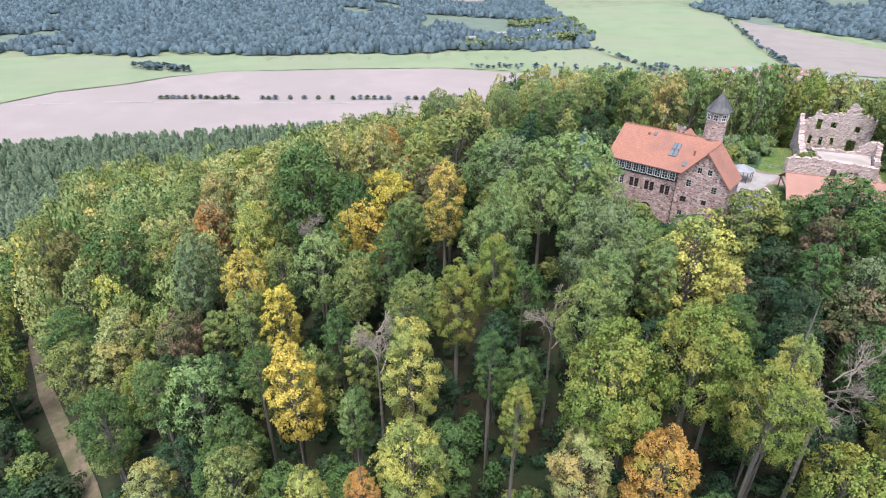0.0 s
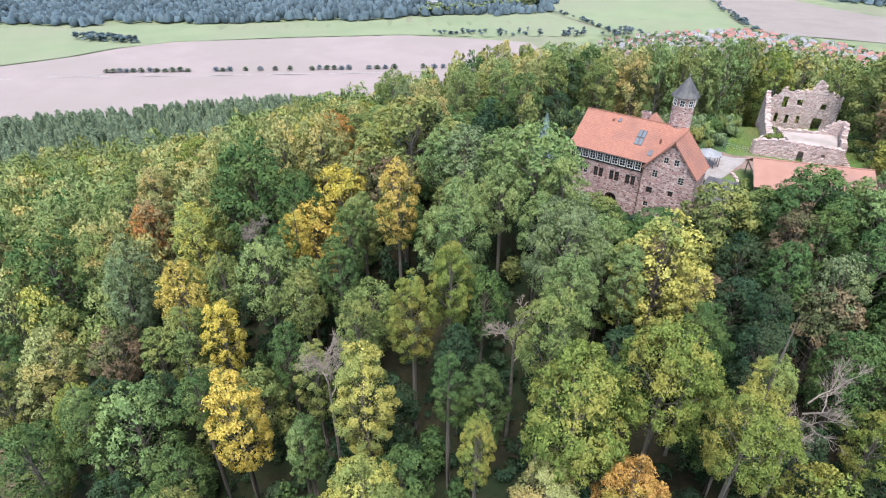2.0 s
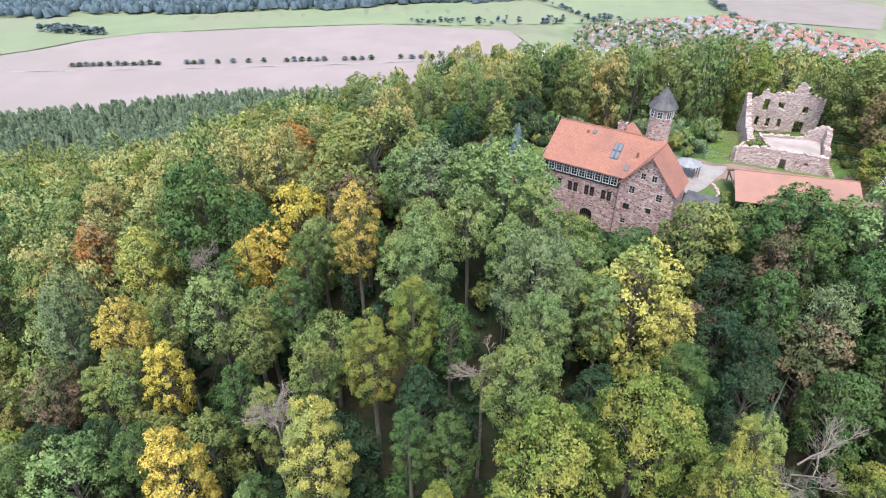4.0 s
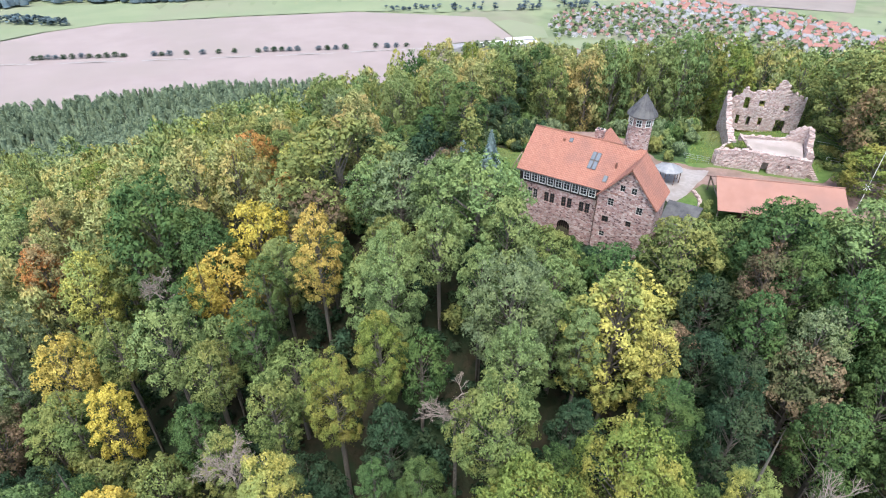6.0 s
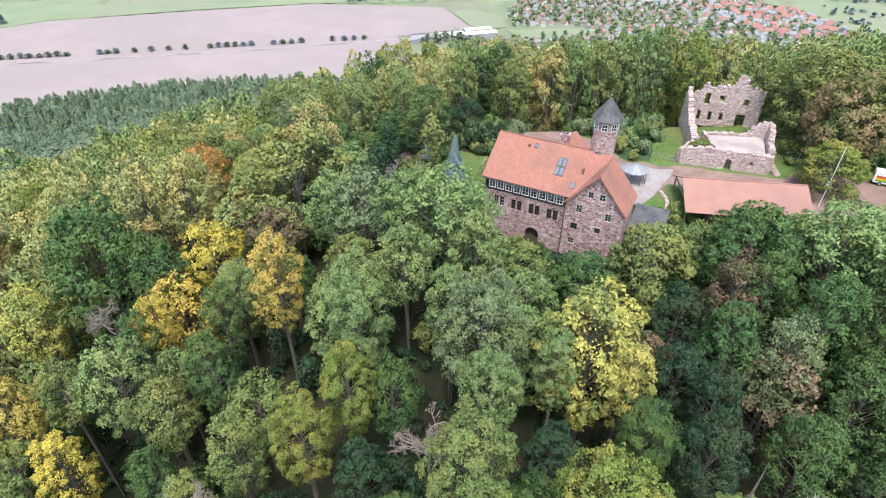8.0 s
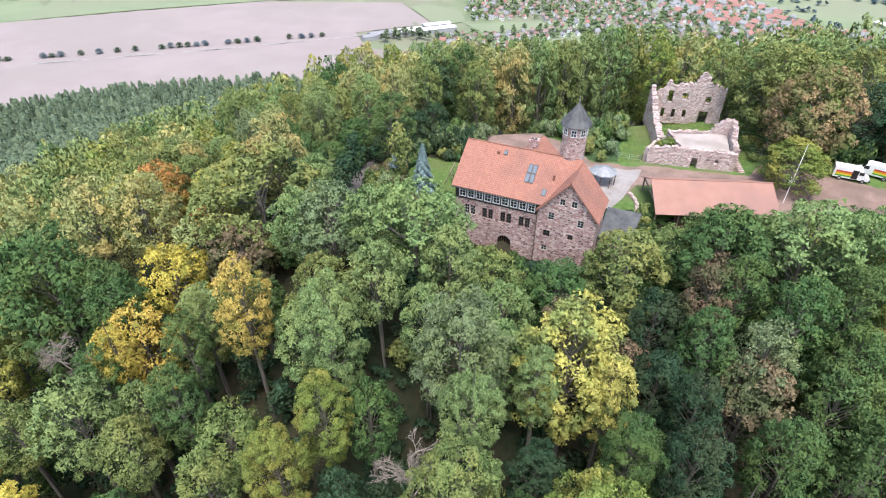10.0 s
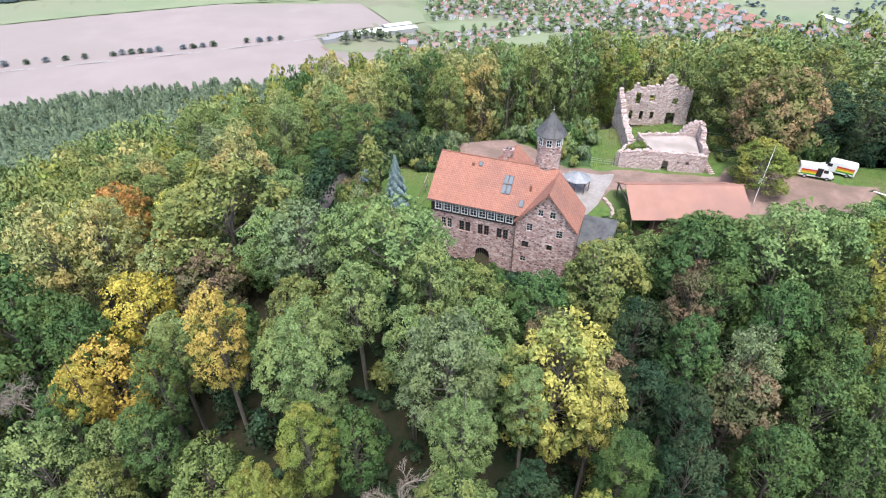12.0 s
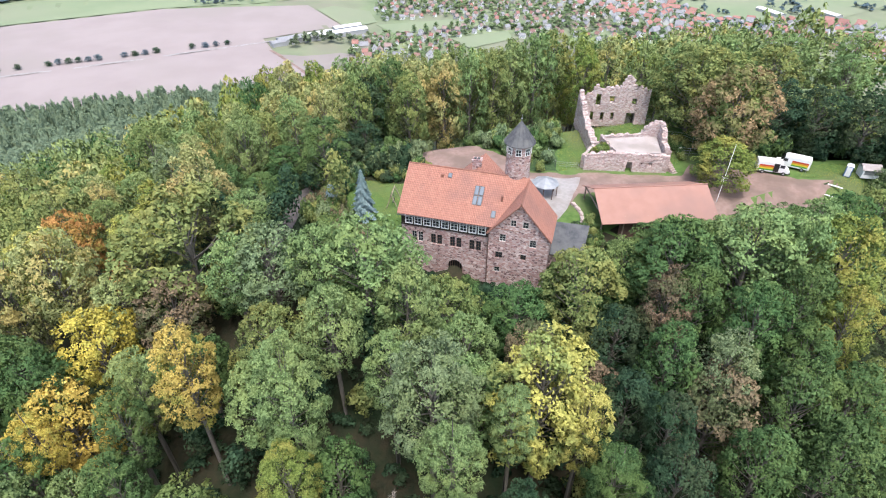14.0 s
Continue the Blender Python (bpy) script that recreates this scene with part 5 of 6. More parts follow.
# arched gateway
bm = bmesh.new()
c, r = 8.4, 1.15
pts = [(c + r * math.cos(math.pi * k / 12), -2.3 + r * math.sin(math.pi * k / 12)) for k in range(13)]
for side, arc in ((1, pts[:7]), (-1, pts[6:])):
    corner = (c + side * r, -1.15)
    poly = [corner] + (arc if side == 1 else arc)
    prism(bm, [(x, 0.0, z) for x, z in poly], [(x, 0.55, z) for x, z in poly])
bmesh.ops.recalc_face_normals(bm, faces=bm.faces)
part("arch_spandrel", bm, STONE, castle)
for k in range(13):
    a0, a1 = math.pi * k / 13 + 0.02, math.pi * (k + 1) / 13 - 0.02
    ring4 = [(c + q * math.cos(a), z, -2.3 + q * math.sin(a)) for z, q, a in ((0, r, a0), (0, r + 0.42, a0), (0, r + 0.42, a1), (0, r, a1))]
    bm = bmesh.new()
    prism(bm, [(x, -0.04, z) for x, _, z in ring4], [(x, 0.1, z) for x, _, z in ring4])
    bmesh.ops.recalc_face_normals(bm, faces=bm.faces)
    part("arch_stone", bm, RUIN, castle)
door = part("gate", boxes((7.25, 9.55, 0.42, 0.5, -3.6, -1.15)), DARKM, castle, "dark recessed gate")
for k in range(6):
    part("bar", boxes((7.5 + 0.36 * k, 7.56 + 0.36 * k, 0.3, 0.36, -3.6, -1.3)), BROWNWOOD, door)
# timber storey
tops = [(0.62 + 1.385 * i, 1.80 + 1.385 * i, 4.32, 6.0) for i in range(9)]
part("timber_wall", wall_mesh(L, 4.054, 6.35, 0.35, tops), TIMBER, castle, "black timber band between white windows")
part("sill_beam", boxes((-0.05, L, -0.1, -0.004, 4.06, 4.26)), TIMBER, castle)
for h in tops:
    window(castle, *h, 2, 3, WHITE, inset=-0.06, edge=0.14, bar=0.06)
# back and left sides
part("wall", boxes((0, L + 4, D - 0.6, D, -6, 6.3)), STONE, castle)
bm = bmesh.new()
prism(bm, [(0, 0.604, -9), (0, D - 0.604, -9), (0, D - 0.604, 6.3), (0, 5.9, 10.95), (0, 0.604, 6.3)], [(0.6, 0.604, -9), (0.6, D - 0.604, -9), (0.6, D - 0.604, 6.3), (0.6, 5.9, 10.95), (0.6, 0.604, 6.3)])
bmesh.ops.recalc_face_normals(bm, faces=bm.faces)
part("gable_wall", bm, STONE, castle)
# main roof
SL = (RIDGE - EAVE) / 6.4
bm = bmesh.new()
slab(bm, (-0.45, -0.55, EAVE), (17.8, -0.55, EAVE), (17.8, 5.85, RIDGE), (-0.45, 5.85, RIDGE), 0.22)
roof_uv(part("roof_slope", bm, TILE, castle))
bm = bmesh.new()
slab(bm, (17.4, 12.25, EAVE), (-0.45, 12.25, EAVE), (-0.45, 5.85, RIDGE), (17.4, 5.85, RIDGE), 0.22)
roof_uv(part("roof_slope", bm, TILE, castle))
for k in range(44):
    bm = bmesh.new()
    rod(bm, (-0.45 + 0.4 * k, 5.85, RIDGE + 0.0), (-0.45 + 0.4 * k + 0.42, 5.85, RIDGE + 0.0), 0.13, 0.12, 8)
    part("ridge_tile", bm, TILE, castle)
part("gutter", boxes((-0.45, 13.2, -0.72, -0.58, EAVE - 0.2, EAVE - 0.1)), SLATE, castle)

# gabled wing towards the slope
W0, W1, WV = 13.42, 22.05, -0.5
WR, WE = 10.85, 5.35
wing_windows = [(16.4, 17.22, 6.8, 7.9), (18.1, 18.95, 6.76, 7.86), (14.95, 15.9, 4.0, 5.3), (19.3, 20.28, 3.7, 5.0), (14.5, 15.55, 1.0, 2.1), (18.2, 19.02, 1.3, 2.25), (14.45, 15.35, -1.65, -0.7)]
bm = wall_mesh(W1 - W0, -10, 11.0, 0.6, [(a - W0, b - W0, c_, d_) for a, b, c_, d_ in wing_windows])
mid = (W1 - W0) / 2
sl = (WR - WE) / (mid + 0.35)
for sgn in (-1, 1):
    bmesh.ops.bisect_plane(bm, geom=bm.verts[:] + bm.edges[:] + bm.faces[:], plane_co=(mid, 0, WR - 0.22), plane_no=Vector((sgn * sl, 0, 1)).normalized(), clear_outer=True)
bmesh.ops.holes_fill(bm, edges=[e for e in bm.edges if e.is_boundary], sides=0)
bmesh.ops.translate(bm, verts=bm.verts, vec=(W0, WV, 0))
bmesh.ops.recalc_face_normals(bm, faces=bm.faces)
part("gable_wall", bm, STONE, castle)
for i, h in enumerate(wing_windows):
    window(castle, *h, 2, 3 if i in (2, 3) else 2, PALEWOOD if i in (0, 1, 2, 3, 6) else BROWNWOOD, inset=0.12, y=WV)
    if i < 6:
        part("lintel", boxes((h[0] - 0.15, h[1] + 0.15, WV - 0.03, WV + 0.12, h[3] + 0.003, h[3] + 0.2)), RUIN, castle)
part("wall", boxes((W1 - 0.6, W1, WV + 0.604, 6.0, -9, WE + 0.1)), STONE, castle)
part("wall", boxes((W0, W0 + 0.45, WV + 0.604, -0.003, -9, WE)), STONE, castle)
bm = bmesh.new()
prism(bm, [(W0 + 4, 5.5, 0), (W1 - 0.604, 5.5, 0), (W1 - 0.604, 5.5, WE), (W0 + mid, 5.5, WR - 0.35), (W0 + 4, 5.5, WR - 0.8)], [(W0 + 4, 6.0, 0), (W1 - 0.604, 6.0, 0), (W1 - 0.604, 6.0, WE), (W0 + mid, 6.0, WR - 0.35), (W0 + 4, 6.0, WR - 0.8)])
bmesh.ops.recalc_face_normals(bm, faces=bm.faces)
part("gable_wall", bm, STONE, castle)
xm = W0 + mid
for sgn in (-1, 1):
    bm = bmesh.new()
    ex = xm + sgn * (mid + 0.35)
    slab(bm, (xm, WV - 0.4, WR), (xm, 6.3, WR), (ex, 6.3, WE), (ex, WV - 0.4, WE), 0.2)
    roof_uv(part("roof_slope", bm, TILE, castle))
for k in range(17):
    bm = bmesh.new()
    rod(bm, (xm, WV - 0.4 + 0.4 * k, WR), (xm, WV - 0.4 + 0.4 * k + 0.42, WR), 0.13, 0.12, 8)
    part("ridge_tile", bm, TILE, castle)
bm = bmesh.new()
rod(bm, (13.36, -0.62, -4), (13.36, -0.62, 5.9), 0.06)
part("downpipe", bm, BROWNWOOD, castle)
# rear wing and chimney
bm = bmesh.new()
slab(bm, (9.6, 6.2, 10.3), (9.6, 13.8, 10.3), (14.2, 13.8, 6.0), (14.2, 6.2, 6.0), 0.2)
roof_uv(part("roof_slope", bm, TILE, castle))
bm = bmesh.new()
slab(bm, (9.6, 6.2, 10.3), (9.6, 13.8, 10.3), (5.4, 13.8, 6.4), (5.4, 6.2, 6.4), 0.2)
roof_uv(part("roof_slope", bm, TILE, castle))
bm = bmesh.new()
prism(bm, [(5.7, 12.9, -3), (13.9, 12.9, -3), (13.9, 12.9, 6.2), (9.6, 12.9, 10.0), (5.7, 12.9, 6.4)], [(5.7, 13.4, -3), (13.9, 13.4, -3), (13.9, 13.4, 6.2), (9.6, 13.4, 10.0), (5.7, 13.4, 6.4)])
bmesh.ops.recalc_face_normals(bm, faces=bm.faces)
part("gable_wall", bm, STONE, castle)
chimney = part("chimney", boxes((8.55, 9.85, 9.0, 9.9, 7, 11.3), (8.47, 9.93, 8.92, 9.98, 11.0, 11.15)), STONE, castle)
part("chimney_cap", boxes((8.45, 9.95, 8.9, 10.0, 11.3, 11.42)), STONE, chimney)
part("chimney_pot", boxes((8.75, 9.1, 9.25, 9.6, 11.424, 11.62), (9.3, 9.65, 9.25, 9.6, 11.424, 11.62)), SLATE, chimney)


def on_slope(u, v):
    """Height of the main roof's near slope."""
    return EAVE + (v + 0.55) * SL


def rooflight(u0, u1, v0, v1, name="rooflight"):
    w = thing(name, "", "")
    w.parent = castle
    up = Vector((0, -SL, 1)).normalized()
    for nm, m, lift, inset in (("frame", SLATE, 0.10, 0.0), ("pane", ZINC, 0.13, 0.09)):
        bm = bmesh.new()
        q = [Vector((a, b, on_slope(a, b))) + up * lift for a, b in ((u0 + inset, v0 + inset), (u1 - inset, v0 + inset), (u1 - inset, v1 - inset), (u0 + inset, v1 - inset))]
        slab(bm, *q, 0.12)
        part(nm, bm, GLASSY if nm == "pane" else m, w)


GLASSY = mat("sky_lit_glass", (0.105, 0.135, 0.165), (0.14, 0.17, 0.20), 0.8, 0.1, spec=0.7)
for a, b in ((0, 0), (0.72, 0), (0, 1), (0.72, 1)):
    rooflight(10.25 + a, 10.93 + a, 1.75 + 1.2 * b, 2.9 + 1.2 * b)
rooflight(13.3, 13.95, 0.55, 1.4)
rooflight(5.9, 6.5, 4.6, 5.2)
part("vent", boxes((4.9, 5.3, 4.5, 4.9, 9.8, 10.7)), TILE, castle)
part("vent", boxes((14.3, 14.6, 2.6, 2.9, 8.5, 9.6)), TILE, castle)
# round stair tower
TX, TY, TR = 15.7, 7.2, 1.74
tower = thing("tower", "", "")
tower.parent = castle
bm = bmesh.new()
lathe(bm, TX, TY, [(1.9, -4), (1.82, 6), (TR, 13.9), (TR + 0.05, 14.0)], 32)
part("tower_wall", bm, STONE, tower)
bm = bmesh.new()
lathe(bm, TX, TY, [(TR - 0.02, 14.004), (TR - 0.02, 16.35)], 32)
part("tower_top", bm, STONE, tower)
bm = bmesh.new()
lathe(bm, TX, TY, [(2.25, 16.1), (2.25, 16.18), (1.12, 17.75), (0.03, 19.3), (0.02, 19.35)], 16)
tower_roof = part("tower_roof", bm, SLATE, tower)
for k in range(16):
    a = math.tau * k / 16
    bm = bmesh.new()
    rod(bm, (TX + 2.25 * math.cos(a), TY + 2.25 * math.sin(a), 16.2), (TX, TY, 19.32), 0.035, 0.02, 4)
    part("roof_rib", bm, SLATE, tower_roof)
bm = bmesh.new()
rod(bm, (TX, TY, 19.3), (TX, TY, 20.2), 0.03)
bmesh.ops.create_uvsphere(bm, u_segments=8, v_segments=6, radius=0.1, matrix=Matrix.Translation((TX, TY, 19.6)))
part("finial", bm, STEEL, tower)
for k in range(8):
    a = math.tau * (k + 0.13) / 8
    w = thing("window", "", "")
    w.parent = tower
    w.matrix_basis = pose(TX, TY, 0, 0, 0, math.degrees(a)) @ pose(0, -TR, 0)
    part("frame", boxes((-0.42, -0.33, -0.06, 0.1, 14.65, 15.75), (0.33, 0.42, -0.06, 0.1, 14.65, 15.75), (-0.33, 0.33, -0.06, 0.1, 14.65, 14.74), (-0.33, 0.33, -0.06, 0.1, 15.66, 15.75), (-0.03, 0.03, -0.05, 0.1, 14.74, 15.66), (-0.33, 0.33, -0.045, 0.09, 15.17, 15.23)), WHITE, w)
    part("pane", boxes((-0.33, 0.33, -0.02, 0.02, 14.74, 15.66)), GLASS, w)


# ---- outbuildings and yard ----
annex = thing("annex", "low stone annex with dark felt roof beside the castle", "annex", LOCAL)
bm = bmesh.new()
slab(bm, (22.1, 2.6, 0.9), (26.9, 2.9, 0.9), (27.3, 9.2, 2.6), (22.1, 9.0, 2.6), 0.18)
annex_roof = part("roof", bm, FELT, annex)
for k in range(7):
    bm = bmesh.new()
    q = k / 6
    rod(bm, (22.15 + 4.7 * q, 2.6 + 0.3 * q, 0.93), (22.15 + 5.1 * q, 9.0 + 0.2 * q, 2.63), 0.035, 0.035, 4)
    part("seam", bm, FELT, annex_roof)
part("wall", boxes((22.1, 26.6, 3.2, 3.6, -7, 0.75)), STONE, annex)
part("wall", boxes((26.2, 26.6, 3.604, 9.0, -6, 1.0)), STONE, annex)

pavilion = thing("pavilion", "small open pavilion with faceted grey metal roof", "pavilion", LOCAL @ pose(18.9, 22.2, -0.8))
bm = bmesh.new()
lathe(bm, 0, 0, [(2.45, 2.4), (2.45, 2.5), (0.05, 3.5)], 8)
part("roof", bm, ZINC, pavilion)
for k in range(8):
    a = math.tau * k / 8
    bm = bmesh.new()
    rod(bm, (2.1 * math.cos(a), 2.1 * math.sin(a), 0), (2.1 * math.cos(a), 2.1 * math.sin(a), 2.45), 0.07)
    part("post", bm, BROWNWOOD, pavilion)

barn = thing("open_shed", "long open shed with a salmon-pink sheet roof", "shed", pose(73.3, 96.2, -0.9, 0, 0, -20.5))
HL, HW = 9.6, 5.5
for sgn in (-1, 1):
    bm = bmesh.new()
    hw = HW + 0.7 * (sgn < 0)
    slab(bm, (-HL, 0, 5.2), (HL, 0, 5.2), (HL, sgn * hw, 5.2 - hw * 0.473), (-HL, sgn * hw, 5.2 - hw * 0.473), 0.12)
    roof_uv(part("roof_slope", bm, SHEET, barn))
bm = bmesh.new()
rod(bm, (-HL, 0, 5.22), (HL, 0, 5.22), 0.12, 0.12, 8)
part("ridge_cap", bm, SHEET, barn)
for k in range(6):
    for sgn in (-1, 1):
        x = -HL + 0.5 + (2 * HL - 1) * k / 5
        part("post", boxes((x - 0.1, x + 0.1, sgn * 4.9 - 0.1, sgn * 4.9 + 0.1, -6 if sgn < 0 else -0.3, 2.85)), WOOD, barn)
for k in range(6):
    x = -HL + 0.5 + (2 * HL - 1) * k / 5
    part("tie_beam", boxes((x - 0.08, x + 0.08, -4.8, 4.8, 2.5, 2.7)), WOOD, barn)
part("back_wall", boxes((-HL + 3.5, HL - 0.7, -4.85, -4.75, -5, 2.2)), BROWNWOOD, barn)

# the ruin
TERR = mat("terrace_gravel", (0.36, 0.31, 0.29), (0.42, 0.37, 0.345), 1.2, 0.95, 0.3, 8, c=(0.30, 0.26, 0.235), big=0.3)
ruin = thing("ruin", "roofless ruined stone hall with broken walls", "ruin")


def ragged_wall(name, a, b, base, tops, holes, thick=1.0, seed=1, material=RUIN):
    """A broken wall from a to b: its crown steps up and down by the heights in tops, with holes (x0, x1, z0, z1) through it."""
    a, b = Vector((*a, 0)), Vector((*b, 0))
    length = (b - a).length
    rg = np.random.default_rng(seed)
    cell = 0.36
    n, high = max(2, int(length / cell)), int((max(tops) + 0.6 - base) / cell) + 1
    dx = length / n
    rough = rg.normal(size=n + 3)
    crest = np.interp(np.arange(n + 1) / n, np.linspace(0, 1, len(tops)), tops) + (rough[:-2] + rough[1:-1] + 0.7 * rg.normal(size=n + 1)) * (0.2 if max(tops) > 4 else 0.08)
    prof = np.maximum(crest[:-1], crest[1:])
    solid = np.zeros((n + 2, high + 2), bool)
    for i in range(n):
        for j in range(high):
            x, z = (i + 0.5) * dx, base + (j + 0.5) * cell
            solid[i + 1, j + 1] = z - 0.5 * cell < prof[i] and not any(h[0] < x < h[1] and h[2] < z < h[3] for h in holes)
    bm = bmesh.new()
    cache = {}

    def v(i, j, s):
        if (i, j, s) not in cache:
            e = rg.normal(size=3) * 0.045
            z = min(base + j * cell, max(crest[i], base + (j - 1) * cell + 0.04) + 0.12 * s * (rough[i] > 0))
            cache[i, j, s] = bm.verts.new((i * dx + e[0], s * thick / 2 * (1 - 0.02 * j) + e[1], z + e[2]))
        return cache[i, j, s]

    for i in range(n):
        for j in range(high):
            if not solid[i + 1, j + 1]:
                continue
            bm.faces.new((v(i, j, -1), v(i + 1, j, -1), v(i + 1, j + 1, -1), v(i, j + 1, -1)))
            bm.faces.new((v(i, j + 1, 1), v(i + 1, j + 1, 1), v(i + 1, j, 1), v(i, j, 1)))
            for di, dj, p, q in ((-1, 0, (i, j + 1), (i, j)), (1, 0, (i + 1, j), (i + 1, j + 1)), (0, -1, (i, j), (i + 1, j)), (0, 1, (i + 1, j + 1), (i, j + 1))):
                if not solid[i + 1 + di, j + 1 + dj]:
                    bm.faces.new((v(*q, -1), v(*p, -1), v(*p, 1), v(*q, 1)))
    bmesh.ops.recalc_face_normals(bm, faces=bm.faces)
    ob = part(name, bm, material, ruin)
    ob.matrix_basis = Matrix.Translation(a) @ Matrix.Rotation(math.atan2(b.y - a.y, b.x - a.x), 4, "Z")
    return ob


ragged_wall("wall", (85.0, 132.0), (97.6, 124.6), -1.5, [3.2, 6.0, 7.0, 7.2, 7.1, 7.1, 10.2, 7.8, 7.3, 6.6], [(3.2, 4.3, 3.0, 5.6), (6.3, 7.2, 3.9, 5.5), (2.4, 3.4, -0.4, 1.9), (4.6, 5.6, -0.4, 1.9), (6.8, 7.6, -0.2, 1.7), (10.9, 12.2, 3.6, 5.0), (10.4, 12.0, -1.4, 1.6)], 1.1, 3)
ragged_wall("wall", (85.0, 132.0), (77.6, 116.0), -1.5, [6.6, 4.8, 3.4, 2.6, 2.2, 2.0], [], 1.5, 4)
ragged_wall("wall", (72.9, 113.2), (86.4, 105.6), -2.0, [2.3, 2.7, 2.9, 3.0, 2.9, 3.0, 2.9, 2.8], [(8.0, 9.1, -1.2, 1.3), (12.0, 12.5, 0.6, 1.3), (10.3, 10.7, 0.7, 1.2)], 0.9, 5)
ragged_wall("wall", (86.3, 106.0), (91.2, 113.6), -1.5, [2.9, 3.1, 3.6, 4.9, 5.6], [], 1.5, 6)
ragged_wall("wall", (79.8, 117.6), (90.6, 113.8), -1.5, [3.0, 3.0, 3.1, 3.4], [], 0.6, 7)
ragged_wall("wall", (78.3, 111.4), (79.8, 117.4), -1.5, [2.9, 3.0, 3.1], [], 0.6, 11)
ragged_wall("wall", (72.9, 113.6), (77.5, 116.2), -1.5, [2.2, 2.0, 1.8], [], 0.9, 8)
ragged_wall("wall", (91.0, 113.4), (88.2, 115.6), -1.5, [5.6, 4.9, 3.0], [], 2.3, 9)
ragged_wall("wall", (91.0, 113.4), (93.2, 117.0), -1.5, [5.5, 4.4, 2.4], [], 2.2, 10)
bm = bmesh.new()
prism(bm, [(78.6, 111.3, -1.2), (86.0, 107.2, -1.2), (90.3, 113.5, -1.2), (80.0, 117.1, -1.2)], [(78.6, 111.3, 2.5), (86.0, 107.2, 2.5), (90.3, 113.5, 2.5), (80.0, 117.1, 2.5)])
part("terrace", bm, TERR, ruin, "pale levelled terrace inside the ruin")
bm = bmesh.new()
prism(bm, [(73.3, 113.6, -1.2), (78.0, 111.0, -1.2), (79.3, 116.6, -1.2), (77.6, 115.9, -1.2)], [(73.3, 113.6, 2.0), (78.0, 111.0, 2.3), (79.3, 116.6, 2.2), (77.6, 115.9, 1.9)])
bmesh.ops.recalc_face_normals(bm, faces=bm.faces)
part("overgrown_ledge", bm, GRASS, ruin, "weedy earth filling behind the low wall")
for k in range(11):
    part("step", boxes((87.2 - 0.1 * k, 88.3 - 0.1 * k, 104.4 + 0.3 * k, 104.7 + 0.3 * k, -1.4, -0.75 + 0.3 * k)), RUIN, ruin)


# two delivery vans
def van(m, stripes):
    t = thing("van", "white panel van with rainbow stripes on its side" if stripes else "white panel van with a coloured side", "van", m, "vans in the yard")
    bm = bmesh.new()
    side = [(-2.9, 0.45), (2.75, 0.45), (2.85, 0.95), (2.1, 1.25), (1.45, 2.35), (1.1, 2.5), (-2.85, 2.5), (-2.95, 2.3)]
    prism(bm, [(x, -1.0, z) for x, z in side], [(x, 1.0, z) for x, z in side])
    bmesh.ops.recalc_face_normals(bm, faces=bm.faces)
    bmesh.ops.bevel(bm, geom=bm.edges[:], offset=0.07, segments=2, affect="EDGES")
    body = part("body", bm, WHITE, t)
    for i, col in enumerate(STRIPES):
        part("stripe", boxes((-2.6, 0.2, -1.012, -1.0, 0.75 + 0.27 * i, 1.02 + 0.27 * i)), col, body)
        part("stripe", boxes((-2.6, 0.2, 1.0, 1.012, 0.75 + 0.27 * i, 1.02 + 0.27 * i)), col, body)
    for sgn in (-1, 1):
        part("side_window", boxes((0.95, 1.75, sgn * 1.006 - 0.006, sgn * 1.006 + 0.006, 1.45, 2.05)), GLASS, body)
    if stripes:
        part("open_doorway", boxes((-0.1, 0.85, -1.03, -1.013, 0.6, 2.25)), DARKM, body)
    bm = bmesh.new()
    slab(bm, (1.52, -0.85, 2.28), (1.52, 0.85, 2.28), (2.1, 0.85, 1.31), (2.1, -0.85, 1.31), 0.03)
    part("windscreen", bm, GLASS, body)
    part("bumper", boxes((2.7, 2.95, -0.95, 0.95, 0.35, 0.65)), RUBBER, t)
    for sgn in (-1, 1):
        part("headlight", boxes((2.78, 2.88, sgn * 0.75 - 0.14, sgn * 0.75 + 0.14, 0.75, 0.93)), GLASSY, t)
        for x in (-1.75, 1.85):
            w = thing("wheel", "", "")
            w.parent = t
            w.matrix_basis = pose(x, sgn * 0.95, 0.36, 90, 0, 0)
            for nm, r, dd, mm in (("tyre", 0.36, 0.11, RUBBER), ("rim", 0.21, 0.125, STEEL)):
                bm = bmesh.new()
                lathe(bm, 0, 0, [(r * 0.94, -dd), (r, -dd + 0.03), (r, dd - 0.03), (r * 0.94, dd)], 16)
                part(nm, bm, mm, w)
    return t


STRIPES = [mat("stripe_" + n, c, tuple(q * 1.1 for q in c), 2, 0.45) for n, c in (("green", (0.08, 0.30, 0.05)), ("yellow", (0.62, 0.52, 0.04)), ("orange", (0.60, 0.24, 0.03)), ("red", (0.45, 0.05, 0.04)))]
van(pose(104.6, 97.2, -0.72, 0, 0, -42), True)
van(pose(109.6, 96.9, -0.72, 0, 0, 125), False)


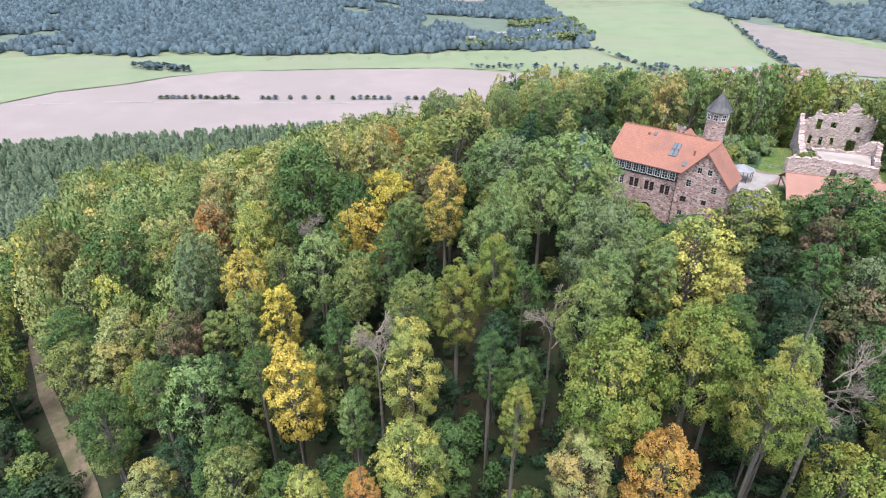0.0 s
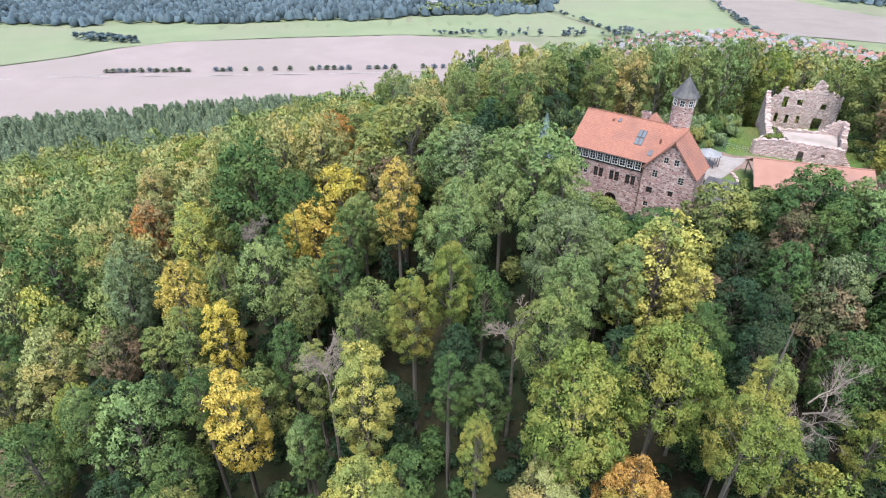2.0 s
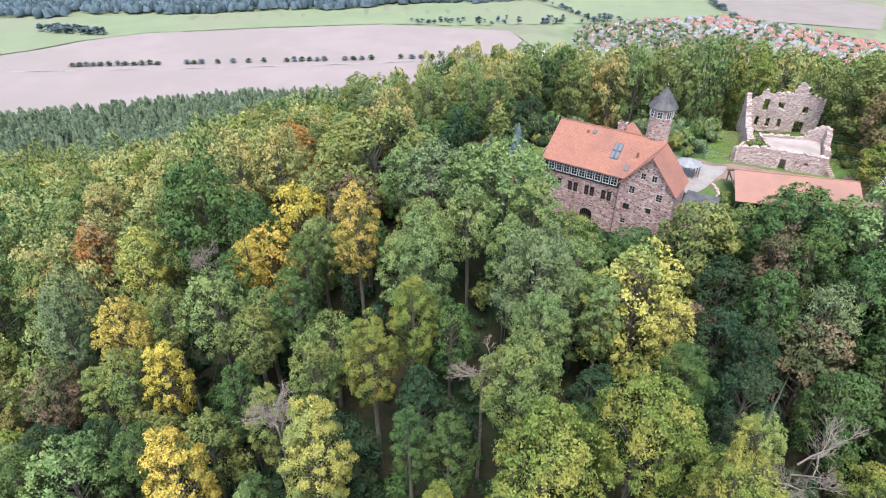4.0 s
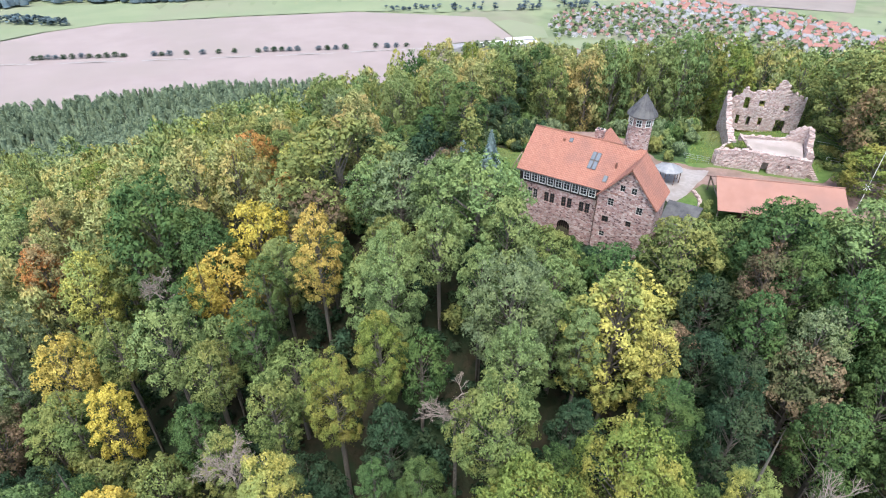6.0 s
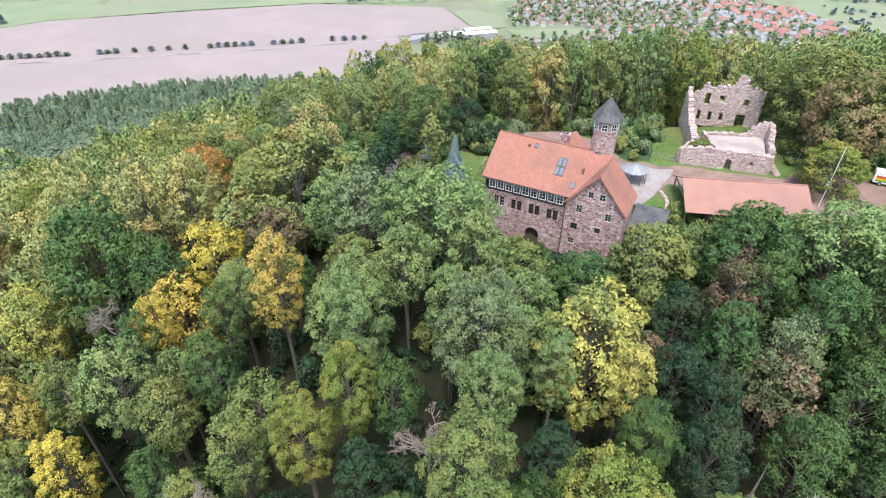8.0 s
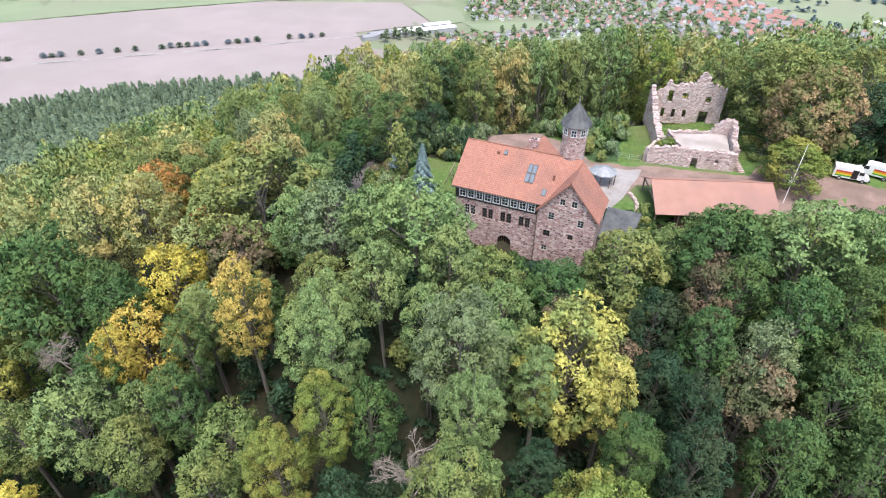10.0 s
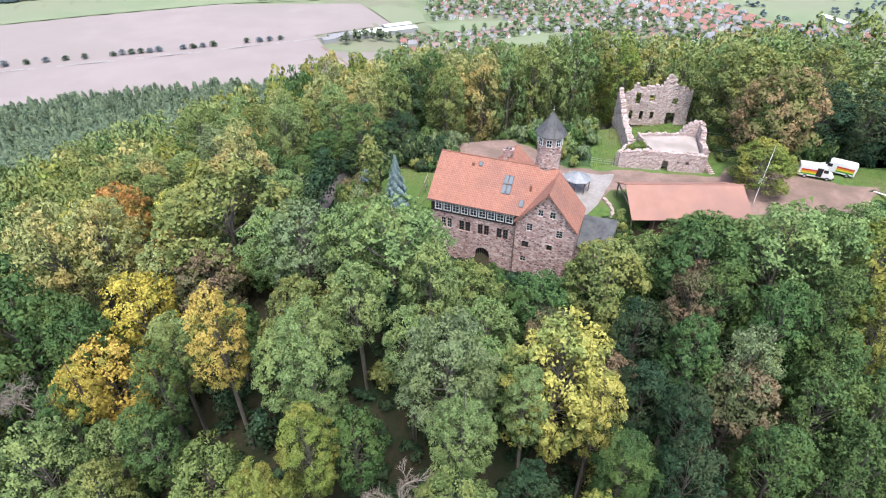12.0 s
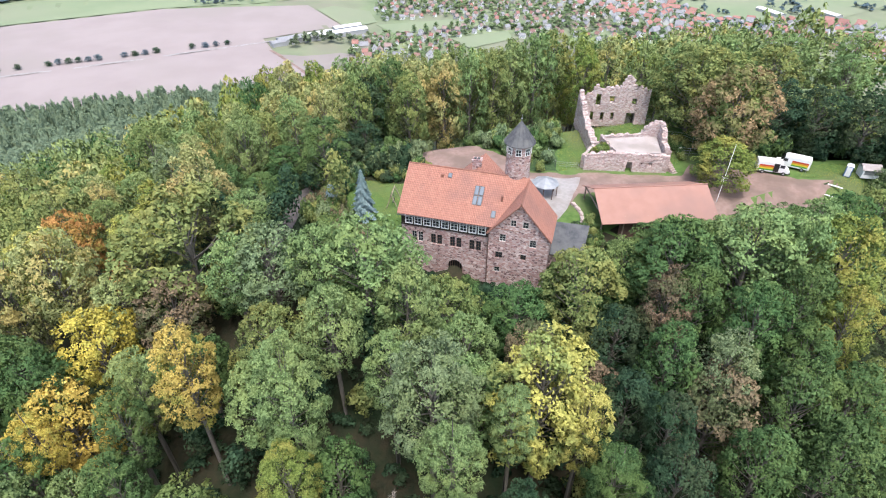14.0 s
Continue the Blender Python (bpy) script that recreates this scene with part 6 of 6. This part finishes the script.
# ---- shrubs, conifers and small things ----
BUSH, SHRUB = [], []
for k in range(4):
    rg = np.random.default_rng(300 + k)
    n = 16
    d = unit(rg.normal(size=(n, 3)))
    cs = d * np.array([0.75, 0.75, 0.45]) * rg.random(n)[:, None] ** 0.5 + np.array([0, 0, 0.5])
    v, f, nn = leaves(cs, 0.22 + 0.16 * rg.random(n), 0.9, 700, 0.115, rg)
    v[:, 2] = np.maximum(v[:, 2], -0.02)
    ob = mesh_np("foliage", v, f, LEAF["green"])
    soften(ob, nn)
    SHRUB.append((v, nn))
    BUSH.append(ob.data)
    bpy.data.objects.remove(ob)
stem_v, stem_f = join([tube([(0, 0, -0.1), (0.25 * math.cos(q), 0.25 * math.sin(q), 0.55)], [0.03, 0.012], 4) for q in (0, 1.3, 2.5, 3.8, 5.0)])
STEMS = mesh_np("stems", stem_v, stem_f, BARK)
stems_data = STEMS.data
bpy.data.objects.remove(STEMS)


def bush(x, y, r, h, colour, where="on the castle slope", z=None):
    t = thing("bush", f"leafy {WORDS[colour]} bush {where}", "bush", group="bushes round the castle")
    t.matrix_basis = Matrix.Translation((x, y, float(land(x, y)) if z is None else z)) @ Matrix.Rotation(rng.random() * math.tau, 4, "Z") @ Matrix.Diagonal((r, r, h, 1))
    for name, data, m in (("foliage", BUSH[int(rng.integers(4))], LEAF[colour]), ("stems", stems_data, BARK)):
        ob = new(name, data)
        ob.parent = t
        ob.material_slots[0].link = "OBJECT"
        ob.material_slots[0].material = m


def thicket(n, poly, r, h, colours, where):
    """Shrubs grown together, one mass for each colour."""
    xs_, ys_ = [p[0] for p in poly], [p[1] for p in poly]
    kinds = sorted(set(colours))
    rows = {c: [] for c in kinds}
    k = 0
    while k < n:
        x, y = rng.uniform(min(xs_), max(xs_)), rng.uniform(min(ys_), max(ys_))
        if inside(x, y, poly):
            rows[colours[int(rng.integers(len(colours)))]].append((x, y, float(land(x, y)) - 0.05, rng.uniform(*r), rng.uniform(*h)))
            k += 1
    for c in kinds:
        if rows[c]:
            scatter("shrubbery", rows[c], SHRUB, LEAF[c], f"{WORDS[c]} shrubs grown together {where}", "shrubs")


thicket(120, [(22, 104), (31, 101.5), (47, 88.2), (55, 85), (62, 88.5), (60, 83), (50, 79), (36, 86), (26, 96)], (1.3, 2.6), (1.2, 2.6), ("dark", "green", "dark", "green"), "on the slope below the castle")
thicket(40, [(56, 88), (60, 91.5), (66, 90.5), (78, 86.5), (86, 86.5), (90, 82), (84, 80), (60, 82)], (1.5, 2.6), (1.6, 3.2), ("green", "olive", "dark"), "below the open shed")
thicket(62, [(62.5, 124), (64, 117.5), (69, 117), (73, 120), (82, 136), (72, 141), (60, 138)], (1.4, 2.4), (2.2, 4.2), ("green", "sage", "olive", "sage", "light"), "beside the ruin")
thicket(34, [(36, 127), (44, 126), (48, 136), (44, 144), (34, 136)], (1.5, 2.5), (2.4, 4.6), ("green", "dark", "sage"), "beside the gravel yard")
thicket(22, [(33, 128), (37, 124), (44, 122), (46, 126), (40, 130)], (1.1, 1.8), (1.4, 2.8), ("green", "dark", "olive"), "behind the lawn")
thicket(26, [(58, 137), (62, 134), (70, 141), (84, 139), (84, 144), (60, 146)], (1.6, 2.6), (2, 4), ("green", "dark", "sage"), "at the edge of the tall wood")
thicket(60, [(4, 108), (9.5, 103), (12, 112), (18, 123.5), (25, 132), (23, 137), (12, 127)], (1.5, 2.6), (2.0, 4.2), ("green", "dark", "olive", "sage"), "beyond the lane")
thicket(26, [(24.5, 121), (29, 124.5), (36, 130), (34, 128), (27, 121.5)], (1.0, 1.5), (1.8, 3.2), ("green", "dark", "olive"), "beside the lane")
thicket(20, [(10, 103), (20, 103), (21, 112), (18.5, 114), (14, 108.5)], (1.2, 1.9), (2.0, 3.4), ("green", "sage", "dark"), "at the lower end of the lane")
for x, y, r, h, c in ((46.5, 131.5, 2.3, 3.4, "sage"), (60.5, 129, 1.8, 3.2, "sage"), (44, 126.5, 1.5, 2.2, "light"), (51, 138, 2.2, 3.2, "sage"), (40.5, 127.5, 2.6, 5.0, "dark"), (36.5, 127.5, 2.4, 4.4, "dark"), (63, 120.5, 1.8, 3.0, "olive"), (65, 115.8, 1.5, 2.2, "olive")):
    bush(x, y, r, h, c, "beside the gravel yard")
thicket(85, [(22.5, 106), (27, 102.5), (26.5, 112), (25.8, 121), (32, 127), (33, 128.8), (28.5, 124.5), (24.8, 119.5), (21.5, 112)], (1.4, 2.3), (2.2, 4.0), ("green", "sage", "olive", "brown"), "along the lane")
thicket(26, [(93, 82), (98, 84), (108, 83.5), (122, 83), (122, 76), (95, 75)], (1.8, 3.0), (2.4, 4.5), ("olive", "lime", "green", "green"), "below the gravel yard")
thicket(26, [(104, 104), (112, 100.5), (123, 94), (127, 88), (130, 92), (114, 106), (105, 110)], (1.8, 3.0), (2.5, 4.5), ("dark", "green", "dark"), "behind the vans")
for k in range(14):
    q = rng.random()
    bush(74.2 + 4.2 * q + rng.normal() * 0.3, 113.2 + 1.2 * q + rng.normal() * 0.5, rng.uniform(0.6, 1.1), rng.uniform(0.6, 1.2), ("olive", "lime", "brown")[k % 3], "growing on the ruin", 2.0)
for k in range(10):
    bush(80 + 11 * rng.random(), 119 + 5 * rng.random(), rng.uniform(0.8, 1.5), rng.uniform(0.5, 1.1), ("green", "olive")[k % 2], "inside the ruin")
for k in range(84):
    u, v = rng.uniform(-2.5, 26), rng.uniform(-4.6, -0.8)
    low = 6.6 < u < 10.2 and v > -1.7
    q = LOCAL @ Vector((u, v, 0))
    bush(q.x, q.y, rng.uniform(0.8, 1.2) if low else rng.uniform(1.1, 2.0), rng.uniform(0.5, 0.8) if low else rng.uniform(1.3, 2.5), ("dark", "green", "dark", "green", "olive")[k % 5], "at the foot of the castle wall")
for u, v, r, h in ((22.8, 1.6, 1.9, 5.2), (24.6, 1.4, 2.1, 5.6), (26.4, 1.9, 2.0, 5.2), (28, 3.6, 1.9, 4.8), (28.2, 6, 1.6, 4.0), (23.6, -0.6, 2.1, 4.6), (26, -0.8, 2.2, 4.6)):
    q = LOCAL @ Vector((u, v, 0))
    bush(q.x, q.y, r, h, "green", "below the annex")
thicket(24, [(23, 103), (31, 101.5), (33, 105), (27, 109.5), (24, 110)], (1.1, 1.9), (1.3, 2.4), ("green", "dark", "sage"), "below the lawn")
thicket(22, [(57, 92), (60, 98), (63, 97), (64, 92.5), (61, 89)], (1.1, 1.8), (1.2, 2.4), ("green", "olive", "dark"), "between the annex and the open shed")
thicket(30, [(92, 107), (99, 107.5), (101, 113), (97, 121), (93, 118)], (1.0, 1.7), (1.0, 2.0), ("green", "olive"), "in the fenced plot")
bush(95.2, 126.0, 0.9, 0.9, "olive", "on the ruin's wall", 7.6)


thicket(46, [(19.5, 116.5), (23.5, 112), (27, 117), (28, 124), (25.5, 127), (22.5, 122)], (1.0, 1.6), (2.0, 3.4), ("green", "sage", "olive", "brown"), "between the lane and the lawn")


def conifer(x, y, top, r, colour, label):
    base = float(land(x, y))
    h = top - base
    t = thing("spruce", label, "spruce", Matrix.Translation((x, y, base)))
    rg = np.random.default_rng(int(x * 7))
    n = 15000
    q = rg.random(n) ** 1.25
    tier = np.clip(np.floor(q * 14) / 14 + rg.random(n) * 0.05, 0, 0.995)
    a = rg.random(n) * math.tau
    rr = (1 - tier) ** 0.85 * r * (0.3 + 0.75 * rg.random(n) ** 0.8) * (0.8 + 0.26 * np.sin(a * 6 + np.floor(q * 14) * 2.3))
    p = np.stack([np.cos(a) * rr, np.sin(a) * rr, h * (0.06 + 0.94 * tier) - rr * 0.28], 1)
    out = np.stack([np.cos(a), np.sin(a), np.full(n, -0.35)], 1)
    side = np.stack([-np.sin(a), np.cos(a), rg.normal(size=n) * 0.3], 1)
    s = (0.085 + 0.085 * (1 - tier))[:, None]
    v = np.stack([p + out * s * 1.4, p - out * s + side * s * 0.6, p - out * s - side * s * 0.6], 1).reshape(-1, 3)
    soft = unit(np.stack([np.cos(a), np.sin(a), 0.35 + 0.5 * (rr / ((1 - tier) * r + 0.01))], 1) + rg.normal(size=(n, 3)) * 0.15)
    soften(mesh_np("needles", v, np.arange(len(v)).reshape(-1, 3), LEAF[colour], t), np.repeat(soft, 3, axis=0))
    v, f = tube([(0, 0, -0.5), (0, 0, h * 0.5), (0, 0, h * 0.98)], [0.22, 0.13, 0.02], 7)
    mesh_np("trunk", v, f, BARK, t)


conifer(29.6, 114.6, 8.4, 2.3, "blue", "blue-grey spruce beside the castle lawn")
conifer(25.5, 119.5, 4.5, 1.9, "blue", "small blue-grey spruce beside the lane")

# guyed mast
mast = thing("mast", "thin white mast with a star of rods", "mast", pose(87.0, 93.6, -0.8))
bm = bmesh.new()
rod(bm, (0, 0, 0), (1.0, 0.6, 10.5), 0.06, 0.04, 8)
part("pole", bm, WHITE, mast)
for k in range(4):
    a = math.pi * k / 4
    bm = bmesh.new()
    e = Vector((math.cos(a) * 0.8, -0.75 * math.cos(a) * 0.2, math.sin(a) * 0.8))
    rod(bm, Vector((0.42, 0.25, 4.4)) - e, Vector((0.42, 0.25, 4.4)) + e, 0.035, 0.035, 5)
    part("star_rod", bm, WHITE, mast)


def beam_seat(x, y, turn):
    t = thing("bench", "long white backless bench on the grass", "bench", pose(x, y, float(land(x, y)) + 0.08, 0, 0, turn), "benches on the grass")
    bm = boxes((-1.25, 1.25, -0.2, 0.2, 0.42, 0.5))
    bmesh.ops.bevel(bm, geom=bm.edges[:], offset=0.02, segments=1, affect="EDGES")
    part("seat", bm, WHITE, t)
    for g in (-1, 1):
        part("leg", boxes((g * 0.95 - 0.05, g * 0.95 + 0.05, -0.16, 0.16, 0, 0.42)), STEEL, t)


beam_seat(111.2, 88.7, -66)
beam_seat(109.0, 87.5, -66)

toilet = thing("portable_toilet", "blue and white portable toilet cabin on grass", "toilet cabin", pose(116.2, 90.2, -0.72, 0, 0, -60))
part("cabin", boxes((-0.55, 0.55, -0.55, 0.55, 0.05, 2.1)), BLUE, toilet)
bm = bmesh.new()
prism(bm, [(-0.6, -0.6, 2.1), (0.6, -0.6, 2.1), (0.6, 0.6, 2.1), (-0.6, 0.6, 2.1)], [(-0.35, -0.4, 2.4), (0.35, -0.4, 2.4), (0.35, 0.4, 2.4), (-0.35, 0.4, 2.4)])
part("roof", bm, WHITE, toilet)
part("door", boxes((-0.42, 0.42, -0.59, -0.553, 0.15, 2.0)), WHITE, toilet)
part("base", boxes((-0.6, 0.6, -0.6, 0.6, 0, 0.05)), RUBBER, toilet)

hut = thing("market_hut", "small pale hut with a brown ridged roof", "hut", pose(119.6, 88.6, -0.72, 0, 0, -35))
part("body", boxes((-1.5, 1.5, -1.1, 1.1, 0, 1.8)), WHITE, hut)
for g in (-1, 1):
    bm = bmesh.new()
    slab(bm, (-1.7, 0, 2.5), (1.7, 0, 2.5), (1.7, g * 1.35, 1.7), (-1.7, g * 1.35, 1.7), 0.06)
    part("roof_slope", bm, mat("brown_felt", (0.30, 0.265, 0.25), (0.36, 0.32, 0.31), 2, 0.9) if g < 0 else bpy.data.materials["brown_felt"], hut)
part("shutter", boxes((-1.2, 1.2, -1.13, -1.103, 0.7, 1.6)), ZINC, hut)

# swing frame on the lawn
swing = thing("swing", "wooden swing frame on the lawn", "swing", pose(35.6, 116.8, float(land(35.6, 116.8)) + 0.08, 0, 0, 60))
for g in (-1, 1):
    for s in (-1, 1):
        bm = bmesh.new()
        rod(bm, (g * 1.6 + g * 0.2, s * 0.95, 0), (g * 1.6, 0, 2.4), 0.07, 0.07, 7)
        part("leg", bm, WOOD, swing)
bm = bmesh.new()
rod(bm, (-1.75, 0, 2.42), (1.75, 0, 2.42), 0.08, 0.08, 7)
part("crossbar", bm, WOOD, swing)
for x in (-0.55, 0.55):
    bm = bmesh.new()
    rod(bm, (x - 0.22, 0, 0.5), (x - 0.22, 0, 2.4), 0.012, 0.012, 4)
    rod(bm, (x + 0.22, 0, 0.5), (x + 0.22, 0, 2.4), 0.012, 0.012, 4)
    part("rope", bm, STEEL, swing)
    part("swing_seat", boxes((x - 0.26, x + 0.26, -0.1, 0.1, 0.46, 0.5)), RUBBER, swing)


def fence(pts, h, label):
    """Posts with two rails and thin wires between points."""
    t = thing("fence", label, "fence")
    for (x0, y0), (x1, y1) in zip(pts, pts[1:]):
        n = max(1, round(math.hypot(x1 - x0, y1 - y0) / 2.2))
        for k in range(n + 1):
            x, y = x0 + (x1 - x0) * k / n, y0 + (y1 - y0) * k / n
            z = float(land(x, y))
            bm = bmesh.new()
            rod(bm, (x, y, z - 0.2), (x, y, z + h), 0.035, 0.035, 6)
            part("post", bm, STEEL, t)
        for q in (0.35, 0.7, 0.98):
            bm = bmesh.new()
            rod(bm, (x0, y0, float(land(x0, y0)) + h * q), (x1, y1, float(land(x1, y1)) + h * q), 0.022, 0.022, 5)
            part("rail", bm, STEEL, t)


fence([(70.5, 121.5), (68.5, 116), (72, 113.5)], 1.3, "grey metal fence beside the ruin")
fence([(95, 118), (99, 115), (100.5, 110), (97, 107.5), (93.5, 110)], 1.7, "grey mesh fence round a plot by the ruin")
fence([(112.5, 96.5), (110.2, 94.2)], 1.2, "grey metal barrier beside the vans")

# dry-stone edging between terrace and shed
bank = thing("garden_wall", "low curved rubble garden wall beside the terrace", "garden wall")
for k in range(16):
    q = k / 15
    x, y = 63.6 - 4.2 * q + 1.2 * math.sin(q * 3), 103.2 - 7.5 * q
    bm = boxes((-0.42, 0.42, -0.3, 0.3, -0.6, 0.35 + 0.1 * math.sin(k * 2.1)))
    bmesh.ops.bevel(bm, geom=bm.edges[:], offset=0.08, segments=1, affect="EDGES")
    ob = part("stone", bm, RUIN, bank)
    ob.matrix_basis = pose(x, y, -0.7, 0, 0, 62 + 10 * math.sin(k * 1.7))

# blades of grass and weeds over the lawns
def turf(n, poly, colour, label):
    rg = np.random.default_rng(n)
    o = np.array(poly)
    p = []
    while len(p) < n:
        x, y = rg.uniform(o[:, 0].min(), o[:, 0].max()), rg.uniform(o[:, 1].min(), o[:, 1].max())
        if inside(x, y, poly) and noise.noise((x * 0.35, y * 0.35, 2)) > -0.25 - 0.5 * rg.random():
            p.append((x, y))
    p = np.array(p)
    z = land(p[:, 0], p[:, 1]) + 0.06
    a = rg.random(n) * math.tau
    h = rg.uniform(0.05, 0.15, n)
    c = np.stack([p[:, 0], p[:, 1], z], 1)
    side = np.stack([np.cos(a), np.sin(a), np.zeros(n)], 1) * rg.uniform(0.03, 0.07, n)[:, None]
    tip = c + np.stack([rg.normal(size=n) * 0.06, rg.normal(size=n) * 0.06, h], 1)
    v = np.stack([c - side, c + side, tip], 1).reshape(-1, 3)
    ob = mesh_np("turf", v, np.arange(3 * n).reshape(-1, 3), LEAF[colour])
    soften(ob, np.tile([0.0, 0.0, 1.0], (3 * n, 1)))
    tagged(ob, label, "grass", kind="stuff")


turf(12000, [(25, 112), (24, 121), (33, 127), (45, 118), (42, 110), (34, 105)], "lime", "tufts of green grass on the small lawn")
turf(18000, [(68, 114), (73, 122), (80, 134), (100, 128), (98, 112), (92, 107.5), (88, 106.5), (74, 114)], "lime", "tufts of rough grass round the ruin")
turf(7000, [(108, 93.5), (112, 97), (124, 92), (121, 84), (112, 84), (107.5, 88), (113, 90.5)], "lime", "tufts of grass beside the gravel yard")
turf(12000, [(38, 134), (46, 123), (50, 136), (60, 138), (64, 118), (72, 122), (84, 140), (60, 146), (44, 144)], "olive", "rough olive weeds behind the castle")
